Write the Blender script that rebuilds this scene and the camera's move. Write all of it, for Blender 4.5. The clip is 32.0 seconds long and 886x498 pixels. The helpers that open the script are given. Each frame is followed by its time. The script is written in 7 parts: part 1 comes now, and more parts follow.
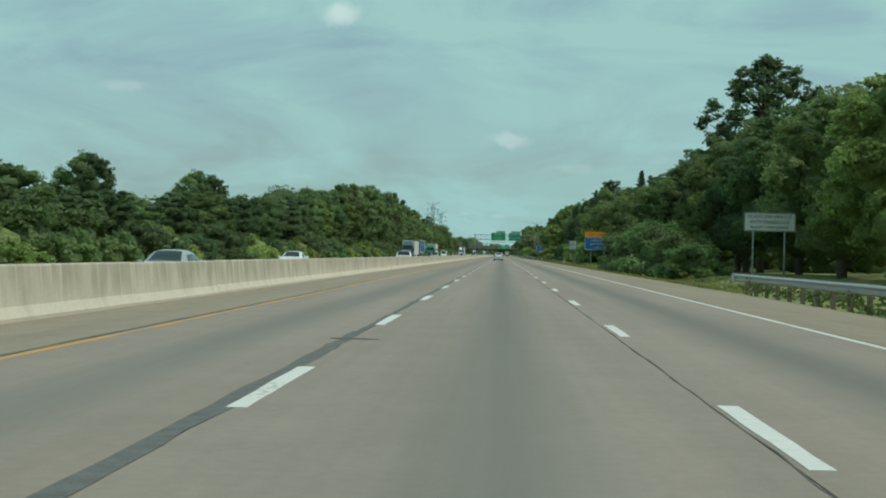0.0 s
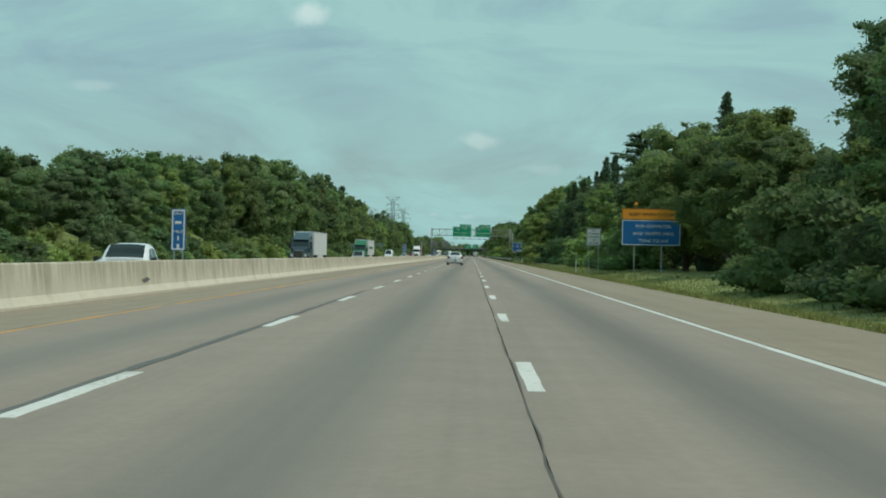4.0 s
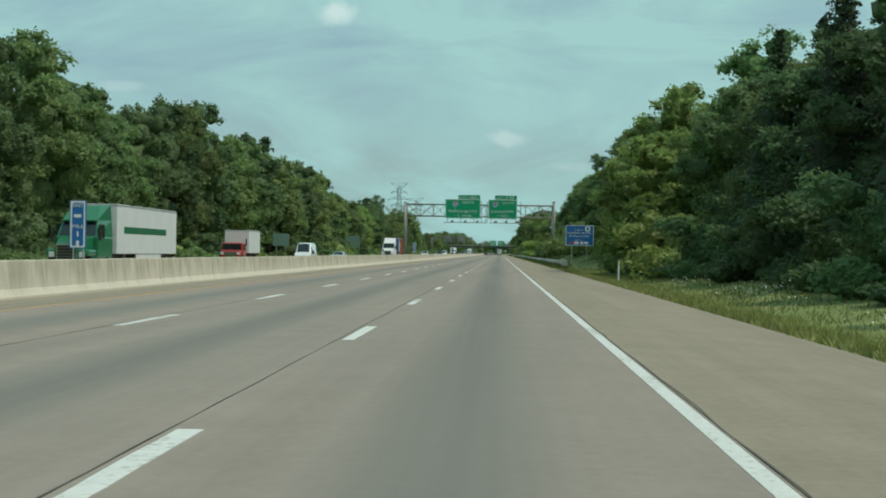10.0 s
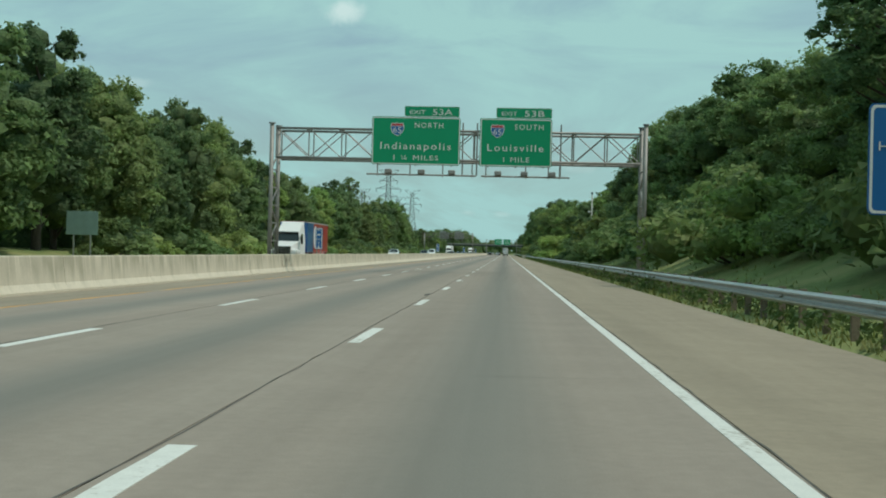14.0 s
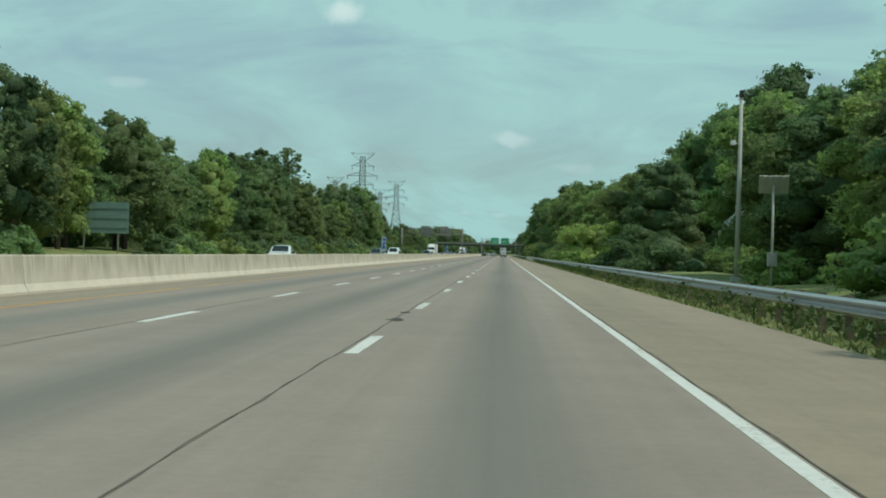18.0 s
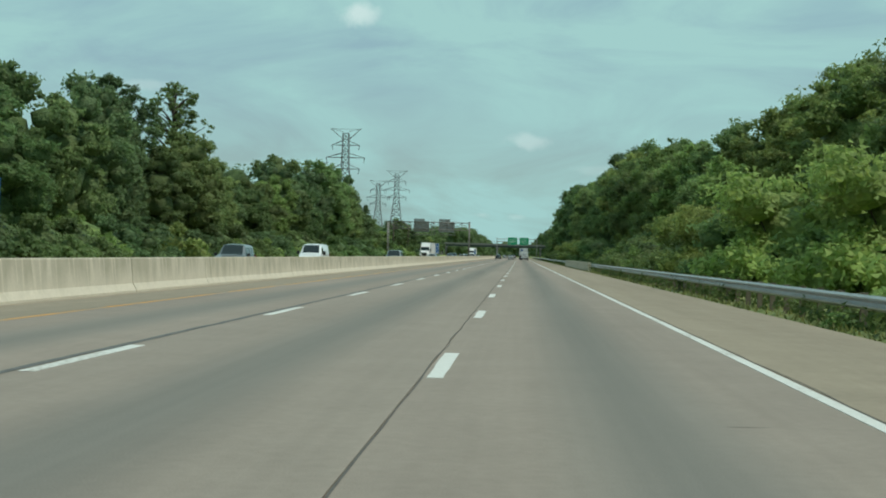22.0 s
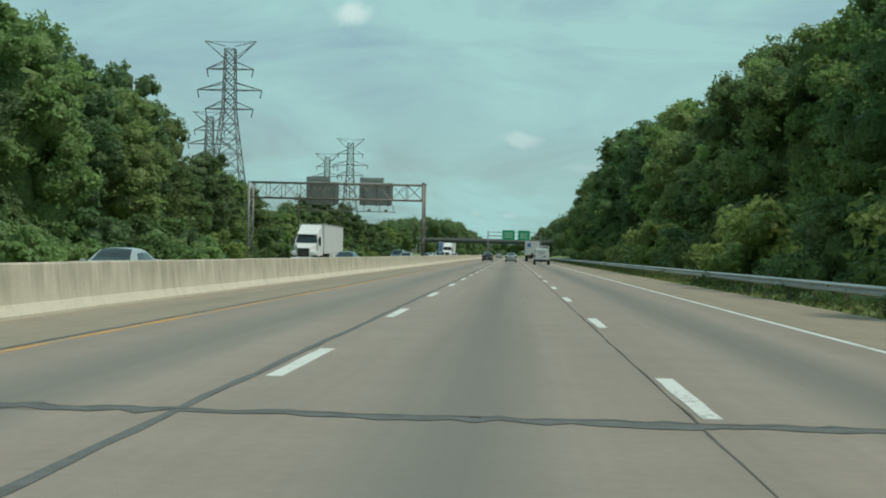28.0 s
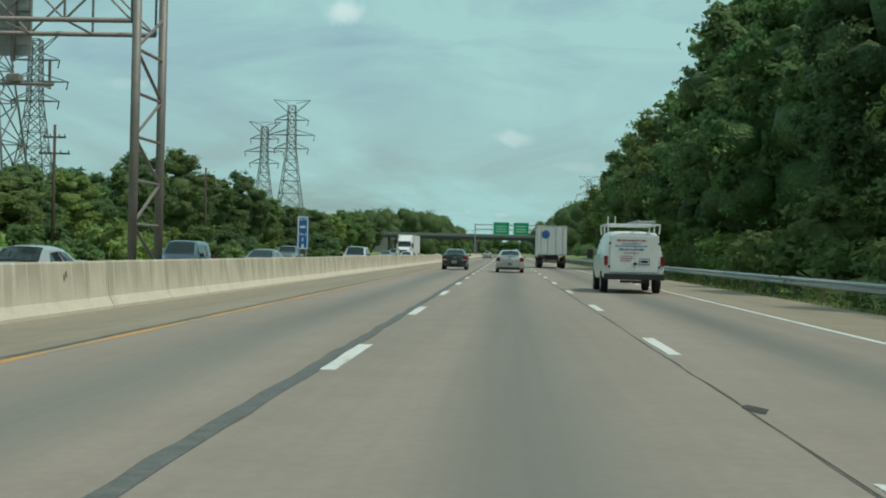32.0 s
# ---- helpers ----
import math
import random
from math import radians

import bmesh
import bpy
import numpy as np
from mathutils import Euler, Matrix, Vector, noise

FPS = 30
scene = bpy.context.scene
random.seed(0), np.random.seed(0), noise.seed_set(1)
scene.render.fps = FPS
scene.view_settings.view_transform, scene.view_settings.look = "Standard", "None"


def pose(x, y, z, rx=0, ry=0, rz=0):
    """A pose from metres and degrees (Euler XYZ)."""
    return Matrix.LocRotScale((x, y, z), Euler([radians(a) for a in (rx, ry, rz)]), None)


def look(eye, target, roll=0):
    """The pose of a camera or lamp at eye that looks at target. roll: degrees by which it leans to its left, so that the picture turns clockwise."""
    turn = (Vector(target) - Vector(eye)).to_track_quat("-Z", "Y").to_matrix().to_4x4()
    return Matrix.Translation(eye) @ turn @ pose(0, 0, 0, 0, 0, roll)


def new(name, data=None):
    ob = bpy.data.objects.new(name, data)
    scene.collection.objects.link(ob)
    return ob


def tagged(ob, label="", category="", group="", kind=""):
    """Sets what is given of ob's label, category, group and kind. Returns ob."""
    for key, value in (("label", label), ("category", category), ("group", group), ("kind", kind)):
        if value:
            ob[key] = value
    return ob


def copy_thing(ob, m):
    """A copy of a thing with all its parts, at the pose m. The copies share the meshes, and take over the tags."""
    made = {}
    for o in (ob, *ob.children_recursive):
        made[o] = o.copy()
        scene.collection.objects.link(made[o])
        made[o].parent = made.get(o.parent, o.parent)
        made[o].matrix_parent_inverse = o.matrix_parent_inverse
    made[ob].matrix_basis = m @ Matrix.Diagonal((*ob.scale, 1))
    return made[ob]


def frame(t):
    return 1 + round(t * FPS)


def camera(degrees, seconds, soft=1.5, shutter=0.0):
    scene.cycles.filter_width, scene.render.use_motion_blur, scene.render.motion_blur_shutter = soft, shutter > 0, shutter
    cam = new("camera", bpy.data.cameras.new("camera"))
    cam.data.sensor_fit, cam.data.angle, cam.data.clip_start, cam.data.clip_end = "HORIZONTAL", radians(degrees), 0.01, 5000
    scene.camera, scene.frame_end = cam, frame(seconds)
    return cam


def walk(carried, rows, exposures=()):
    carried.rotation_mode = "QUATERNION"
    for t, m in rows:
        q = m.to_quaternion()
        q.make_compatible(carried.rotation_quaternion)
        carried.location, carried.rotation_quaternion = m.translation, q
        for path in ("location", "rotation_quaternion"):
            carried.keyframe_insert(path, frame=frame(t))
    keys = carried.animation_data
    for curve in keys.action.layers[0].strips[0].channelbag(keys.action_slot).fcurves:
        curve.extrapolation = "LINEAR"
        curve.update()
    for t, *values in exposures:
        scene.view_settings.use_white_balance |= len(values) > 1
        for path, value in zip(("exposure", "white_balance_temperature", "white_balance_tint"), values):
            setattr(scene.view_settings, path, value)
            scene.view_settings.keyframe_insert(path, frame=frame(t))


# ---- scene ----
# ---------- camera: a car's windscreen view along a motorway, y runs along the road ----------
EYE = 1.248
PATH = (
    (0.0, 0.002, -0.00, 0.192, -1.193, 2.629),
    (0.5, 0.059, 13.37, 0.222, -1.199, 2.395),
    (1.0, 0.130, 26.75, 0.243, -1.204, 2.319),
    (1.5, 0.225, 40.15, 0.210, -1.206, 2.204),
    (2.0, 0.358, 53.57, 0.317, -1.202, 2.027),
    (2.5, 0.541, 67.02, 0.272, -1.192, 1.766),
    (3.0, 0.766, 80.49, 0.315, -1.173, 1.519),
    (3.5, 1.026, 93.99, 0.297, -1.146, 1.365),
    (4.0, 1.314, 107.52, 0.244, -1.107, 1.271),
    (4.5, 1.621, 121.07, 0.222, -1.058, 1.174),
    (6.5, 2.865, 176.52, 0.171, -0.806, 1.760),
    (7.0, 3.133, 190.53, 0.070, -0.757, 1.792),
    (7.5, 3.375, 204.59, 0.059, -0.725, 1.817),
    (8.0, 3.589, 218.74, 0.086, -0.717, 1.929),
    (8.5, 3.768, 232.92, 0.064, -0.729, 2.055),
    (9.0, 3.909, 247.05, 0.066, -0.761, 2.202),
    (9.5, 4.003, 261.08, 0.156, -0.810, 2.408),
    (10.0, 4.060, 275.04, 0.150, -0.872, 2.537),
    (10.5, 4.088, 288.97, 0.099, -0.942, 2.651),
    (11.0, 4.095, 302.94, 0.133, -1.014, 2.718),
    (11.5, 4.089, 316.97, 0.163, -1.084, 2.780),
    (12.0, 4.072, 331.04, 0.087, -1.151, 2.813),
    (12.5, 4.047, 345.15, 0.150, -1.214, 2.782),
    (13.0, 4.016, 359.26, 0.125, -1.272, 2.806),
    (13.5, 3.981, 373.37, 0.165, -1.325, 2.816),
    (14.0, 3.944, 387.48, 0.113, -1.373, 2.791),
    (14.5, 3.905, 401.61, 0.049, -1.415, 2.835),
    (16.5, 3.772, 458.33, 0.077, -1.534, 2.739),
    (17.0, 3.760, 472.51, 0.054, -1.552, 2.722),
    (17.5, 3.752, 486.68, 0.196, -1.565, 2.657),
    (18.0, 3.739, 500.83, 0.134, -1.575, 2.676),
    (18.5, 3.711, 514.98, 0.183, -1.581, 2.704),
    (19.0, 3.661, 529.12, 0.163, -1.585, 2.824),
    (19.5, 3.580, 543.25, 0.200, -1.587, 2.918),
    (20.0, 3.468, 557.40, 0.153, -1.587, 3.025),
    (20.5, 3.328, 571.62, 0.106, -1.584, 3.158),
    (21.0, 3.161, 585.93, 0.160, -1.578, 3.254),
    (21.5, 2.969, 600.37, 0.168, -1.569, 3.347),
    (22.0, 2.757, 614.92, 0.207, -1.556, 3.438),
    (22.5, 2.533, 629.53, 0.143, -1.540, 3.605),
    (23.0, 2.301, 644.18, 0.235, -1.521, 3.679),
    (23.5, 2.070, 658.83, 0.280, -1.499, 3.537),
    (24.0, 1.840, 673.51, 0.168, -1.476, 3.563),
    (24.5, 1.616, 688.23, 0.142, -1.452, 3.499),
    (25.0, 1.401, 703.01, 0.086, -1.428, 3.474),
    (25.5, 1.197, 717.89, 0.185, -1.407, 3.442),
    (27.5, 0.511, 776.94, 0.080, -1.340, 3.176),
    (28.0, 0.374, 791.27, 0.163, -1.329, 3.119),
    (28.5, 0.259, 805.87, 0.020, -1.321, 3.090),
    (29.0, 0.162, 820.65, 0.341, -1.315, 3.066),
    (29.5, 0.079, 835.50, 0.172, -1.310, 2.931),
    (30.0, 0.007, 850.35, 0.289, -1.305, 2.867),
    (30.5, -0.057, 865.08, 0.162, -1.301, 2.791),
    (31.0, -0.116, 879.73, 0.161, -1.297, 2.733),
    (31.5, -0.171, 894.33, 0.188, -1.293, 2.686),
    (32.0, -0.225, 908.91, 0.117, -1.288, 2.771),
)

cam = camera(38.16, 32.0, soft=1.9)
walk(cam, [(t, pose(x, y, EYE, 90 + pitch, roll, yaw)) for t, x, y, pitch, roll, yaw in PATH],
     exposures=[(0.0, -0.38, 6250, 5), (4.5, -0.35, 6250, 5), (8.0, -0.30, 6250, 5), (32.0, -0.28, 6250, 5)])

# ---------- sky and sun ----------
SUN_UP, SUN_SIDE = 59.0, 110.0          # elevation; degrees clockwise from straight ahead


def make_world():
    w = bpy.data.worlds.new("sky")
    w.use_nodes = True
    nt = w.node_tree
    nt.nodes.clear()
    N, L = nt.nodes.new, nt.links.new
    out, bg = N("ShaderNodeOutputWorld"), N("ShaderNodeBackground")
    sky = N("ShaderNodeTexSky")
    sky.sky_type, sky.sun_disc = "NISHITA", False
    sky.sun_elevation, sky.sun_rotation = radians(SUN_UP), radians(SUN_SIDE)
    sky.air_density, sky.dust_density, sky.ozone_density = 1.0, 2.5, 2.0
    co = N("ShaderNodeTexCoord")
    # thin high haze, drawn out sideways
    mp = N("ShaderNodeMapping")
    mp.inputs["Scale"].default_value = (2.4, 2.4, 8.0)
    mp.inputs["Rotation"].default_value = (0.0, radians(7), 0.0)
    L(co.outputs["Generated"], mp.inputs["Vector"])
    n1 = N("ShaderNodeTexNoise")
    n1.inputs["Scale"].default_value, n1.inputs["Detail"].default_value = 1.9, 8.0
    n1.inputs["Roughness"].default_value, n1.inputs["Distortion"].default_value = 0.60, 0.9
    L(mp.outputs["Vector"], n1.inputs["Vector"])
    r1 = N("ShaderNodeMapRange")
    r1.inputs["From Min"].default_value, r1.inputs["From Max"].default_value = 0.36, 0.62
    r1.inputs["To Min"].default_value, r1.inputs["To Max"].default_value = 0.46, 1.0
    L(n1.outputs["Fac"], r1.inputs["Value"])
    mix = N("ShaderNodeMix")
    mix.data_type = "RGBA"
    L(r1.outputs["Result"], mix.inputs["Factor"])
    L(sky.outputs["Color"], mix.inputs["A"])
    mix.inputs["B"].default_value = HAZE
    last = mix.outputs["Result"]
    # a few small fair-weather clouds at fixed bearings: centre, width, height, strength
    wob = N("ShaderNodeTexNoise")
    wob.inputs["Scale"].default_value, wob.inputs["Detail"].default_value = 38.0, 6.0
    L(co.outputs["Generated"], wob.inputs["Vector"])
    sep = N("ShaderNodeSeparateXYZ")
    L(co.outputs["Generated"], sep.inputs["Vector"])

    def maths(op, a, b=None):
        m = N("ShaderNodeMath")
        m.operation = op
        for i, v in enumerate((a, b)):
            if v is None:
                continue
            if isinstance(v, (int, float)):
                m.inputs[i].default_value = v
            else:
                L(v, m.inputs[i])
        return m.outputs[0]

    for cx, cz, wx, wz, k in ((-0.133, 0.187, 0.020, 0.014, 0.75), (0.008, 0.090, 0.024, 0.008, 0.42),
                              (-0.300, 0.128, 0.020, 0.005, 0.25), (-0.031, 0.031, 0.010, 0.0035, 0.30),
                              (-0.002, 0.030, 0.008, 0.0025, 0.22), (0.250, 0.250, 0.05, 0.015, 0.3),
                              (0.055, 0.068, 0.018, 0.004, 0.16)):
        dx = maths("DIVIDE", maths("SUBTRACT", maths("DIVIDE", sep.outputs["X"], maths("MAXIMUM", sep.outputs["Y"], 0.05)), cx), wx)
        dz = maths("DIVIDE", maths("SUBTRACT", maths("DIVIDE", sep.outputs["Z"], maths("MAXIMUM", sep.outputs["Y"], 0.05)), cz), wz)
        d = maths("SQRT", maths("ADD", maths("MULTIPLY", dx, dx), maths("MULTIPLY", dz, dz)))
        v = maths("ADD", maths("SUBTRACT", 1.0, d), maths("MULTIPLY", maths("SUBTRACT", wob.outputs["Fac"], 0.5), 2.6))
        fac = N("ShaderNodeMapRange")
        fac.interpolation_type = "SMOOTHSTEP"
        fac.inputs["From Min"].default_value, fac.inputs["From Max"].default_value = 0.0, 0.9
        fac.inputs["To Max"].default_value = k
        L(v, fac.inputs["Value"])
        front = maths("MULTIPLY", fac.outputs["Result"], maths("GREATER_THAN", sep.outputs["Y"], 0.1))
        m2 = N("ShaderNodeMix")
        m2.data_type = "RGBA"
        L(front, m2.inputs["Factor"])
        L(last, m2.inputs["A"])
        m2.inputs["B"].default_value = CLOUD
        last = m2.outputs["Result"]
    L(last, bg.inputs["Color"])
    bg.inputs["Strength"].default_value = SKY
    L(bg.outputs["Background"], out.inputs["Surface"])
    scene.world = w


SKY = 0.124
HAZE = (3.76, 5.98, 5.74, 1)
CLOUD = (6.6, 7.8, 7.5, 1)
make_world()
sun = new("sun", bpy.data.lights.new("sun", "SUN"))
sun.data.energy, sun.data.angle, sun.data.color = 2.75, radians(2.0), (1.0, 0.93, 0.82)
a, e = radians(SUN_SIDE), radians(SUN_UP)
sun.matrix_world = look((0, 0, 60), Vector((0, 0, 60)) - Vector((math.sin(a) * math.cos(e), math.cos(a) * math.cos(e), math.sin(e))))


# ---------- materials ----------
def mat(name, color, rough=0.7, metal=0.0, vary=0.12, scale=6.0, bump=0.0, bscale=60.0, spec=0.5, hue=0.0, coat=0.0, per=""):
    """A surface with variation at two scales; per: 'island' or 'object' shifts each leaf or piece."""
    m = bpy.data.materials.new(name)
    m.use_nodes = True
    nt = m.node_tree
    N, L = nt.nodes.new, nt.links.new
    b = nt.nodes["Principled BSDF"]
    b.inputs["Roughness"].default_value, b.inputs["Metallic"].default_value = rough, metal
    b.inputs["Specular IOR Level"].default_value = spec
    b.inputs["Coat Weight"].default_value = coat
    b.inputs["Coat Roughness"].default_value = 0.06
    tc = N("ShaderNodeTexCoord")
    n1, n2 = N("ShaderNodeTexNoise"), N("ShaderNodeTexNoise")
    for n, s in ((n1, scale), (n2, scale * 9)):
        n.inputs["Scale"].default_value, n.inputs["Detail"].default_value = s, 5.0
        L(tc.outputs["Object"], n.inputs["Vector"])
    add = N("ShaderNodeMath")
    add.operation = "ADD"
    L(n1.outputs["Fac"], add.inputs[0])
    L(n2.outputs["Fac"], add.inputs[1])
    r = N("ShaderNodeMapRange")
    r.inputs["From Min"].default_value, r.inputs["From Max"].default_value = 0.6, 1.4
    r.inputs["To Min"].default_value, r.inputs["To Max"].default_value = 1 - vary, 1 + vary
    L(add.outputs[0], r.inputs["Value"])
    hs = N("ShaderNodeHueSaturation")
    hs.inputs["Color"].default_value = (*color, 1)
    L(r.outputs["Result"], hs.inputs["Value"])
    if per:
        info = N("ShaderNodeNewGeometry") if per == "island" else N("ShaderNodeObjectInfo")
        rnd = info.outputs["Random Per Island"] if per == "island" else info.outputs["Random"]
        r2 = N("ShaderNodeMapRange")
        r2.inputs["To Min"].default_value, r2.inputs["To Max"].default_value = 0.5 - hue, 0.5 + hue
        L(rnd, r2.inputs["Value"])
        L(r2.outputs["Result"], hs.inputs["Hue"])
    L(hs.outputs["Color"], b.inputs["Base Color"])
    if bump:
        bn, bp = N("ShaderNodeTexNoise"), N("ShaderNodeBump")
        bn.inputs["Scale"].default_value, bn.inputs["Detail"].default_value = bscale, 4.0
        L(tc.outputs["Object"], bn.inputs["Vector"])
        L(bn.outputs["Fac"], bp.inputs["Height"])
        bp.inputs["Strength"].default_value, bp.inputs["Distance"].default_value = bump, 0.02
        L(bp.outputs["Normal"], b.inputs["Normal"])
    return m


def leaf_mat(name, color, light=0.5, own=1.0, cells=False):
    """Foliage: each leaf its own shade, each tree its own tone, light passing through; cells: a closed leafy mass."""
    m = bpy.data.materials.new(name)
    m.use_nodes = True
    nt = m.node_tree
    N, L = nt.nodes.new, nt.links.new
    out = nt.nodes["Material Output"]
    b = nt.nodes["Principled BSDF"]
    b.inputs["Roughness"].default_value, b.inputs["Specular IOR Level"].default_value = 0.6, 0.25
    geo, info, tc = N("ShaderNodeNewGeometry"), N("ShaderNodeObjectInfo"), N("ShaderNodeTexCoord")
    ramp = N("ShaderNodeValToRGB")
    c = Vector(color)
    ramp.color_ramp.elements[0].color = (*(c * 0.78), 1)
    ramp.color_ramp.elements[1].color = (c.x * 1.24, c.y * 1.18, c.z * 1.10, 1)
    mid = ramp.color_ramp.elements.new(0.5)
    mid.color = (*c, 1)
    pick = geo.outputs["Random Per Island"]
    if cells:
        v = N("ShaderNodeTexVoronoi")
        v.inputs["Scale"].default_value = 5.2
        L(tc.outputs["Object"], v.inputs["Vector"])
        sep = N("ShaderNodeSeparateColor")
        L(v.outputs["Color"], sep.inputs["Color"])
        pick = sep.outputs["Red"]
        ad, bp = N("ShaderNodeMath"), N("ShaderNodeBump")
        ad.operation = "ADD"
        L(sep.outputs["Green"], ad.inputs[0])
        L(v.outputs["Distance"], ad.inputs[1])
        bp.inputs["Strength"].default_value, bp.inputs["Distance"].default_value = 0.9, 0.16
        L(ad.outputs[0], bp.inputs["Height"])
        L(bp.outputs["Normal"], b.inputs["Normal"])
    L(pick, ramp.inputs["Fac"])
    # one tone for a whole tree, taken from where it stands
    sn, wn = N("ShaderNodeVectorMath"), N("ShaderNodeTexWhiteNoise")
    sn.operation = "SNAP"
    sn.inputs[1].default_value = (0.5, 0.5, 50.0)
    L(info.outputs["Location"], sn.inputs[0])
    L(sn.outputs["Vector"], wn.inputs["Vector"])
    ws = N("ShaderNodeSeparateColor")
    L(wn.outputs["Color"], ws.inputs["Color"])
    hs = N("ShaderNodeHueSaturation")
    h, v2 = N("ShaderNodeMapRange"), N("ShaderNodeMapRange")
    h.inputs["To Min"].default_value, h.inputs["To Max"].default_value = 0.5 - 0.012 * own, 0.5 + 0.022 * own
    v2.inputs["To Min"].default_value, v2.inputs["To Max"].default_value = 1 - 0.24 * own, 1 + 0.26 * own
    L(ws.outputs["Red"], h.inputs["Value"])
    L(ws.outputs["Green"], v2.inputs["Value"])
    L(h.outputs["Result"], hs.inputs["Hue"])
    n, nr, vm = N("ShaderNodeTexNoise"), N("ShaderNodeMapRange"), N("ShaderNodeMath")
    n.inputs["Scale"].default_value, n.inputs["Detail"].default_value = 0.42, 4.0
    L(tc.outputs["Object"], n.inputs["Vector"])
    nr.inputs["From Min"].default_value, nr.inputs["From Max"].default_value = 0.3, 0.7
    nr.inputs["To Min"].default_value, nr.inputs["To Max"].default_value = 0.74, 1.26
    L(n.outputs["Fac"], nr.inputs["Value"])
    vm.operation = "MULTIPLY"
    L(v2.outputs["Result"], vm.inputs[0])
    L(nr.outputs["Result"], vm.inputs[1])
    L(vm.outputs[0], hs.inputs["Value"])
    L(ramp.outputs["Color"], hs.inputs["Color"])
    L(hs.outputs["Color"], b.inputs["Base Color"])
    tr, mx = N("ShaderNodeBsdfTranslucent"), N("ShaderNodeMixShader")
    L(hs.outputs["Color"], tr.inputs["Color"])
    mx.inputs["Fac"].default_value = light
    L(b.outputs["BSDF"], mx.inputs[1])
    L(tr.outputs["BSDF"], mx.inputs[2])
    L(mx.outputs["Shader"], out.inputs["Surface"])
    return m


def road_mat(name, color, centre=None, dark=0.62, vary=0.1):
    """Old concrete: fine grain, broad stains drawn out along the road, an oil band down the lane's middle."""
    m = mat(name, color, 0.85, vary=vary, scale=0.9, bump=0.25, bscale=45.0, spec=0.35)
    nt = m.node_tree
    N, L = nt.nodes.new, nt.links.new
    b = nt.nodes["Principled BSDF"]
    src = b.inputs["Base Color"].links[0].from_socket
    tc, mp, n = N("ShaderNodeTexCoord"), N("ShaderNodeMapping"), N("ShaderNodeTexNoise")
    mp.inputs["Scale"].default_value = (0.9, 0.035, 1)
    L(tc.outputs["Object"], mp.inputs["Vector"])
    L(mp.outputs["Vector"], n.inputs["Vector"])
    n.inputs["Scale"].default_value, n.inputs["Detail"].default_value = 1.0, 5.0
    r = N("ShaderNodeMapRange")
    r.inputs["From Min"].default_value, r.inputs["From Max"].default_value = 0.35, 0.7
    r.inputs["To Min"].default_value, r.inputs["To Max"].default_value = 1.06, 0.90
    L(n.outputs["Fac"], r.inputs["Value"])
    # fine streaks that the tyres have drawn out
    mp2, n3, r3, mu3 = N("ShaderNodeMapping"), N("ShaderNodeTexNoise"), N("ShaderNodeMapRange"), N("ShaderNodeMath")
    mp2.inputs["Scale"].default_value = (7.0, 0.05, 1)
    L(tc.outputs["Object"], mp2.inputs["Vector"])
    L(mp2.outputs["Vector"], n3.inputs["Vector"])
    n3.inputs["Scale"].default_value, n3.inputs["Detail"].default_value = 1.0, 6.0
    r3.inputs["From Min"].default_value, r3.inputs["From Max"].default_value = 0.3, 0.7
    r3.inputs["To Min"].default_value, r3.inputs["To Max"].default_value = 0.965, 1.03
    L(n3.outputs["Fac"], r3.inputs["Value"])
    mu3.operation = "MULTIPLY"
    L(r.outputs["Result"], mu3.inputs[0])
    L(r3.outputs["Result"], mu3.inputs[1])
    val = mu3.outputs[0]
    if centre is not None:
        sep = N("ShaderNodeSeparateXYZ")
        L(tc.outputs["Object"], sep.inputs["Vector"])
        off, ab = N("ShaderNodeMath"), N("ShaderNodeMath")
        off.operation, ab.operation = "SUBTRACT", "ABSOLUTE"
        off.inputs[1].default_value = centre
        L(sep.outputs["X"], off.inputs[0])
        L(off.outputs[0], ab.inputs[0])
        band = N("ShaderNodeMapRange")
        band.interpolation_type = "SMOOTHSTEP"
        band.inputs["From Min"].default_value, band.inputs["From Max"].default_value = 0.0, 1.0
        band.inputs["To Min"].default_value, band.inputs["To Max"].default_value = dark, 1.0
        L(ab.outputs[0], band.inputs["Value"])
        mu = N("ShaderNodeMath")
        mu.operation = "MULTIPLY"
        L(val, mu.inputs[0])
        L(band.outputs["Result"], mu.inputs[1])
        val = mu.outputs[0]
        # the oil takes the warmth out of the concrete
        tint = N("ShaderNodeMix")
        tint.data_type = "RGBA"
        warm = N("ShaderNodeMapRange")
        warm.inputs["From Min"].default_value, warm.inputs["From Max"].default_value = dark, 1.0
        warm.inputs["To Min"].default_value, warm.inputs["To Max"].default_value = 0.75, 0.0
        L(band.outputs["Result"], warm.inputs["Value"])
        L(warm.outputs["Result"], tint.inputs["Factor"])
        L(src, tint.inputs["A"])
        g = (color[0] + color[1] + color[2]) / 3
        tint.inputs["B"].default_value = (g * 1.06, g * 1.02, g * 0.90, 1)
        src = tint.outputs["Result"]
    hs = N("ShaderNodeHueSaturation")
    L(src, hs.inputs["Color"])
    L(val, hs.inputs["Value"])
    L(hs.outputs["Color"], b.inputs["Base Color"])
    return m


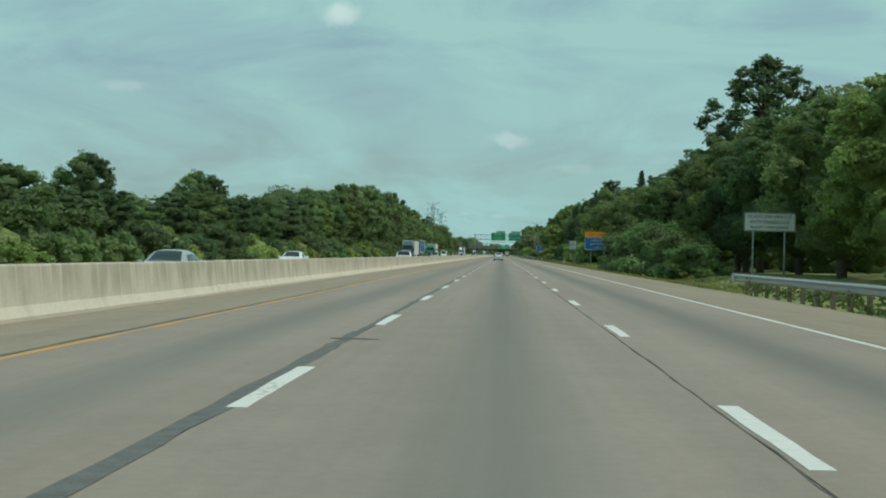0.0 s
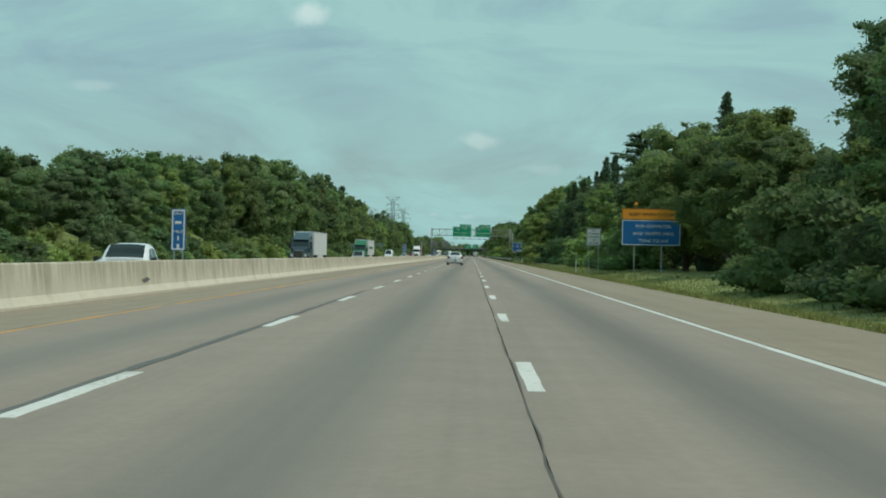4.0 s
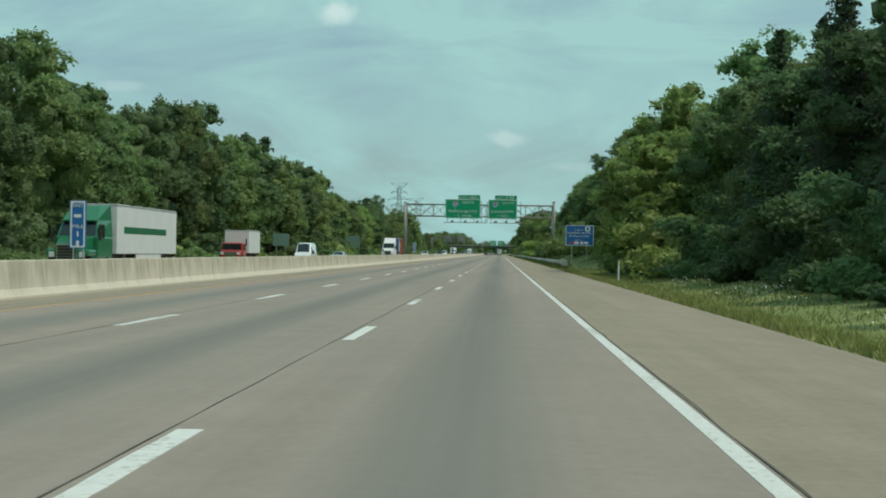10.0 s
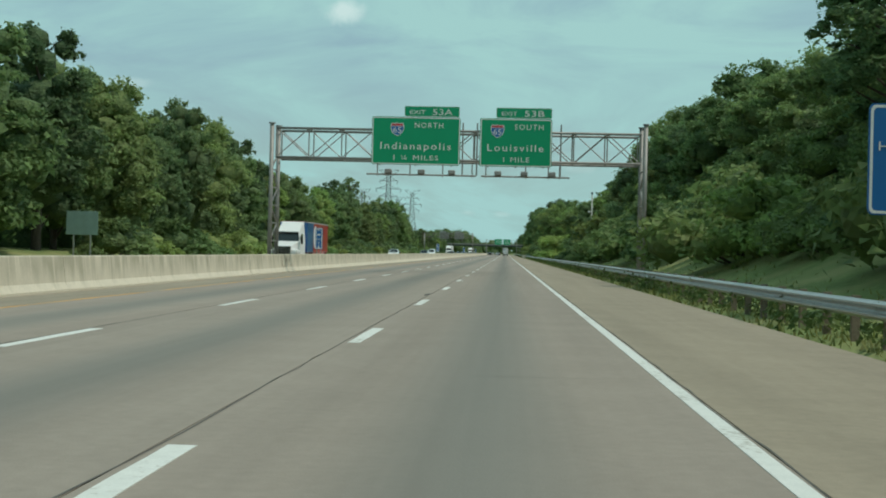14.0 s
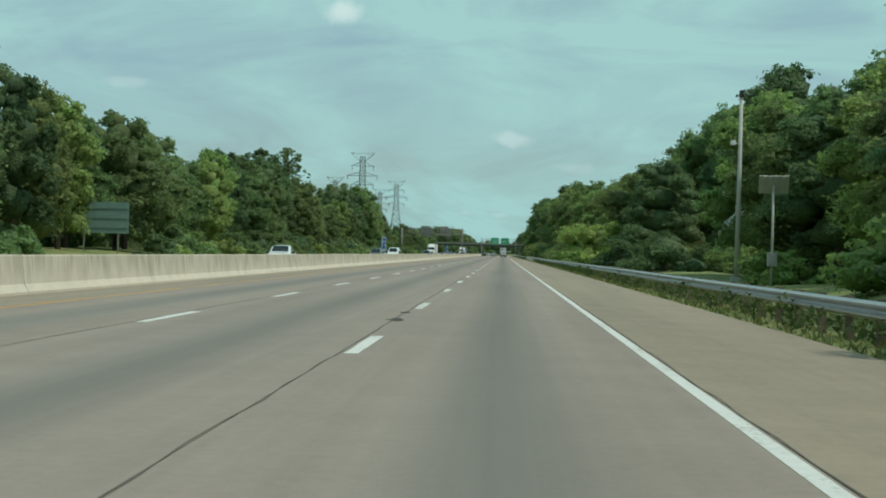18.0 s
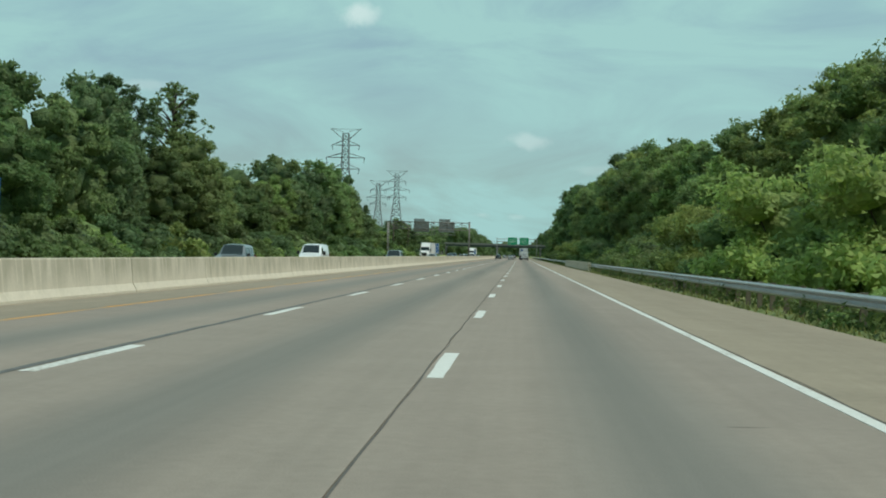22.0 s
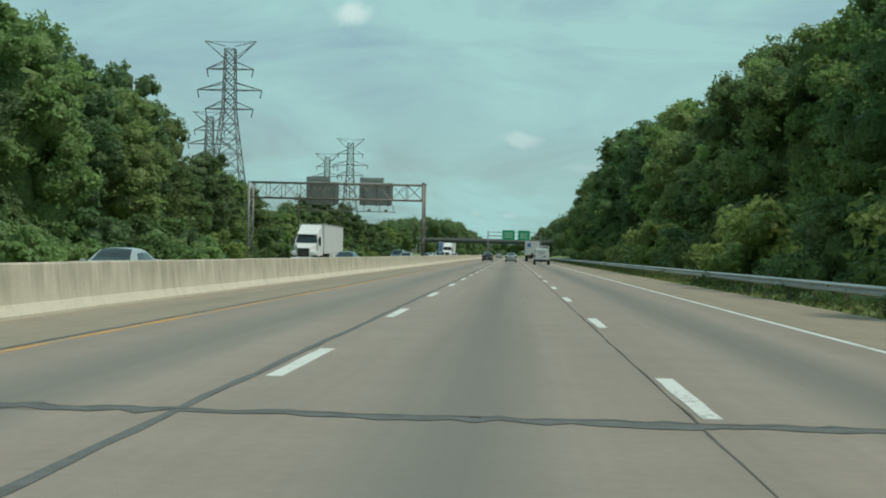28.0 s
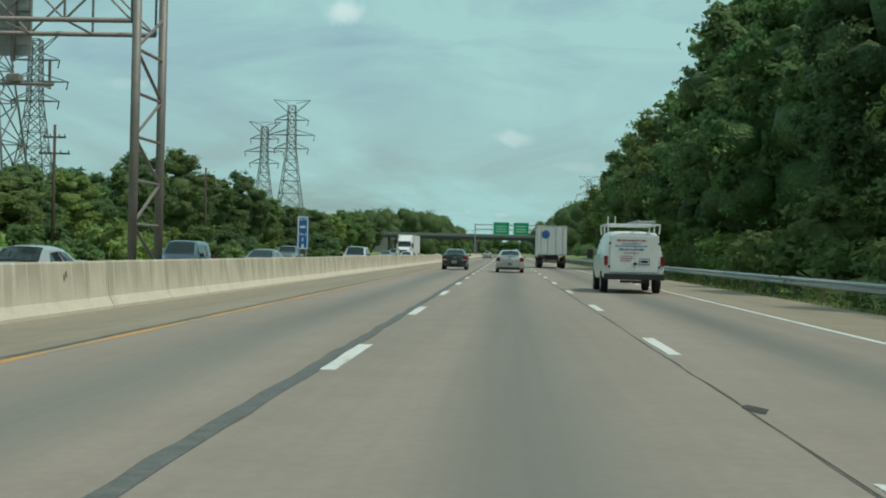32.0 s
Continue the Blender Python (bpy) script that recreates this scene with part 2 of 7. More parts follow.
def paint_mat(name, color, under, keep):
    """Road paint worn through to the concrete in specks and patches."""
    m = mat(name, color, 0.65, vary=0.12, scale=7, bump=0.2)
    nt = m.node_tree
    N, L = nt.nodes.new, nt.links.new
    b = nt.nodes["Principled BSDF"]
    src = b.inputs["Base Color"].links[0].from_socket
    tc, n, n2, ad = N("ShaderNodeTexCoord"), N("ShaderNodeTexNoise"), N("ShaderNodeTexNoise"), N("ShaderNodeMath")
    n.inputs["Scale"].default_value, n.inputs["Detail"].default_value = 14.0, 6.0
    n2.inputs["Scale"].default_value, n2.inputs["Detail"].default_value = 0.35, 3.0
    co = N("ShaderNodeNewGeometry")
    L(co.outputs["Position"], n.inputs["Vector"])
    L(co.outputs["Position"], n2.inputs["Vector"])
    L(n.outputs["Fac"], ad.inputs[0])
    L(n2.outputs["Fac"], ad.inputs[1])
    r, mx = N("ShaderNodeMapRange"), N("ShaderNodeMix")
    r.inputs["From Min"].default_value, r.inputs["From Max"].default_value = keep, keep + 0.22
    L(ad.outputs[0], r.inputs["Value"])
    mx.data_type = "RGBA"
    L(r.outputs["Result"], mx.inputs["Factor"])
    L(src, mx.inputs["A"])
    mx.inputs["B"].default_value = (*under, 1)
    L(mx.outputs["Result"], b.inputs["Base Color"])
    return m


def barrier_mat():
    """Cast concrete: olive-grey weathering that hangs down from the crest in broad patches, pale runs between them, a clean foot."""
    m = mat("barrier_concrete", (0.62, 0.565, 0.455), 0.9, vary=0.10, scale=1.2, bump=0.3, bscale=30.0, spec=0.3)
    nt = m.node_tree
    N, L = nt.nodes.new, nt.links.new
    b = nt.nodes["Principled BSDF"]
    src = b.inputs["Base Color"].links[0].from_socket
    at, sep = N("ShaderNodeNewGeometry"), N("ShaderNodeSeparateXYZ")
    L(at.outputs["Position"], sep.inputs["Vector"])

    def field(scale, detail, lo, hi, a, z):
        mp, n, r = N("ShaderNodeMapping"), N("ShaderNodeTexNoise"), N("ShaderNodeMapRange")
        mp.inputs["Scale"].default_value = scale
        L(at.outputs["Position"], mp.inputs["Vector"])
        L(mp.outputs["Vector"], n.inputs["Vector"])
        n.inputs["Scale"].default_value, n.inputs["Detail"].default_value = 1.0, detail
        r.inputs["From Min"].default_value, r.inputs["From Max"].default_value = lo, hi
        r.inputs["To Min"].default_value, r.inputs["To Max"].default_value = a, z
        L(n.outputs["Fac"], r.inputs["Value"])
        return r.outputs["Result"]

    def times(p, q):
        mu = N("ShaderNodeMath")
        mu.operation = "MULTIPLY"
        L(p, mu.inputs[0])
        L(q, mu.inputs[1])
        return mu.outputs[0]

    patch = field((0.3, 0.8, 0.3), 2.0, 0.36, 0.52, 0.45, 1.0)          # which stretches are weathered
    runs = field((0.3, 1.5, 0.20), 1.0, 0.36, 0.56, 0.70, 1.0)           # broad streaks down the face
    ridge = field((0.3, 1.35, 0.10), 1.0, 0.0, 1.0, -0.5, 0.5)           # narrow pale runs of lime between them
    ab, lime = N("ShaderNodeMath"), N("ShaderNodeMapRange")
    ab.operation = "ABSOLUTE"
    L(ridge, ab.inputs[0])
    lime.inputs["From Max"].default_value = 0.045
    lime.inputs["To Min"].default_value = 0.0
    L(ab.outputs[0], lime.inputs["Value"])
    runs = times(runs, lime.outputs["Result"])
    low = N("ShaderNodeMath")                                            # how far down the runs reach, uneven
    low.operation = "ADD"
    L(sep.outputs["Z"], low.inputs[0])
    L(field((0.3, 1.3, 0.1), 3.0, 0.3, 0.7, -0.35, 0.35), low.inputs[1])
    reach = N("ShaderNodeMapRange")
    reach.inputs["From Min"].default_value, reach.inputs["From Max"].default_value = 0.05, 0.60
    L(low.outputs[0], reach.inputs["Value"])
    stain = times(times(patch, runs), reach.outputs["Result"])
    mx = N("ShaderNodeMix")
    mx.data_type = "RGBA"
    k = N("ShaderNodeMath")
    k.operation = "MULTIPLY"
    k.inputs[1].default_value = 0.64
    L(stain, k.inputs[0])
    L(k.outputs[0], mx.inputs["Factor"])
    L(src, mx.inputs["A"])
    mx.inputs["B"].default_value = (0.300, 0.282, 0.200, 1)
    L(mx.outputs["Result"], b.inputs["Base Color"])
    return m


def ground_mat():
    """Mown verge: green and straw patches with fine blades."""
    m = mat("verge_grass", (0.175, 0.215, 0.075), 0.9, vary=0.35, scale=0.5, bump=0.8, bscale=18.0, spec=0.2)
    nt = m.node_tree
    N, L = nt.nodes.new, nt.links.new
    b = nt.nodes["Principled BSDF"]
    src = b.inputs["Base Color"].links[0].from_socket
    tc, n = N("ShaderNodeTexCoord"), N("ShaderNodeTexNoise")
    n.inputs["Scale"].default_value, n.inputs["Detail"].default_value = 0.22, 6.0
    L(tc.outputs["Object"], n.inputs["Vector"])
    r, mx = N("ShaderNodeMapRange"), N("ShaderNodeMix")
    r.inputs["From Min"].default_value, r.inputs["From Max"].default_value = 0.45, 0.68
    L(n.outputs["Fac"], r.inputs["Value"])
    mx.data_type = "RGBA"
    L(r.outputs["Result"], mx.inputs["Factor"])
    L(src, mx.inputs["A"])
    mx.inputs["B"].default_value = (0.285, 0.280, 0.120, 1)
    L(mx.outputs["Result"], b.inputs["Base Color"])
    return m


LANE_L = road_mat("concrete_left_lane", (0.284, 0.238, 0.197), -3.7, 0.79)
LANE_M = road_mat("concrete_middle_lane", (0.280, 0.238, 0.198), 0.0, 0.74)
LANE_R = road_mat("concrete_right_lane", (0.282, 0.238, 0.198), 3.75, 0.72)
SHOULDER = road_mat("concrete_shoulder", (0.288, 0.240, 0.178), None, vary=0.14)
FAR_LANE = road_mat("concrete_opposite", (0.31, 0.285, 0.235), -16.0, 0.8)
BARRIER = barrier_mat()
GRASS = ground_mat()
SEAL = mat("joint_sealant", (0.10, 0.092, 0.08), 0.8, vary=0.3, scale=4, bump=0.3)
PATCH = mat("asphalt_patch", (0.062, 0.058, 0.052), 0.9, vary=0.3, scale=5, bump=0.5)
PALE_POLE = mat("pale_dull_galvanising", (0.40, 0.41, 0.37), 0.65, 0.1, 0.12, 2.0)
OLD_SEAL = mat("grey_joint_patch", (0.125, 0.127, 0.120), 0.85, vary=0.38, scale=5, bump=0.4)
WHITE_LINE = paint_mat("white_road_paint", (0.66, 0.66, 0.62), (0.34, 0.31, 0.26), 1.06)
YELLOW_LINE = paint_mat("yellow_road_paint", (0.56, 0.29, 0.07), (0.30, 0.25, 0.19), 0.94)
STEEL = mat("galvanised_steel", (0.44, 0.45, 0.45), 0.45, 0.75, 0.15, 3, 0.1, 30)
WEATHERED = mat("weathered_steel", (0.30, 0.29, 0.27), 0.6, 0.5, 0.2, 2, 0.15, 30)
BROWN_STEEL = mat("dull_brown_steel", (0.23, 0.212, 0.192), 0.6, 0.4, 0.2, 2, 0.15, 30)
PYLON_STEEL = mat("pylon_steel", (0.20, 0.205, 0.20), 0.6, 0.4, 0.1, 1)
WOOD = mat("grey_timber", (0.20, 0.165, 0.12), 0.9, 0, 0.3, 4, 0.5, 20)
BARK = mat("bark", (0.085, 0.065, 0.048), 0.95, 0, 0.3, 3, 0.8, 12)
SIGN_GREEN = mat("sign_green", (0.0, 0.29, 0.125), 0.5, vary=0.06, scale=1.5)
SIGN_BLUE = mat("sign_blue", (0.012, 0.125, 0.36), 0.5, vary=0.06, scale=1.5)
SIGN_RED = mat("sign_red", (0.50, 0.03, 0.04), 0.5, vary=0.06, scale=2)
SIGN_ORANGE = mat("sign_orange", (0.80, 0.30, 0.02), 0.5, vary=0.06, scale=1.5)
SIGN_WHITE = mat("sign_white", (0.72, 0.72, 0.70), 0.5, vary=0.06, scale=1.5)
SIGN_BLACK = mat("sign_black", (0.02, 0.02, 0.022), 0.5, vary=0.06, scale=2)
SIGN_BACK = mat("sign_back_aluminium", (0.34, 0.35, 0.33), 0.5, 0.5, 0.15, 1.5)
TEAL = mat("faded_blue_green", (0.17, 0.26, 0.235), 0.6, vary=0.15, scale=2)
CAR_WHITE = mat("white_car_paint", (0.78, 0.80, 0.80), 0.3, vary=0.03, scale=1, coat=0.8)
VAN_WHITE = mat("white_van_paint", (0.66, 0.68, 0.67), 0.4, vary=0.08, scale=1.5, coat=0.3)
CAR_DARK = mat("black_car_paint", (0.012, 0.02, 0.024), 0.3, vary=0.1, scale=1, coat=0.9)
CAR_SILVER = mat("silver_car_paint", (0.46, 0.48, 0.48), 0.3, 0.4, 0.05, 1, coat=0.6)
CAR_GREY = mat("grey_car_paint", (0.17, 0.19, 0.20), 0.3, 0.3, 0.05, 1, coat=0.6)
CAR_BLUE = mat("slate_blue_car_paint", (0.07, 0.11, 0.14), 0.3, 0.3, 0.05, 1, coat=0.6)
CAR_RED = mat("red_truck_paint", (0.45, 0.02, 0.02), 0.3, vary=0.05, scale=1, coat=0.6)
TRUCK_GREEN = mat("green_truck_paint", (0.02, 0.16, 0.07), 0.3, vary=0.05, scale=1, coat=0.6)
TRUCK_BLUE = mat("blue_truck_paint", (0.03, 0.12, 0.33), 0.3, vary=0.05, scale=1, coat=0.6)
BOX_WHITE = mat("white_box_panel", (0.66, 0.67, 0.65), 0.5, vary=0.08, scale=0.8)
GLASS = mat("tinted_car_glass", (0.018, 0.026, 0.028), 0.05, vary=0.05, scale=2, spec=0.5, coat=0.15)
TYRE = mat("tyre_rubber", (0.018, 0.018, 0.018), 0.85, vary=0.2, scale=8)
RIM = mat("alloy_rim", (0.55, 0.56, 0.57), 0.25, 0.9, 0.05, 4)
CHROME = mat("chrome", (0.62, 0.63, 0.64), 0.12, 1.0, 0.03, 4)
PLASTIC = mat("black_plastic", (0.02, 0.02, 0.021), 0.6, vary=0.15, scale=5)
RED_LAMP = mat("red_lamp_lens", (0.17, 0.010, 0.013), 0.15, vary=0.2, scale=12, coat=1.0)
CLEAR_LAMP = mat("clear_lamp_lens", (0.62, 0.63, 0.62), 0.12, vary=0.2, scale=12, coat=1.0)
PLATE = mat("number_plate", (0.50, 0.55, 0.60), 0.4, vary=0.1, scale=8)
RUST = mat("rust_stain", (0.16, 0.07, 0.035), 0.9, vary=0.4, scale=9)
GOLD = mat("gold_badge", (0.60, 0.42, 0.13), 0.25, 0.9, 0.05, 4)
# yellowish is lightened so that its leaves look sunlit
GREENS = (("green", (0.188, 0.270, 0.104)), ("dark", (0.150, 0.222, 0.098)), ("olive", (0.212, 0.280, 0.104)), ("yellowish", (0.270, 0.350, 0.112)), ("sumac", (0.315, 0.395, 0.120)))
LEAF = [leaf_mat("leaves_" + n, c) for n, c in GREENS]
# inner mass 12% darker than its leaves: the crown's shade put into colour
CORE = [leaf_mat("shaded_leafy_mass_" + n, (c[0] * 0.88, c[1] * 0.88, c[2] * 0.88), 0.35, cells=True) for n, c in GREENS]
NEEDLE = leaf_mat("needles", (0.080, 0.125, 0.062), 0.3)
# darker than NEEDLE: shade between the boughs painted into the colour
NEEDLE_CORE = leaf_mat("shaded_needle_mass", (0.050, 0.080, 0.042), 0.2, cells=True)
WEED = leaf_mat("weed_leaves", (0.150, 0.205, 0.068))
BRIDGE = mat("bridge_concrete", (0.20, 0.20, 0.18), 0.9, vary=0.15, scale=0.8, bump=0.3, bscale=10)
GIRDER = mat("bridge_girder_steel", (0.05, 0.062, 0.058), 0.6, 0.2, 0.15, 1)


# ---------- mesh building ----------
class Mesh:
    """Collects points and faces of one part."""

    def __init__(self):
        self.v, self.f = [], []

    def add(self, verts, faces):
        n = len(self.v)
        self.v += [tuple(p) for p in verts]
        self.f += [tuple(i + n for i in q) for q in faces]
        return self

    def box(self, x0, x1, y0, y1, z0, z1, b=0.0):
        if b <= 0:
            vs = [(x, y, z) for x in (x0, x1) for y in (y0, y1) for z in (z0, z1)]
            return self.add(vs, [(0, 1, 3, 2), (4, 6, 7, 5), (0, 4, 5, 1), (2, 3, 7, 6), (0, 2, 6, 4), (1, 5, 7, 3)])
        bm = bmesh.new()
        bmesh.ops.create_cube(bm, size=1.0)
        bmesh.ops.scale(bm, vec=(x1 - x0, y1 - y0, z1 - z0), verts=bm.verts)
        bmesh.ops.translate(bm, vec=((x0 + x1) / 2, (y0 + y1) / 2, (z0 + z1) / 2), verts=bm.verts)
        bmesh.ops.bevel(bm, geom=bm.edges[:], offset=b, segments=2, affect="EDGES", profile=0.6)
        bm.verts.index_update()
        self.add([v.co[:] for v in bm.verts], [[v.index for v in f.verts] for f in bm.faces])
        bm.free()
        return self

    def tube(self, p0, p1, r0, r1=None, n=8, cap=True):
        p0, p1 = Vector(p0), Vector(p1)
        r1 = r0 if r1 is None else r1
        d = (p1 - p0).normalized()
        u = d.orthogonal().normalized()
        w = d.cross(u)
        vs = []
        for p, r in ((p0, r0), (p1, r1)):
            for k in range(n):
                t = 2 * math.pi * k / n
                vs.append(p + (u * math.cos(t) + w * math.sin(t)) * r)
        fs = [(k, (k + 1) % n, n + (k + 1) % n, n + k) for k in range(n)]
        if cap:
            fs += [tuple(range(n - 1, -1, -1)), tuple(range(n, 2 * n))]
        return self.add(vs, fs)

    def bar(self, p0, p1, a, b=None):
        """A square bar from p0 to p1."""
        return self.tube(p0, p1, a * 0.7071, (b or a) * 0.7071, 4)

    def lathe(self, profile, axis, centre, n=28, cap=True):
        """profile: (along, radius) pairs, turned about the x, y or z axis."""
        vs, c = [], Vector(centre)
        for s, r in profile:
            for k in range(n):
                t = 2 * math.pi * k / n
                q = (r * math.cos(t), r * math.sin(t))
                vs.append(c + Vector({"x": (s, q[0], q[1]), "y": (q[0], s, q[1]), "z": (q[0], q[1], s)}[axis]))
        fs = []
        for j in range(len(profile) - 1):
            for k in range(n):
                k2 = (k + 1) % n
                fs.append((j * n + k, j * n + k2, (j + 1) * n + k2, (j + 1) * n + k))
        if cap:
            fs += [tuple(range(n)), tuple(range((len(profile) - 1) * n, len(profile) * n))]
        return self.add(vs, fs)

    def grid(self, fn, nu, nv):
        vs = [fn(i / nu, j / nv) for i in range(nu + 1) for j in range(nv + 1)]
        fs = [(i * (nv + 1) + j, (i + 1) * (nv + 1) + j, (i + 1) * (nv + 1) + j + 1, i * (nv + 1) + j + 1) for i in range(nu) for j in range(nv)]
        return self.add(vs, fs)

    def data(self, name, material, smooth=False):
        me = bpy.data.meshes.new(name)
        me.from_pydata(self.v, [], self.f)
        me.materials.append(material)
        if smooth:
            me.shade_smooth()
        me.update()
        return me


def fix_normals(me):
    bm = bmesh.new()
    bm.from_mesh(me)
    bmesh.ops.recalc_face_normals(bm, faces=bm.faces[:])
    bm.to_mesh(me)
    bm.free()


def part(name, m, material, parent=None, label="", smooth=False, fix=True):
    me = m.data(name, material, smooth)
    if fix:
        fix_normals(me)
    ob = new(name, me)
    ob.parent = parent
    return tagged(ob, label)


def thing(name, place, label, category, group="", kind="", turn=0.0):
    ob = new(name)
    ob.empty_display_size = 0.3
    ob.matrix_world = pose(*place, 0, 0, turn)
    return tagged(ob, label, category, group, kind)


def words(text, size, material, parent, place, face=(90, 0, 0), name="lettering", width=None, align="CENTER", depth=0.004, track=1.0):
    """Raised lettering with the built-in font; place is the middle of its base line."""
    cu = bpy.data.curves.new(name, "FONT")
    cu.body, cu.size, cu.align_x, cu.extrude = text, size, align, depth
    cu.resolution_u, cu.space_character = 2, track
    tmp = bpy.data.objects.new(name, cu)
    me = bpy.data.meshes.new_from_object(tmp)
    bpy.data.objects.remove(tmp)
    bpy.data.curves.remove(cu)
    me.materials.clear()
    me.materials.append(material)
    me.name = name
    ob = new(name, me)
    if width:
        w = max(v.co.x for v in me.vertices) - min(v.co.x for v in me.vertices)
        me.transform(Matrix.Diagonal((width / w, 1, 1, 1)))
    ob.parent = parent
    ob.matrix_local = pose(*place, *face)
    return ob


# ---------- ground, carriageways, barrier ----------
Y0, Y1 = -60.0, 1420.0
EDGE_R, LINE_R, LINE_L, SEAM_R, SEAM_L, EDGE_L = 8.95, 5.58, -5.43, 1.79, -2.14, -8.98
SLOPE_L, SLOPE_R = -0.20, -0.06        # how far the shoulders fall


def ease(a, b, t):
    t = min(1, max(0, (t - a) / (b - a)))
    return t * t * (3 - 2 * t)


def bank(y):
    """Height of the cutting beside the nearside verge."""
    return 0.3 + 2.4 * ease(395, 440, y) * (1 - ease(500, 562, y)) + 0.8 * ease(800, 900, y)


def ground_z(x, y):
    if x > 9.0:
        dip = -0.10 - 0.25 * ease(9.0, 11.5, x) * (1 - ease(380, 400, y)) * (1 - ease(11.5, 15, x))
        return dip + bank(y) * ease(10.6, 19.0, x) * (1 - ease(44, 90, x))
    if x < -27.5:
        return -0.34 - 0.3 * ease(-27.5, -30, x) + 1.2 * ease(-31, -44, x)
    return -0.40


def build_ground():
    xs = [-1600, -700, -300, -140, -80, -60, -50, -44, -40, -37, -34, -32, -30, -28.5, -27.4, -20, -9.2, 8.85, 9.0, 9.6, 10.6, 11.5, 12.6, 14, 16, 18, 20, 24, 30, 40, 60, 120, 300, 700, 1600]
    ys = [-300, -60] + [i * 12.0 for i in range(-4, 116)] + [1500, 1700, 2000, 2500, 3200, 4200]
    rng = random.Random(3)
    m = Mesh()
    for y in ys:
        for x in xs:
            rough = 0.05 if (10 < x < 40 or -45 < x < -28) else 0.0
            m.v.append((x, y, ground_z(x, y) + rng.uniform(-rough, rough)))
    n = len(xs)
    for j in range(len(ys) - 1):
        for i in range(n - 1):
            m.f.append((j * n + i, j * n + i + 1, (j + 1) * n + i + 1, (j + 1) * n + i))
    ob = part("ground", m, GRASS, smooth=True, fix=False)
    tagged(ob, "mown green and straw grass verge and wooded land", "ground", kind="structure")


build_ground()


def strip(name, x0, x1, z0, z1, material, label, category, parent=None, y0=Y0, y1=Y1, thick=0.3, step=20.0):
    m = Mesh()
    n = int((y1 - y0) / step)
    ys = [y0 + (y1 - y0) * i / n for i in range(n + 1)]
    for y in ys:
        m.v += [(x0, y, z0), (x1, y, z1), (x1, y, z1 - thick), (x0, y, z0 - thick)]
    for j in range(n):
        for a, b in ((0, 1), (1, 2), (2, 3), (3, 0)):
            m.f.append((j * 4 + a, j * 4 + b, j * 4 + 4 + b, j * 4 + 4 + a))
    m.f += [(0, 1, 2, 3), (4 * n, 4 * n + 3, 4 * n + 2, 4 * n + 1)]
    return part(name, m, material, parent, label)


G = 0.014    # open joint between the slabs
road = thing("road", (0, 0, 0), "three-lane concrete motorway carriageway with wide shoulders", "road", kind="structure")
strip("joint_filler", EDGE_L, EDGE_R, -0.225, -0.085, SEAL, "dark sealant in the joints between slabs", "", road, thick=0.1)
strip("shoulder_slab", EDGE_L, LINE_L - 0.10, SLOPE_L, 0, SHOULDER, "", "", road, thick=0.25)
strip("lane_slab", LINE_L - 0.10 + G, SEAM_L, 0, 0, LANE_L, "", "", road, thick=0.06)
strip("lane_slab", SEAM_L + G, SEAM_R, 0, 0, LANE_M, "", "", road, thick=0.06)
strip("lane_slab", SEAM_R + G, LINE_R + 0.10, 0, 0, LANE_R, "", "", road, thick=0.06)
strip("shoulder_slab", LINE_R + 0.10 + G, EDGE_R, 0, SLOPE_R, SHOULDER, "", "", road, thick=0.25)
far_road = thing("road", (0, 0, 0), "opposite concrete carriageway beyond the median barrier", "road", kind="structure")
strip("lane_slab", -27.4, -9.6, -0.32, -0.22, FAR_LANE, "", "", far_road, thick=0.2)


def build_barrier():
    """Safety-shape median wall, cast in 6 m lengths with narrow joints."""
    top = thing("median_barrier", (-9.30, 0, -0.22), "pale concrete median barrier with rain streaks", "barrier", kind="structure")
    half = [(0.32, 0.0), (0.32, 0.09), (0.20, 0.30), (0.125, 1.05), (0.105, 1.085)]
    prof = half + [(-x, z) for x, z in reversed(half)]
    m = Mesh()
    L, n = 9.15, len(prof)
    for y in (0.012, L - 0.012):
        m.v += [(x, y, z) for x, z in prof]
    m.f = [(i, (i + 1) % n, n + (i + 1) % n, n + i) for i in range(n)] + [tuple(range(n)), tuple(range(n, 2 * n))]
    me = m.data("barrier_length", BARRIER)
    fix_normals(me)
    rng = random.Random(8)
    for k in range(int((Y1 - Y0) / L)):
        ob = new("barrier_length", me)
        ob.parent = top
        ob.location = (rng.uniform(-0.008, 0.008), Y0 + k * L, rng.uniform(-0.012, 0.006))


build_barrier()


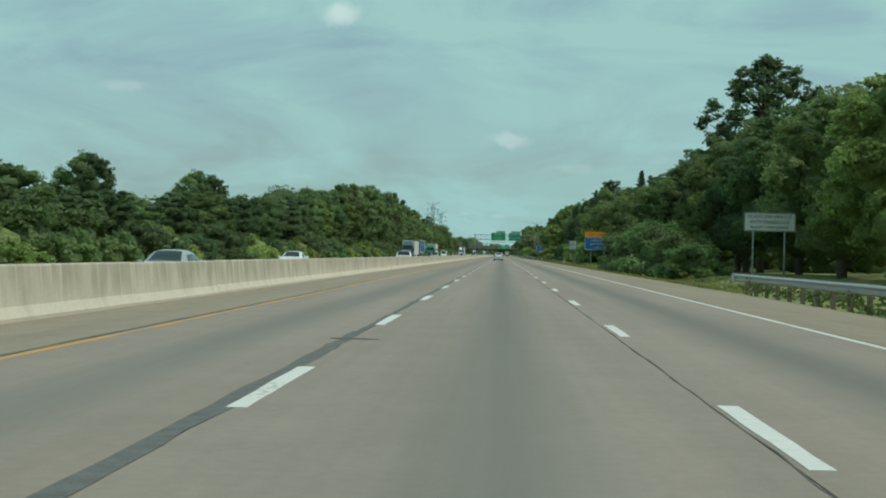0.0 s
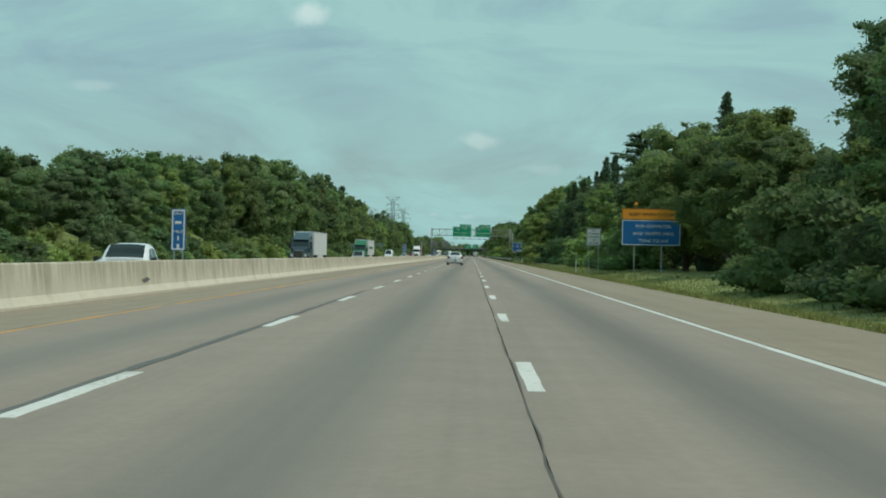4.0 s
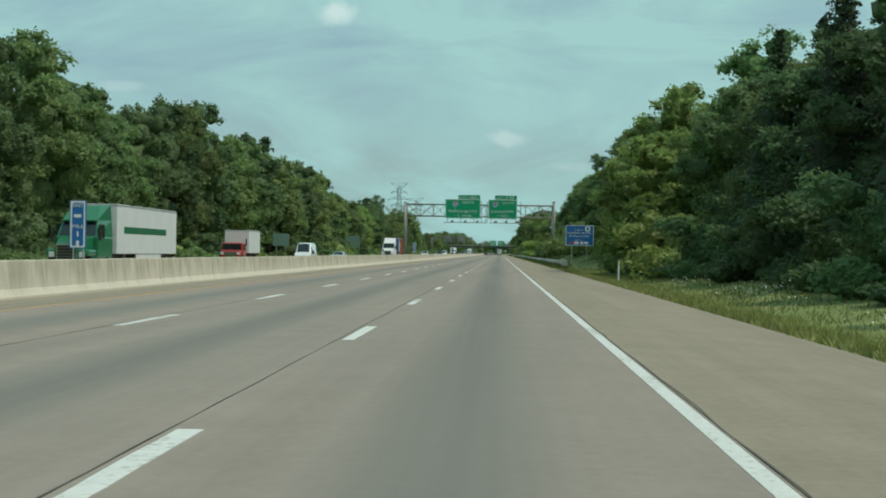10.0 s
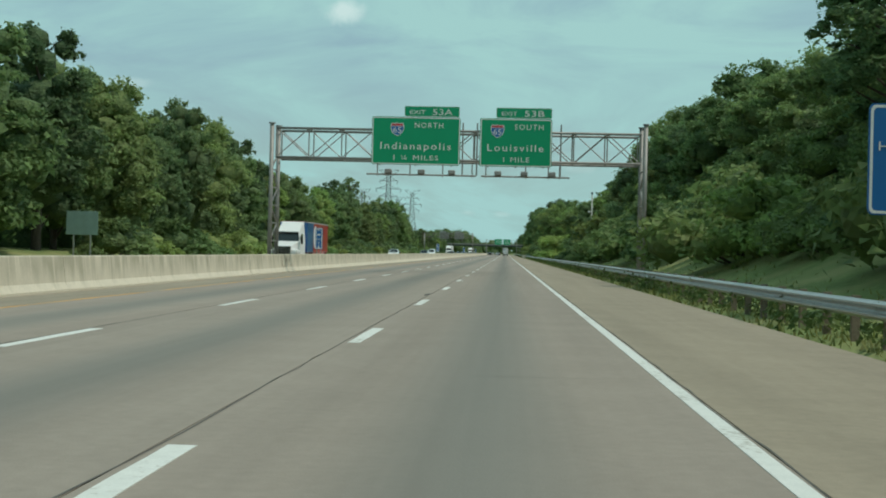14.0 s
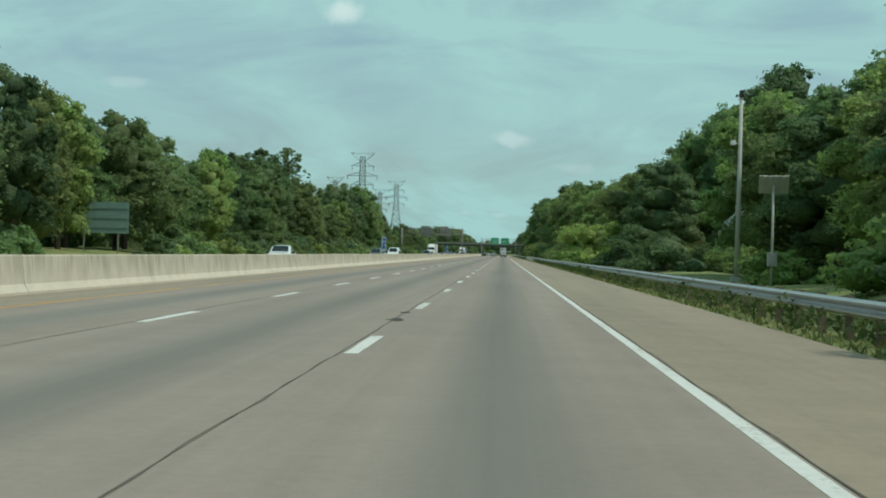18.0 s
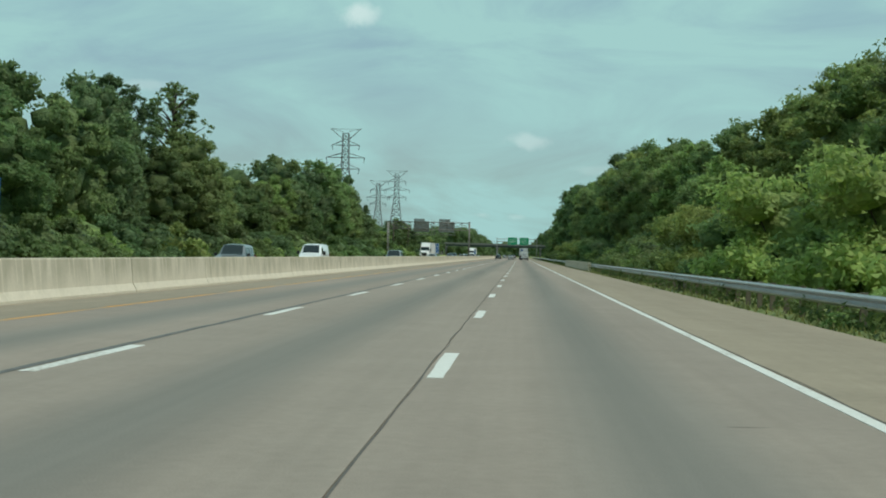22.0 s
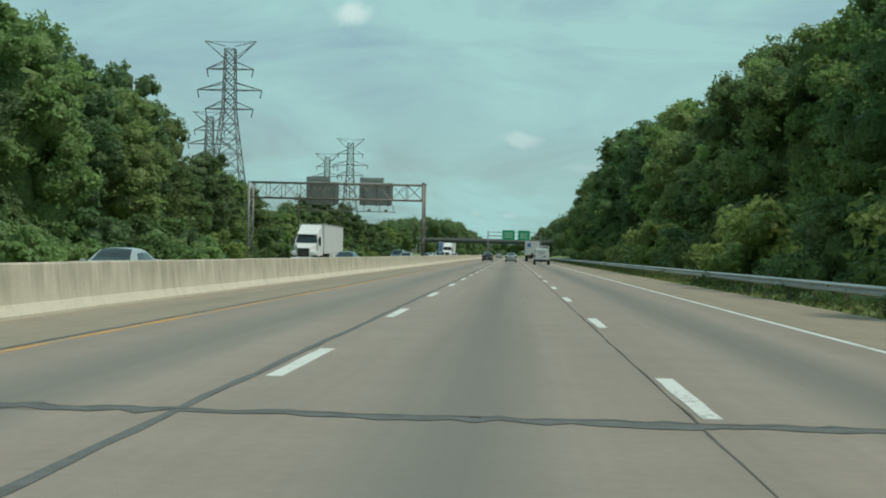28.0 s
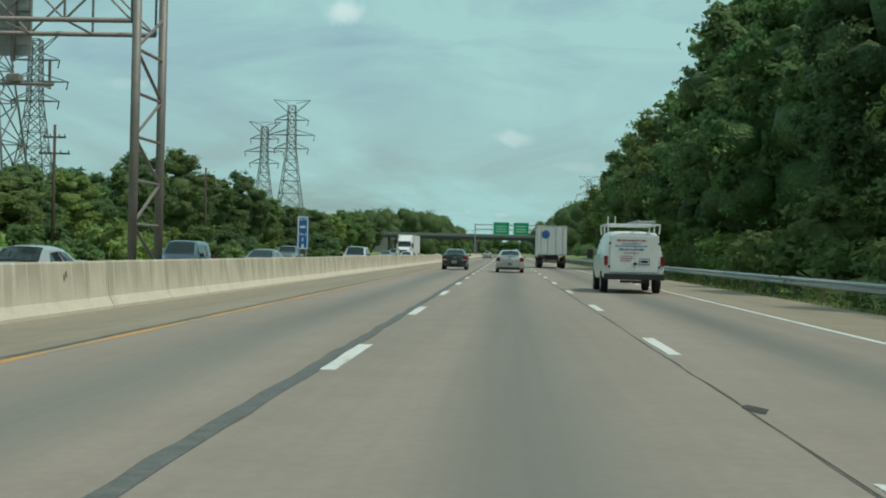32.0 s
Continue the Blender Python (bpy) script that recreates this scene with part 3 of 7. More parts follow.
def build_rail(y0, y1, label, end=False, start=False):
    """W-beam guard rail on steel posts with timber blocks."""
    top = thing("guard_rail", (9.62, y0, -0.10), label, "guard rail", "guard rails beside the road")
    prof = [(0.0, 0.46), (-0.012, 0.475), (-0.085, 0.51), (-0.085, 0.545), (-0.02, 0.58), (-0.005, 0.61), (-0.02, 0.64), (-0.085, 0.675), (-0.085, 0.71), (-0.012, 0.745), (0.0, 0.76)]
    prof = prof + [(x + 0.008, z) for x, z in reversed(prof)]
    m, n = Mesh(), len(prof)
    k = max(1, int((y1 - y0) / 3.81))
    ys = [(y1 - y0) * i / k for i in range(k + 1)]
    for y in ys:
        m.v += [(x, y, z) for x, z in prof]
    for j in range(k):
        m.f += [(j * n + i, j * n + (i + 1) % n, (j + 1) * n + (i + 1) % n, (j + 1) * n + i) for i in range(n)]
    part("beam", m, STEEL, top)
    pm = Mesh().box(0.16, 0.30, -0.05, 0.05, -0.15, 0.78).data("post", WOOD)
    bm_ = Mesh().box(0.0, 0.16, -0.05, 0.05, 0.48, 0.76).data("block", WOOD)
    step = 1.905 * max(1, round((y1 - y0) / 1.905 / 150))
    y = 0.4
    while y < y1 - y0:
        for nm, me in (("post", pm), ("spacer_block", bm_)):
            ob = new(nm, me)
            ob.parent, ob.location = top, (0, y, 0)
        y += step
    if start:
        m = Mesh()
        m.box(-0.13, 0.13, -1.9, -0.1, 0.40, 0.82, 0.02)
        part("end_terminal", m, STEEL, top, "dented grey impact terminal")
        part("impact_head", Mesh().box(-0.2, 0.25, -2.35, -1.9, 0.36, 0.86, 0.03), STEEL, top)
        part("terminal_post", Mesh().box(0.0, 0.16, -2.1, -1.95, -0.2, 0.5), WOOD, top)
    if end:
        part("end_shoe", Mesh().box(-0.09, 0.02, y1 - y0, y1 - y0 + 0.6, 0.44, 0.78, 0.01), STEEL, top)
    return top


build_rail(-40, 53, "galvanised W-beam guard rail on timber posts", end=True)
build_rail(388, 738, "galvanised W-beam guard rail with an impact terminal", start=True)
build_rail(801, 1350, "galvanised W-beam guard rail on timber posts")


def build_parapet():
    top = thing("bridge_parapet", (9.45, 739, -0.06), "low concrete bridge parapet between two guard rails", "parapet")
    for k in range(10):
        part("parapet_length", Mesh().box(-0.15, 0.18, k * 6.1 + 0.01, k * 6.1 + 6.08, 0, 0.84, 0.02), BARRIER, top)


build_parapet()


# ---------- trees ----------
def leaf_cloud(rng, centres, per, size, up=0.30, flat=0.72, tri=True, spread=(0.55, 1.22)):
    """Leaf blades spread over the domes of many clumps (x, y, z, radius, squeeze): arrays of points and faces."""
    P = []
    for (cx, cy, cz, r, sq) in centres:
        n = int(per * r * r) + 6
        d = rng.normal(size=(n, 3))
        d /= np.linalg.norm(d, axis=1)[:, None]
        d[:, 2] = np.where((d[:, 2] < -0.2) & (rng.random(n) < 0.7), -d[:, 2], d[:, 2])
        k1 = rng.normal(size=3) * 3.0
        knob = 1 + 0.16 * np.sin(d @ k1 + rng.uniform(0, 6))
        rad = r * (spread[0] + (spread[1] - spread[0]) * rng.random(n)) * knob
        rad = rad + np.where(rng.random(n) < 0.16, rng.uniform(0.0, min(0.35, 0.5 * r), n), 0.0)
        p = d * rad[:, None] * np.array([1, 1, sq]) + np.array([cx, cy, cz])
        nrm = d + rng.normal(scale=flat, size=(n, 3)) + np.array([0, 0, up])
        nrm /= np.linalg.norm(nrm, axis=1)[:, None]
        t = np.cross(nrm, rng.normal(size=(n, 3)))
        t /= np.linalg.norm(t, axis=1)[:, None]
        b = np.cross(nrm, t)
        s = size * (0.6 + 0.8 * rng.random(n))[:, None]
        w = s * (0.48 + 0.3 * rng.random(n))[:, None]
        droop = nrm * s * 0.18
        if tri:
            P.append(np.stack([p - t * s * 0.7 + b * w, p + t * s * 1.15 - droop, p - t * s * 0.55 - b * w], axis=1))
            continue
        P.append(np.stack([p - t * s - droop, p + b * w, p + t * s - droop, p - b * w * 0.8], axis=1))
    v = np.concatenate(P).reshape(-1, 3)
    f = np.arange(len(v)).reshape(-1, 3 if tri else 4)
    return v, f


def core_lumps(rng, centres, shrink=0.80, fine=1):
    """Knobbly closed foliage that fills each clump behind its leaves."""
    m = Mesh()
    bm = bmesh.new()
    bmesh.ops.create_icosphere(bm, subdivisions=1 + fine, radius=1.0)
    bm.verts.index_update()
    base = np.array([v.co[:] for v in bm.verts])
    fs = [[v.index for v in f.verts] for f in bm.faces]
    bm.free()
    for (cx, cy, cz, r, sq) in centres:
        k = 1 + 0.26 * (rng.random(len(base)) - 0.6)
        v = base * (k * r * shrink)[:, None] * np.array([1, 1, sq]) + np.array([cx, cy, cz])
        m.add(v, fs)
    return m


def crown_mesh(name, rng, centres, per, size, leaf, tri=True, flat=0.72, spread=(0.55, 1.22)):
    v, f = leaf_cloud(rng, centres, per, size, tri=tri, flat=flat, spread=spread)
    me = bpy.data.meshes.new(name)
    me.from_pydata(v.tolist(), [], f.tolist())
    me.materials.append(leaf)
    me.update()
    return me


def clumps_on(rng, lobe, n, lo, hi, axis_pull=0.7, lift=0.35, back=None):
    """Smaller clumps sitting on a lobe's outer and upper side."""
    x, y, z, r, sq = lobe
    out = Vector((x, y, 0))
    out = out.normalized() if out.length > 0.2 else Vector((0, 0, 0))
    found = []
    for k in range(n):
        d = Vector(rng.normal(size=3)).normalized() + out * axis_pull + Vector((0, 0, lift))
        d.normalize()
        rc = r * rng.uniform(lo, hi)
        q = rng.uniform(0.72, 1.22) * r - rc * 0.5
        p = (x + d.x * q, y + d.y * q, z + d.z * q * sq, rc, rng.uniform(0.6, 1.15))
        if back is None or p[1] < back:
            found.append(p)
    return found


def broadleaf(kind, seed, H, R, clear, lobes, per, size, tone, label, each=14, open_crown=False):
    """A hardwood: tapered trunk, forked limbs, lobes of the crown and the leaf clumps on them. Built once for copying."""
    rng = np.random.default_rng(seed)
    top = thing("tree", (0, -400, 0), label, "tree", kind)
    cs, small = [], []
    for k in range(lobes):
        t = (k + 0.5) / lobes
        env = R * math.sin(math.pi * min(1, 0.20 + 0.74 * t)) ** 0.6
        a = k * 2.39996 + rng.uniform(-0.5, 0.5)
        r = R * (rng.uniform(0.17, 0.25) if open_crown else rng.uniform(0.32, 0.46)) * (1.0 - 0.25 * t)
        far = max(0.0, env - r * 0.8) * (rng.uniform(0.35, 1.0) if open_crown else rng.uniform(0.75, 1.05))
        if t > 0.93:
            far *= 0.3
        sq = rng.uniform(0.75, 1.05)
        z = clear + r * 0.5 + (H - clear - r * 1.65) * t ** 0.92
        cs.append((far * math.cos(a), far * math.sin(a), z, r, sq))
    for c in cs:
        small += clumps_on(rng, c, each, 0.22, 0.44, back=None if open_crown else 0.28 * R)
    tm = Mesh()
    r0 = 0.018 * H + 0.05
    pts = [Vector((0, 0, -0.4))]
    for k in range(1, 6):
        pts.append(Vector((rng.uniform(-0.2, 0.2) * k * 0.5, rng.uniform(-0.2, 0.2) * k * 0.5, H * 0.82 * k / 5)))
    for k in range(5):
        tm.tube(pts[k], pts[k + 1], r0 * (1 - k * 0.17), r0 * (1 - (k + 1) * 0.17), 8, False)
    for c in cs if open_crown else cs[::3]:
        z = max(clear * 0.6, c[2] - math.hypot(c[0], c[1]) * 0.8 - 0.8)
        base = pts[0].lerp(pts[5], min(1, (z + 0.4) / (H * 0.82)))
        mid = base.lerp(Vector(c[:3]), 0.5) + Vector((0, 0, 0.3))
        tm.tube(base, mid, r0 * 0.34, r0 * 0.22, 4, False)
        tm.tube(mid, Vector(c[:3]), r0 * 0.22, r0 * 0.07, 4, False)
    part("trunk", tm, BARK, top, smooth=True, fix=False)
    crown = new("crown", crown_mesh("crown", rng, small, per, size, LEAF[tone], spread=(0.15, 1.35) if open_crown else (0.55, 1.22)))
    crown.parent = top
    if open_crown:
        m = core_lumps(rng, small, 0.34, 0)
    else:
        hearts = [(0, 0, clear + (H - clear) * q, R * w, 0.9) for q, w in ((0.18, 0.58), (0.38, 0.66), (0.58, 0.60), (0.76, 0.40))]
        m = core_lumps(rng, small[::2], 0.58, 0)
        more = core_lumps(rng, cs + hearts, 0.74, 0)
        m.add(more.v, more.f)
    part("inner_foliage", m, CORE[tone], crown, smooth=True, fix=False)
    return top, H


def conifer(seed, H, R, label):
    """A spruce: straight trunk, uneven tiers of drooping boughs with needle sprays, a thin leader."""
    rng = np.random.default_rng(seed)
    top = thing("tree", (0, -400, 0), label, "tree")
    tm = Mesh().tube((0, 0, -0.4), (0, 0, H * 0.99), 0.016 * H, 0.03, 8, False)
    cs = []
    z = H * 0.08
    k = 0
    while z < H * 0.985:
        t = z / H
        L = (R * 1.12 * (1 - t) ** 1.05 + 0.10) * rng.uniform(0.6, 1.15)
        a = k * 2.39996 + rng.uniform(-0.4, 0.4)
        tip = Vector((math.cos(a) * L, math.sin(a) * L, z - 0.34 * L + 0.2))
        tm.tube((0, 0, z), tip, 0.05, 0.015, 4, False)
        for q in (0.3, 0.55, 0.8, 1.0):
            p = Vector((0, 0, z)).lerp(tip, q)
            cs.append((p.x, p.y, p.z, 0.15 * L * (1.3 - 0.6 * q) + 0.12, 0.7))
        z += H * 0.0052 * (0.7 + 0.6 * (1 - t))
        k += 1
    part("trunk", tm, BARK, top, smooth=True, fix=False)
    crown = new("crown", crown_mesh("crown", rng, cs, 45, 0.12, NEEDLE))
    crown.parent = top
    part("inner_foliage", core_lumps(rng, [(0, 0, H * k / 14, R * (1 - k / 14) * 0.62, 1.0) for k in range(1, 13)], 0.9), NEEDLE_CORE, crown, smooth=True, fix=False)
    return top, H


def white_pine(seed, H, R, label):
    """A pine with tiers of long level boughs, flat plates of needles and gaps of sky between them."""
    rng = np.random.default_rng(seed)
    top = thing("tree", (0, -400, 0), label, "tree")
    tm = Mesh().tube((0, 0, -0.4), (0.1, 0, H * 0.97), 0.014 * H, 0.04, 8, False)
    cs = []
    z, k = H * 0.22, 0
    while z < H * 0.97:
        t = z / H
        reach = R * min(1.0, 1.9 * (1.06 - t) ** 0.62)
        for j in range(4):
            a = k * 1.1 + j * 1.5708 + rng.uniform(-0.5, 0.5)
            L = reach * rng.uniform(0.45, 1.1)
            tip = Vector((math.cos(a) * L, math.sin(a) * L, z + rng.uniform(-0.05, 0.30) * L))
            tm.tube((0, 0, z), tip, 0.07, 0.02, 4, False)
            for q in (0.35, 0.55, 0.75, 0.92, 1.05):
                p = Vector((0, 0, z + rng.uniform(-0.1, 0.15))).lerp(tip, q)
                side = Vector((-math.sin(a), math.cos(a), 0)) * rng.uniform(-0.35, 0.35) * L * q
                cs.append((p.x + side.x, p.y + side.y, p.z + 0.1, rng.uniform(0.38, 0.66), rng.uniform(0.45, 0.75)))
        z += H * rng.uniform(0.030, 0.050)
        k += 1
    cs.append((0.1, 0, H * 0.97, 0.35, 1.1))
    part("trunk", tm, BARK, top, smooth=True, fix=False)
    crown = new("crown", crown_mesh("crown", rng, cs, 170, 0.12, NEEDLE, spread=(0.2, 1.3)))
    crown.parent = top
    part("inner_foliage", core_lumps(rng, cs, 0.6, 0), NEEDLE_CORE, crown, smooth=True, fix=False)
    return top, H


def shrub(seed, H, R, tone, label, n=15, per=190, size=0.118, each=8):
    rng = np.random.default_rng(seed)
    top = thing("bush", (0, -400, 0), label, "bush")
    cs, small = [], []
    for k in range(n):
        a = k * 2.4 + rng.uniform(-0.4, 0.4)
        r = R * rng.uniform(0.24, 0.40)
        rr = (R - r * 0.7) * (rng.uniform(0.1, 0.8) if k > 6 else rng.uniform(0.8, 1.0))
        z = rng.uniform(0.25, 1.0) * (H - r) * (1 - 0.35 * rr / R) if k > 6 else r * 0.5
        cs.append((rr * math.cos(a), rr * math.sin(a), max(r * 0.5, z), r, 0.85))
    for c in cs:
        small += clumps_on(rng, c, each, 0.30, 0.52, back=0.25 * R)
    tm = Mesh()
    for c in cs[::2]:
        tm.tube((0, 0, -0.2), c[:3], 0.05, 0.015, 4, False)
    part("stem", tm, BARK, top, smooth=True, fix=False)
    crown = new("foliage", crown_mesh("foliage", rng, small, per, size, LEAF[tone]))
    crown.parent = top
    m = core_lumps(rng, cs + [(0, 0, H * 0.38, R * 0.66, 0.8)], 0.70, 0)
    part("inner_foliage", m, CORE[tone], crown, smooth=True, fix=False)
    return top, H


NEAR = (17, 142, 0.152)
FAR = (15, 84, 0.205)
TREES = [
    broadleaf("", 11, 18, 5.6, 1.6, *NEAR, 0, "tall green hardwood at the edge of the wood"),
    broadleaf("", 12, 19, 5.0, 2.0, *NEAR, 1, "tall dark green hardwood in the roadside wood"),
    broadleaf("", 13, 17, 6.2, 1.2, *NEAR, 2, "broad olive-green hardwood in the roadside wood"),
    broadleaf("", 14, 15, 5.2, 1.0, *NEAR, 0, "rounded green hardwood in the roadside wood"),
    broadleaf("", 15, 16, 4.6, 1.4, *NEAR, 3, "yellow-green hardwood catching the sun"),
    broadleaf("", 16, 18, 5.4, 1.4, *NEAR, 1, "dark leafy hardwood hung with creeper"),
]
FAR_TREES = [
    broadleaf("", 51, 18, 5.6, 1.6, *FAR, 0, "tall green hardwood at the edge of the wood"),
    broadleaf("", 52, 19, 5.0, 2.0, *FAR, 1, "tall dark green hardwood in the roadside wood"),
    broadleaf("", 53, 17, 6.2, 1.2, *FAR, 2, "broad olive-green hardwood in the roadside wood"),
    broadleaf("", 54, 15, 5.2, 1.0, *FAR, 0, "rounded green hardwood in the roadside wood"),
    broadleaf("", 55, 16, 4.6, 1.4, *FAR, 3, "yellow-green hardwood catching the sun"),
    broadleaf("", 56, 18, 5.4, 1.4, *FAR, 1, "dark leafy hardwood hung with creeper"),
]
SPARSE = [broadleaf("", 21, 23, 6.0, 6.0, 84, 300, 0.15, 1, "tall dark oak with gaps in its crown", 9, True),
          broadleaf("", 22, 21, 4.8, 6.0, 74, 260, 0.13, 2, "slender tall tree with an open crown", 7, True)]
CLEAR_TREE = broadleaf("", 17, 16, 5.0, 5.6, *NEAR, 1, "dark hardwood with a bare lower trunk")
PINES = [conifer(31, 18, 5.6, "dark green pine standing above the wood"), conifer(32, 15, 4.6, "dark spruce with a pointed top")]
WHITE_PINE = white_pine(33, 17.4, 3.7, "tall pine with level tiers of dark needles")
SUMAC = shrub(48, 6.2, 3.8, 4, "tall yellow-green sumac thicket behind the guard rail", 18, 170, 0.125, 10)
BUSHES = [shrub(41, 4.2, 3.0, 0, "green leafy bush at the foot of the wood"),
          shrub(42, 3.4, 2.6, 3, "yellow-green leafy bush on the verge"),
          shrub(43, 5.2, 3.2, 1, "dark green bush in front of the trees"),
          shrub(44, 3.0, 2.4, 2, "olive-green scrub beside the verge")]
FAR_BUSHES = [shrub(45, 4.2, 3.0, 0, "green leafy bush at the foot of the wood", 11, 190, 0.15, 8),
              shrub(46, 3.4, 2.6, 3, "yellow-green leafy bush on the verge", 11, 190, 0.15, 8),
              shrub(47, 5.2, 3.2, 1, "dark green bush in front of the trees", 11, 190, 0.15, 8)]
RIGHT_Y = (-50, 100, 133, 150, 160, 172, 180, 192, 203, 225, 240, 250, 268, 282, 300, 321, 340, 356, 366, 385, 403, 418, 430, 443, 456, 466, 490, 505, 515, 530, 550, 575, 600, 646, 690, 710, 732, 746, 758, 777, 790, 823, 845, 862, 880, 911, 948, 975, 990, 1020, 1049, 1110, 1180, 1400)
RIGHT_H = (13, 13, 12.4, 13.4, 12.4, 9.0, 8.8, 11.5, 13.5, 14, 13.2, 11.2, 11.8, 12.2, 12.6, 14.5, 15.2, 14.8, 14.6, 17, 19, 21, 20, 17.5, 16.5, 16.5, 17, 17, 15, 13.2, 12.4, 12.2, 12.3, 12.5, 12.4, 11.2, 10.4, 11.2, 14.8, 16.4, 17, 19.5, 20, 18.5, 17.5, 20.4, 20.8, 21.3, 22.5, 24, 22.5, 22.5, 20, 20)
LEFT_Y = (-50, 108, 126, 136, 205, 226, 260, 295, 330, 370, 440, 475, 520, 580, 600, 620, 648, 680, 696, 747, 760, 767, 779, 790, 797, 826, 845, 862, 910, 930, 943, 954, 980, 1000, 1010, 1033, 1065, 1105, 1124, 1159, 1228, 1400)
LEFT_H = (9, 9.5, 7.5, 7.5, 10.5, 11, 12.5, 16.5, 19, 20.4, 21.2, 22.8, 21, 19.8, 18.8, 19, 17, 14.8, 16, 19.0, 17, 14.2, 17, 15, 14, 14, 17, 20, 20.5, 20.5, 14.8, 14.5, 15.5, 15, 9, 9, 13.5, 13, 14, 9, 11.4, 14.8)


def plant(proto, x, y, h, rng, width=1.0, z=None, group="", turn=None):
    top, H = proto
    s = h / H
    ob = copy_thing(top, pose(x, y, ground_z(x, y) - 0.15 if z is None else z, 0, 0, rng.uniform(0, 360) if turn is None else turn + rng.uniform(-45, 45)))
    w = s * 0.5 + 0.5 if s < 1 else s
    ob.scale = (w * width, w * width, s)
    if group:
        tagged(ob, group=group)
    return ob


def plant_rows():
    rng = random.Random(77)
    y = -22.0
    while y < 1180:                                  # nearside wood
        h = np.interp(y, RIGHT_Y, RIGHT_H) * rng.uniform(0.86, 1.05) * np.interp(y, (0, 360, 385, 410, 470, 520, 680, 850, 930, 980, 1050, 1100), (1.05, 1.02, 0.98, 0.94, 0.95, 1.0, 1.03, 1.05, 1.02, 1.06, 1.02, 0.98))
        x = rng.uniform(19.8, 24.0)
        x += 0.8 * ease(400, 420, y) * (1 - ease(500, 525, y))
        if 584 < y < 640:
            x += 14
        kinds = TREES if 40 < y < 980 else FAR_TREES
        # more light yellow-green trees on sunlit stretches: sunlight put into leaf colour
        sunny = rng.random() < np.interp(y, (40, 100, 180, 240, 262, 280, 370, 385, 450, 470, 640, 690, 800, 830), (0.2, 0.3, 0.35, 0.8, 0.8, 0.12, 0.12, 0.75, 0.75, 0.12, 0.12, 0.8, 0.75, 0.2))
        plant(kinds[1] if 285 < y < 350 else rng.choice(kinds[2:5:2]) if sunny else rng.choice(kinds), x, y, h - ground_z(x, y), rng, 1.04, group="nearside wood", turn=-37)
        y += rng.uniform(6.6, 8.8) * (1 if y < 1000 else 1.5)
    y = -18.0
    while y < 1050:                                  # its skirt of bushes
        x = rng.uniform(14.6, 16.2) + 1.9 * ease(160, 185, y) * (1 - ease(340, 352, y)) - 2.2 * ease(70, 85, y) * (1 - ease(122, 138, y)) + 1.6 * ease(380, 392, y) * (1 - ease(430, 445, y))
        if not (40 < y < 86 or 176 < y < 226 or 538 < y < 606 or 404 < y < 412):
            x += 3.0 * ease(606, 612, y) * (1 - ease(650, 662, y))
            # dark-leaved bushes on shaded stretches of the wood: shade put into leaf colour
            kind = BUSHES[2] if 270 < y < 350 or 600 < y < 655 else SUMAC if 655 < y < 735 and rng.random() < 0.7 else rng.choice(BUSHES[::2] if y < 140 else BUSHES)
            plant(kind, x, y, rng.uniform(4.6, 6.8) if kind is SUMAC else rng.uniform(2.8, 5.4), rng, 1.15, group="nearside bushes", turn=-37)
        y += rng.uniform(5.4, 7.6) * (1 if y < 950 else 2)
    for i in range(16):
        plant(BUSHES[1] if i % 3 else BUSHES[0], rng.uniform(22.5, 27) + 0.06 * i, 592 + i * 2.9, rng.uniform(2.2, 3.0), rng, 1.1, group="nearside bushes", turn=-37)
    y = 70.0
    while y < 1300:                                  # wood beyond the other carriageway
        h = np.interp(y, LEFT_Y, LEFT_H) * rng.uniform(0.80, 1.06) * np.interp(y, (300, 340, 480, 500, 620, 660), (1.03, 1.09, 1.08, 1.10, 1.10, 1.03))
        x = rng.uniform(-44.5, -40.5)
        plant(FAR_TREES[4] if y > 260 and rng.random() < 0.08 else rng.choice(FAR_TREES[:4] + FAR_TREES[5:] if y > 260 else FAR_TREES[:2] + FAR_TREES[5:]), x, y, h - ground_z(x, y), rng, rng.uniform(0.88, 1.12), group="far-side wood", turn=37)
        y += rng.uniform(7.4, 9.8) * (1 if y < 1050 else 1.5)
    y = 60.0
    while y < 1150:
        x = rng.uniform(-36.5, -34.5)
        if not (596 < y < 640 or 470 < y < 512):
            plant(rng.choice(FAR_BUSHES), x, y, rng.uniform(3.0, 6.2), rng, 1.15, group="far-side bushes", turn=37)
        y += rng.uniform(5.0, 8.0) * (1 if y < 950 else 2)


plant_rows()


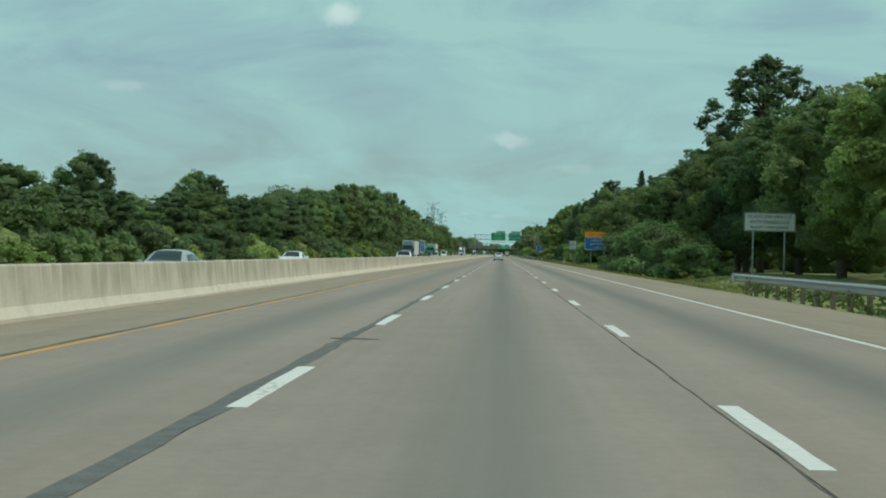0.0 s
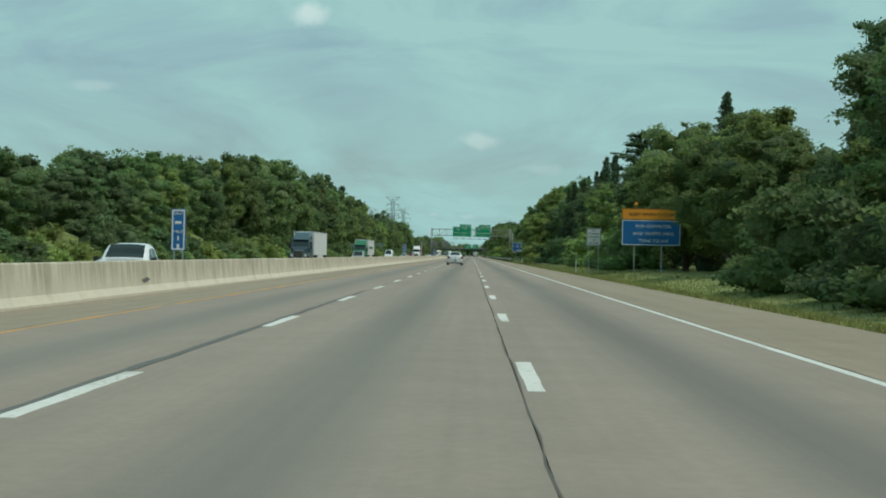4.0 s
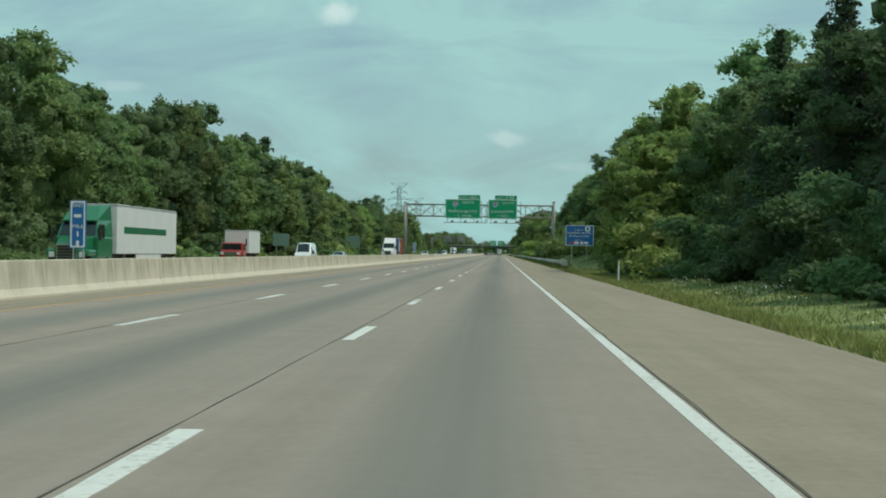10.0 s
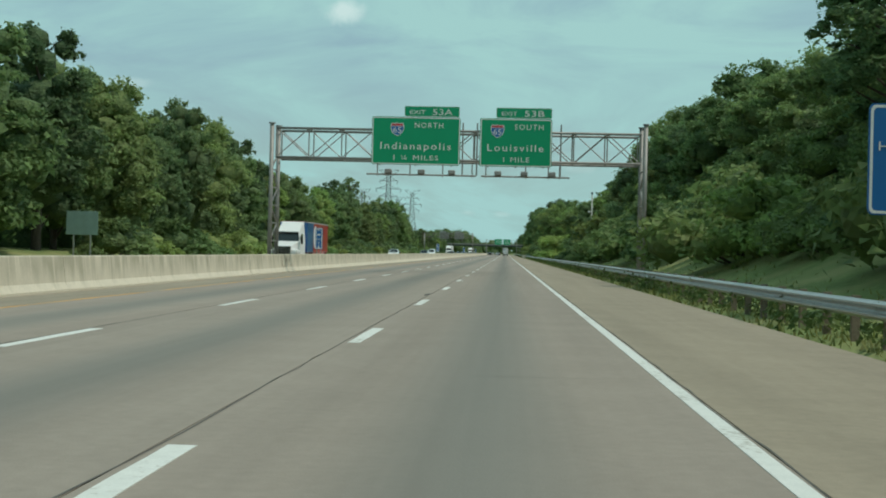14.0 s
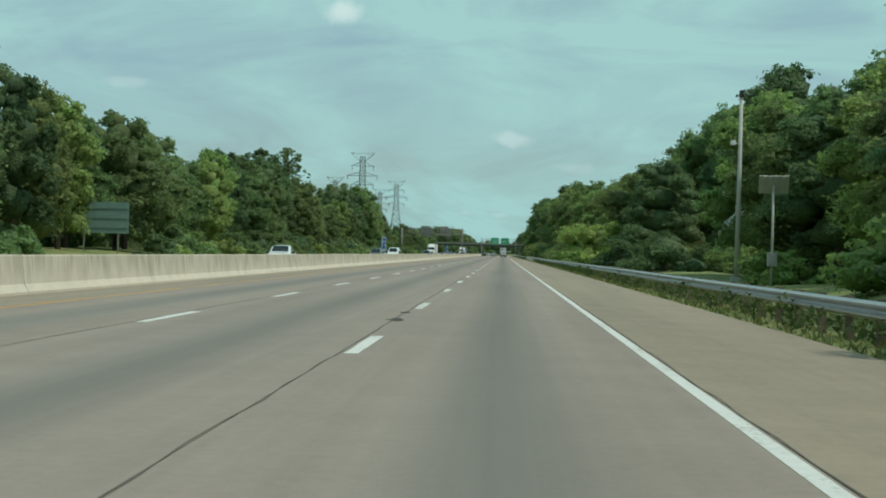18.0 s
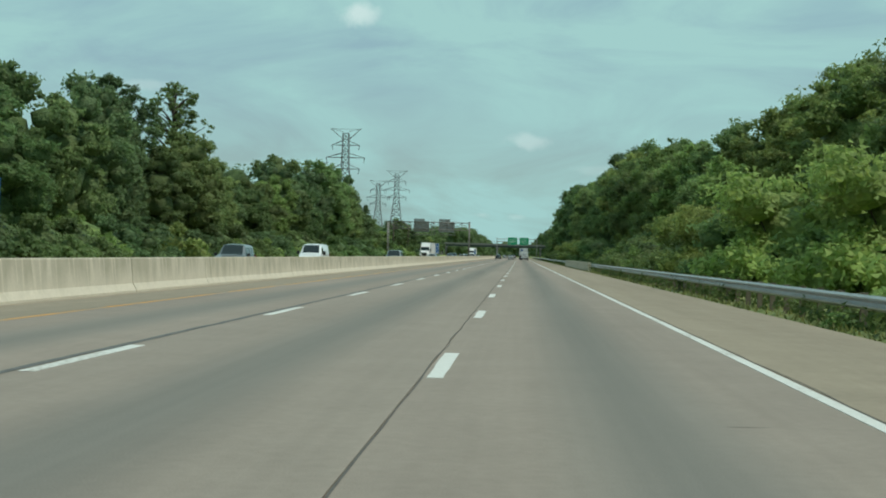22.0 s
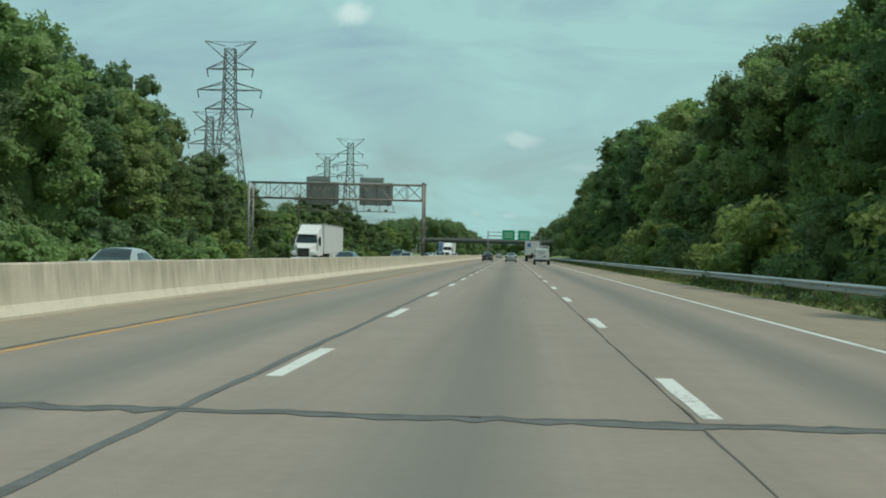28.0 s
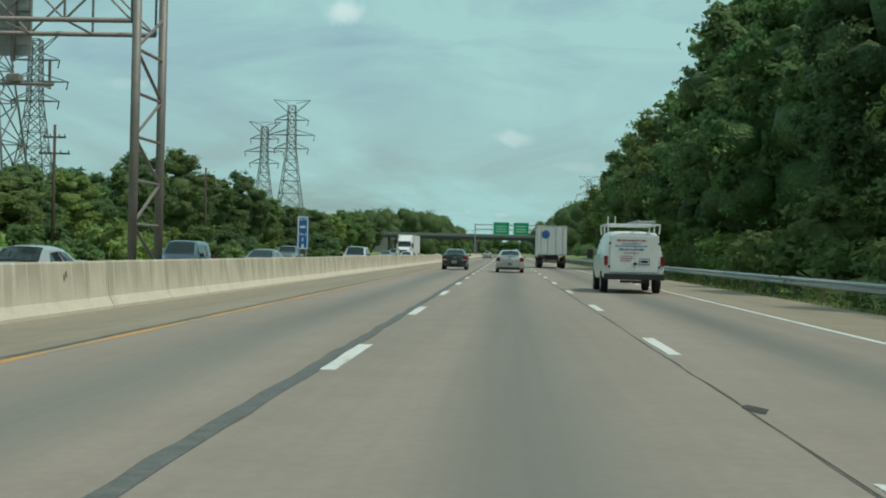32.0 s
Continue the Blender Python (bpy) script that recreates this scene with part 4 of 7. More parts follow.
def plant_singles():
    rng = random.Random(5)
    for proto, x, y, h in ((SPARSE[0], 29.4, 144.7, 24.7), (SPARSE[1], 38, 160, 20), (TREES[1], 25.0, 179, 15.8), (TREES[1], 31.4, 195, 21.5), (TREES[1], 28, 242, 17.6), (BUSHES[1], 11.1, 643, 1.2), (PINES[1], 22.7, 313.4, 17.6), (PINES[1], 23.3, 306.4, 17.4), (TREES[4], 20.5, 290, 12.5), (WHITE_PINE, 22.2, 268, 17.4), (TREES[4], 22.0, 259.5, 10.6), (TREES[0], 23.3, 367, 18.3), (TREES[0], 21.5, 525, 17.4), (TREES[2], 23, 514, 17.2), (PINES[1], 28, 372, 19.5), (PINES[0], 25.5, 376, 18.5), (TREES[0], 36, 640, 20), (TREES[2], 38, 655, 21.5), (TREES[1], 36, 670, 24), (TREES[0], 34.5, 684, 24.2), (TREES[2], 25, 702, 15.9), (TREES[4], 25.5, 722, 14.6), (TREES[0], 25, 750, 16.8), (TREES[2], 24.5, 803, 20.3), (TREES[0], 24.5, 845, 21.4), (TREES[1], 26, 880, 22.6), (PINES[0], 23.5, 338, 17.0), (PINES[0], 20, 323, 14.5), (PINES[1], 19.3, 333, 14.5), (PINES[0], 19.2, 346, 14), (TREES[0], 24.5, 573, 13.6), (CLEAR_TREE, 22.6, 587, 15.0), (BUSHES[1], 17.0, 562, 2.3), (CLEAR_TREE, 26, 603, 15.5),
                           (PINES[1], 23.8, 222, 16.4), (TREES[2], 37, 697, 23), (TREES[0], 35, 707, 22), (TREES[4], 32, 690, 20.5), (TREES[2], 33, 708, 21), (TREES[0], 23.0, 1004, 22.5), (TREES[2], 23.5, 1034, 22.5), (SPARSE[0], 20.8, 437.5, 17.6),
                           (SPARSE[1], -46, 791, 24.6), (SPARSE[0], -47.5, 768, 22.5), (TREES[2], -44, 942, 20.0), (TREES[0], -48, 941, 23), (SPARSE[1], -50, 929, 24), (TREES[1], -112, 470, 30), (TREES[0], -119, 490, 33), (TREES[1], -104, 452, 29),
                           (PINES[1], -70, 305, 15), (TREES[0], -75, 225, 19), (TREES[1], -70, 215, 18), (TREES[2], -62, 120, 13), (TREES[4], 14.6, 367.5, 10.6), (TREES[4], 15.2, 374.5, 11.0), (BUSHES[2], 21.5, 576, 3.2), (BUSHES[0], 20.5, 570, 2.8), (BUSHES[2], 24.0, 590, 3.0)):
        plant(proto, x, y, h - ground_z(x, y), rng, 1.22 if proto in SPARSE else 1.0, turn=-37 if x > 0 else 37)


plant_singles()


def far_woods():
    """Woods behind the first rows and in the distance, too many trees to count."""
    rng = np.random.default_rng(91)
    for name, rows in (("nearside_far_wood", [(rng.uniform(29, 36) + (13 if 592 < y < 642 else 0), y, np.interp(y, RIGHT_Y, RIGHT_H) * rng.uniform(0.78, 0.96)) for y in np.arange(-20, 1200, 9.0)]
                        + [(rng.uniform(20, 60), y, rng.uniform(15, 22)) for y in np.arange(1190, 2600, 9.0)]),
                       ("farside_far_wood", [(rng.uniform(-58, -50), y, np.interp(y, LEFT_Y, LEFT_H) * rng.uniform(0.80, 0.97)) for y in np.arange(60, 1200, 10.0)]
                        + [(rng.uniform(-80, -48) + 12 * ease(1380, 1450, y), y, rng.uniform(10, 15) + 8 * ease(1380, 1450, y)) for y in np.arange(1200, 2600, 9.0)]),
                       ("wood_depth", [(rng.uniform(-76, -62), y, 8.5) for y in np.arange(70, 1200, 7.5)] + [(rng.uniform(40, 50), y, 9.0) for y in np.arange(60, 1100, 7.5)]),
                       ("distant_wood", [(x, rng.uniform(2350, 2700), rng.uniform(14, 26)) for x in np.arange(-420, 260, 8.0)])):
        cs = []
        for x, y, h in rows:
            big = 1.5 if name in ("distant_wood", "wood_depth") else 1.0
            for k in (-1, 0, 1, 2, 3):
                r = h * rng.uniform(0.17, 0.26) * big
                cs.append((x + rng.uniform(-3, 3) * big, y + rng.uniform(-3.5, 3.5) * big, min(h - r, h * (0.22 + 0.2 * k + rng.uniform(0, 0.1))), r, 1.0))
        per, size = (1.3, 0.9) if name == "distant_wood" else (2.5, 0.5) if name == "wood_depth" else (14, 0.30)
        me = crown_mesh(name, rng, cs, per, size, LEAF[0], spread=(0.78, 1.04))
        ob = new(name, me)
        tagged(ob, "dense green woodland beside the motorway", "woods", kind="stuff")
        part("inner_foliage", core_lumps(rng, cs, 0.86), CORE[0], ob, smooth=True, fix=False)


far_woods()


def drop_patterns():
    """The patterns that were copied are themselves planted out of the way, behind the start, as part of the wood."""
    rng = random.Random(6)
    for i, (top, H) in enumerate(TREES + FAR_TREES + SPARSE + PINES + [WHITE_PINE, CLEAR_TREE]):
        top.matrix_world = pose(20 + (i % 3) * 7, -40 - i * 6, ground_z(24, -40) - 0.15, 0, 0, rng.uniform(0, 360))
    for i, (top, H) in enumerate(BUSHES + FAR_BUSHES + [SUMAC]):
        top.matrix_world = pose(15.5, -32 - i * 6, ground_z(15.5, -40) - 0.1)


drop_patterns()


# ---------- signs, gantries, pylons, bridge ----------
def panel(parent, name, x0, x1, z0, z1, face, y=0.0, border=SIGN_WHITE, r=0.12, label=""):
    """A rounded sign sheet facing -y with a border line standing 3 mm proud."""
    def outline(i, rr):
        pts = []
        for cx, cz, a0 in ((x1 - i - rr, z1 - i - rr, 0), (x0 + i + rr, z1 - i - rr, 90), (x0 + i + rr, z0 + i + rr, 180), (x1 - i - rr, z0 + i + rr, 270)):
            for k in range(5):
                t = radians(a0 + k * 22.5)
                pts.append((cx + rr * math.cos(t), cz + rr * math.sin(t)))
        return pts
    o = outline(0, r)
    n = len(o)
    m = Mesh()
    m.v = [(x, y, z) for x, z in o] + [(x, y + 0.04, z) for x, z in o]
    m.f = [tuple(range(n)), tuple(range(2 * n - 1, n - 1, -1))] + [(i, (i + 1) % n, n + (i + 1) % n, n + i) for i in range(n)]
    sheet = part(name, m, face, parent, label)
    if border:
        w = min(0.05, (z1 - z0) * 0.03)
        a, b = outline(w * 0.6, r * 0.9), outline(w * 1.7, r * 0.75)
        m = Mesh()
        m.v = [(x, y - 0.004, z) for x, z in a + b]
        m.f = [(i, (i + 1) % n, n + (i + 1) % n, n + i) for i in range(n)]
        part("border", m, border, sheet)
    return sheet


def bars(parent, x0, x1, z, h, material, y, gaps=(), name="line_of_writing"):
    """Writing too small to read: a row of short bars."""
    m = Mesh()
    rng = random.Random(int(abs(x0 * 91 + z * 37) * 10))
    x = x0
    while x < x1 - 0.01:
        w = min(h * rng.uniform(1.0, 3.2), x1 - x)
        m.box(x, x + w, y - 0.004, y, z, z + h)
        x += w + h * 0.55
    return part(name, m, material, parent)


def posts(parent, xs, z0, z1, r=0.05, material=STEEL, y=0.09):
    for x in xs:
        part("post", Mesh().box(x - r, x + r, y - r * 0.7, y + r * 0.7, z0, z1), material, parent)


def shield(parent, x, z, s, y):
    """Interstate route marker: red head, blue body, white rim."""
    def shape(k):
        pts = [(-0.40, 0.46), (-0.2, 0.40), (0, 0.46), (0.2, 0.40), (0.40, 0.46), (0.50, 0.28), (0.50, 0.0), (0.40, -0.26), (0.2, -0.44), (0, -0.54), (-0.2, -0.44), (-0.40, -0.26), (-0.50, 0.0), (-0.50, 0.28)]
        return [(px * k * s, pz * k * s) for px, pz in pts]
    for nm, k, mt, d, cut in (("shield_rim", 1.0, SIGN_WHITE, 0.006, None), ("shield_body", 0.9, SIGN_BLUE, 0.010, (-9, 0.2)), ("shield_head", 0.9, SIGN_RED, 0.010, (0.23, 9))):
        pts = shape(k)
        if cut:
            pts = [(px, min(max(pz, cut[0] * s), cut[1] * s)) for px, pz in pts]
        m = Mesh()
        m.v = [(x + px, y - d, z + pz) for px, pz in pts]
        m.f = [tuple(range(len(pts)))]
        part(nm, m, mt, parent)
    words("65", s * 0.62, SIGN_WHITE, parent, (x, y - 0.014, z - s * 0.30), name="route_number", width=s * 0.62)


def truss(top, x0, x1, z0, z1, n, material, depth=0.55):
    """A box truss between two lattice posts."""
    for y in (-depth, depth):
        for z in (z0, z1):
            part("chord", Mesh().tube((x0, y, z), (x1, y, z), 0.075, n=10), material, top, smooth=True)
        for i in range(n + 1):
            x = x0 + (x1 - x0) * i / n
            part("upright", Mesh().tube((x, y, z0), (x, y, z1), 0.04, n=6), material, top)
        for i in range(n):
            xa, xb = x0 + (x1 - x0) * i / n, x0 + (x1 - x0) * (i + 1) / n
            if y < 0:
                part("diagonal", Mesh().tube((xa, y, z0), (xb, y, z1), 0.032, n=6), material, top)
                part("diagonal", Mesh().tube((xa, y, z1), (xb, y, z0), 0.032, n=6), material, top)
            else:
                part("diagonal", Mesh().tube((xa, y, z0 if i % 2 else z1), (xb, y, z1 if i % 2 else z0), 0.032, n=6), material, top)
    for i in range(n + 1):
        x = x0 + (x1 - x0) * i / n
        part("strut", Mesh().tube((x, -depth, z1), (x, depth, z1), 0.035, n=6).tube((x, -depth, z0), (x, depth, z0), 0.035, n=6), material, top)


def leaning_post(top, xa, xb, z0, z1, material, depth=0.0):
    """A post of two round legs with zigzag bracing: side by side, or one behind the other where depth is given."""
    post = thing("lattice_post", (0, 0, 0), "", "")
    post.parent = top
    legs = ((xa, -depth), (xb, depth))
    for x, y in legs:
        part("leg", Mesh().tube((x, y, z0), (x, y, z1), 0.125, n=12), material, post, smooth=True)
        part("cap", Mesh().tube((x, y, z1), (x, y, z1 + 0.07), 0.19, n=10), material, post)
    part("base_plate", Mesh().box(min(xa, xb) - 0.3, max(xa, xb) + 0.3, -0.35 - depth, 0.35 + depth, z0 - 0.06, z0 + 0.06), material, post)
    n = 6
    for i in range(n):
        za, zb = z0 + 0.8 + (z1 - z0 - 2.4) * i / n, z0 + 0.8 + (z1 - z0 - 2.4) * (i + 1) / n
        (ax, ay), (bx, by) = legs if i % 2 else legs[::-1]
        part("brace", Mesh().tube((ax, ay, za), (bx, by, zb), 0.05, n=6).tube((ax, ay, za), (bx, by, za), 0.05, n=6), material, post)


def light_bar(top, x0, x1, z, y, lamps, panel_z, material):
    part("lamp_rail", Mesh().tube((x0, y, z), (x1, y, z), 0.05, n=8), material, top)
    for x in lamps[0]:
        part("rail_hanger", Mesh().bar((x, y + 0.75, panel_z + 0.3), (x, y + 0.75, z - 0.05), 0.07).bar((x, y + 0.75, z), (x, y - 0.02, z), 0.07), material, top)
    for x in lamps[1]:
        lamp = part("sign_lamp", Mesh().box(x - 0.20, x + 0.20, y - 0.20, y + 0.20, z + 0.06, z + 0.28, 0.03), WEATHERED, top)
        part("lens", Mesh().box(x - 0.16, x + 0.16, y - 0.1, y + 0.205, z + 0.29, z + 0.31), CLEAR_LAMP, lamp)


def gantry_ahead():
    top = thing("sign_gantry", (0, 462.8, 0), "grey steel truss gantry with two green exit signs over the lanes", "gantry")
    truss(top, -9.6, 11.6, 6.55, 8.26, 11, WEATHERED, 0.95)
    leaning_post(top, -9.86, -9.80, -0.2, 8.5, WEATHERED, 0.95)
    leaning_post(top, 11.88, 11.82, 0.3, 8.8, WEATHERED, 0.95)
    for name, x0, x1, tab, city, cx, cw, way, wx, miles, mx, mw, ex, sx in (
            ("exit_sign", -3.98, 1.17, (-2.10, 1.10), "Indianapolis", -1.43, 4.1, "NORTH", -0.66, "1 \u00bc MILES", -1.43, 2.6, "EXIT 53A", -2.50),
            ("exit_sign", 2.31, 6.48, (3.23, 6.45), "Louisville", 4.36, 3.25, "SOUTH", 5.15, "1 MILE", 4.40, 1.5, "EXIT 53B", 3.32)):
        s = panel(top, name, x0, x1, 6.24, 9.03, SIGN_GREEN, -1.10, label="green sign sheet with white lettering")
        t = panel(top, "exit_tab", tab[0], tab[1], 9.05, 9.66, SIGN_GREEN, -1.10, r=0.08)
        words(city, 0.58, SIGN_WHITE, s, (cx, -1.112, 7.14), width=cw, track=1.22)
        words(way, 0.44, SIGN_WHITE, s, (wx, -1.112, 8.40), width=1.66, track=1.2)
        words(miles, 0.40, SIGN_WHITE, s, (mx, -1.112, 6.52), width=mw, track=1.2)
        words(ex[:4], 0.33, SIGN_WHITE, t, (tab[0] + 0.75, -1.112, 9.20), width=0.9)
        words(ex[5:], 0.50, SIGN_WHITE, t, (tab[0] + 2.2, -1.112, 9.16), width=1.15)
        shield(s, sx, 8.32, 0.78, -1.104)
        for x in (x0 + 0.5, (x0 + x1) / 2, x1 - 0.5):
            part("hanger", Mesh().box(x - 0.05, x + 0.05, -1.055, -0.88, 6.2, 8.9), WEATHERED, top)
    for x in (1.32, 2.15, 7.0):
        part("hanger", Mesh().tube((x, -0.93, 5.7), (x, -0.93, 8.75), 0.045, n=6), WEATHERED, top)
    light_bar(top, -4.15, 2.15, 5.62, -1.9, ((-3.6, -1.7, 0.2, 1.9), (-2.9, -1.0, 0.75)), 6.0, WEATHERED)
    light_bar(top, 2.45, 7.5, 5.62, -1.9, ((2.7, 5.0, 6.3, 6.95), (3.4, 4.9, 6.5)), 6.0, WEATHERED)


def gantry_behind():
    top = thing("sign_gantry", (0, 944.8, 0), "brown steel truss gantry seen from behind, carrying two sign backs", "gantry")
    truss(top, -31.2, -10.6, 7.40, 9.25, 11, BROWN_STEEL, 1.2)
    leaning_post(top, -10.45, -10.38, -0.2, 9.45, BROWN_STEEL, 1.2)
    leaning_post(top, -31.45, -31.4, -0.5, 9.2, WEATHERED, 1.2)
    for x0, x1, tx0, tx1 in ((-18.4, -14.41, -18.4, -15.48), (-24.94, -20.94, -24.94, -22.1)):
        s = part("sign_back", Mesh().box(x0, x1, 1.50, 1.54, 6.78, 9.54), SIGN_BACK, top, "bare grey back of a sign")
        part("tab_back", Mesh().box(tx0, tx1, 1.50, 1.54, 9.56, 10.16), SIGN_BACK, s)
        for z in (7.1, 7.6, 8.1, 8.6, 9.1, 9.8):
            part("stiffener", Mesh().box(x0 + 0.05, (x1 if z < 9.5 else tx1) - 0.05, 1.44, 1.50, z, z + 0.06), SIGN_BACK, s)
        for x in (x0 + 0.6, x0 + 2.1, x1 - 0.5):
            part("hanger", Mesh().box(x - 0.05, x + 0.05, 1.28, 1.44, 6.6, 9.5), BROWN_STEEL, top)
    for x in (-20.3, -19.6):
        part("hanger", Mesh().tube((x, 1.32, 5.9), (x, 1.32, 9.6), 0.05, n=6), BROWN_STEEL, top)
    light_bar(top, -18.8, -14.0, 6.05, 2.3, ((-18.0, -16.1, -14.4), (-17.3, -15.2)), 6.6, BROWN_STEEL)
    light_bar(top, -25.3, -19.4, 6.05, 2.3, ((-24.5, -22.6, -20.3, -19.6), (-23.8, -21.6)), 6.6, BROWN_STEEL)


gantry_ahead()
gantry_behind()


def road_signs():
    s = thing("road_sign", (0, 80.5, 0), "white regulatory sign on two posts in front of trees", "sign")
    p = panel(s, "sheet", 15.02, 18.2, 3.02, 4.20, SIGN_WHITE, border=SIGN_BLACK, r=0.08)
    for i, t in enumerate(("TRUCKS AND VEHICLES", "WITH TRAILERS USE", "RIGHT TWO LANES")):
        words(t, 0.27, SIGN_BLACK, p, (16.6, -0.008, 3.86 - i * 0.34), width=(2.75, 2.45, 2.3)[i])
    posts(s, (15.6, 17.55), -0.2, 3.6)
    s = thing("road_sign", (0, 214, 0), "blue and orange traffic radio sign half hidden by leaves", "sign")
    p = panel(s, "sheet", 13.73, 18.6, 2.31, 4.42, SIGN_BLUE, r=0.1)
    q = panel(s, "orange_header", 13.73, 18.6, 4.44, 5.36, SIGN_ORANGE, border=SIGN_BLACK, r=0.06)
    words("ALERT WHEN FLASHING", 0.42, SIGN_BLACK, q, (16.3, -0.008, 4.75), width=4.0)
    for t, z, w in (("FOR COMMUTER", 3.78, 2.9), ("AND TRAFFIC INFO", 3.18, 3.4), ("TUNE TO AM", 2.58, 2.4)):
        words(t, 0.36, SIGN_WHITE, p, (16.35, -0.008, z), width=w)
    posts(s, (14.8, 17.05), -0.6, 5.2)
    b = part("beacon", Mesh().tube((14.9, 0.05, 5.4), (14.9, 0.05, 5.62), 0.03, n=6).lathe([(-0.12, 0.06), (-0.1, 0.14), (0.1, 0.14), (0.12, 0.02)], "y", (14.9, 0.05, 5.75), 14), SIGN_ORANGE, s)
    s = thing("road_sign", (0, 223, 0), "white no-stopping sign with black letters on two posts", "sign")
    p = panel(s, "sheet", 11.63, 12.95, 2.28, 3.88, SIGN_WHITE, border=SIGN_BLACK, r=0.06)
    for i, (t, w) in enumerate((("NO", 0.3), ("STOPPING", 0.98), ("STANDING", 0.98), ("OR", 0.26), ("PARKING", 0.94))):
        words(t, 0.23, SIGN_BLACK, p, (12.29, -0.008, 3.58 - i * 0.285), width=w)
    posts(s, (11.86, 12.72), -0.4, 3.5, 0.035)
    s = thing("road_sign", (0.34, 413.3, 0), "blue patrol zone sign with white letters on two posts", "sign")
    p = panel(s, "sheet", 10.76, 13.80, 2.18, 4.40, SIGN_BLUE, r=0.12)
    for t, x, z, w, h in (("INDOT", 12.2, 3.80, 0.85, 0.26), ("HOOSIER HELPER", 12.22, 3.46, 2.55, 0.26), ("PATROL ZONE", 12.22, 3.12, 2.1, 0.26), ("SPONSORED BY", 12.15, 2.72, 1.0, 0.11)):
        words(t, h, SIGN_WHITE, p, (x, -0.008, z), width=w)
    part("emblem", Mesh().lathe([(-0.006, 0.30), (0, 0.30)], "y", (13.12, -0.002, 4.0), 24), SIGN_WHITE, p)
    part("emblem_core", Mesh().box(13.02, 13.22, -0.013, -0.009, 3.82, 4.18), SIGN_BLUE, p)
    part("sponsor_mark", Mesh().box(11.32, 11.62, -0.006, 0, 2.36, 2.62), SIGN_RED, p)
    bars(p, 11.72, 13.2, 2.38, 0.22, SIGN_WHITE, 0, name="sponsor_bar")
    posts(s, (11.45, 13.03), 0.2, 4.2, 0.05)
    s = thing("road_sign", (0, 632, 0), "faded green back of a large guide sign", "sign")
    part("sheet", Mesh().box(-41.2, -35.1, 0, 0.05, 2.23, 5.48, 0.02), TEAL, s)
    for z in (2.8, 3.8, 4.8):
        part("stiffener", Mesh().box(-41.1, -35.2, -0.06, 0, z, z + 0.07), TEAL, s)
    posts(s, (-39.8, -36.2), -0.5, 5.3, 0.07)
    s = thing("road_sign", (0, 505, 0), "dull grey back of a roadside sign", "sign")
    part("sheet", Mesh().box(-37.0, -34.0, 0, 0.05, 2.0, 4.2, 0.02), TEAL, s)
    posts(s, (-36.3, -34.7), -0.5, 4.0, 0.06)


road_signs()


def mile_markers():
    for y in (155, 316, 480, 644, 806, 968):
        s = thing("mile_marker", (-9.62, y, 0.84), "tall narrow blue mile marker on the median barrier", "sign", "mile markers on the barrier")
        p = panel(s, "sheet", -0.27, 0.27, 0.36, 1.92, SIGN_BLUE, r=0.04)
        words("EAST", 0.17, SIGN_WHITE, p, (0, -0.008, 1.70), width=0.36)
        bars(p, -0.13, 0.13, 1.36, 0.10, SIGN_WHITE, 0, name="route_bar")
        words("MILE", 0.15, SIGN_WHITE, p, (0, -0.008, 1.02), width=0.36)
        bars(p, -0.025, 0.025, 0.74, 0.17, SIGN_WHITE, 0, name="mile_bar")
        bars(p, -0.05, 0.05, 0.44, 0.17, SIGN_WHITE, 0, name="tenth_bar")
        posts(s, (-0.16, 0.16), 0.0, 1.85, 0.025)


mile_markers()


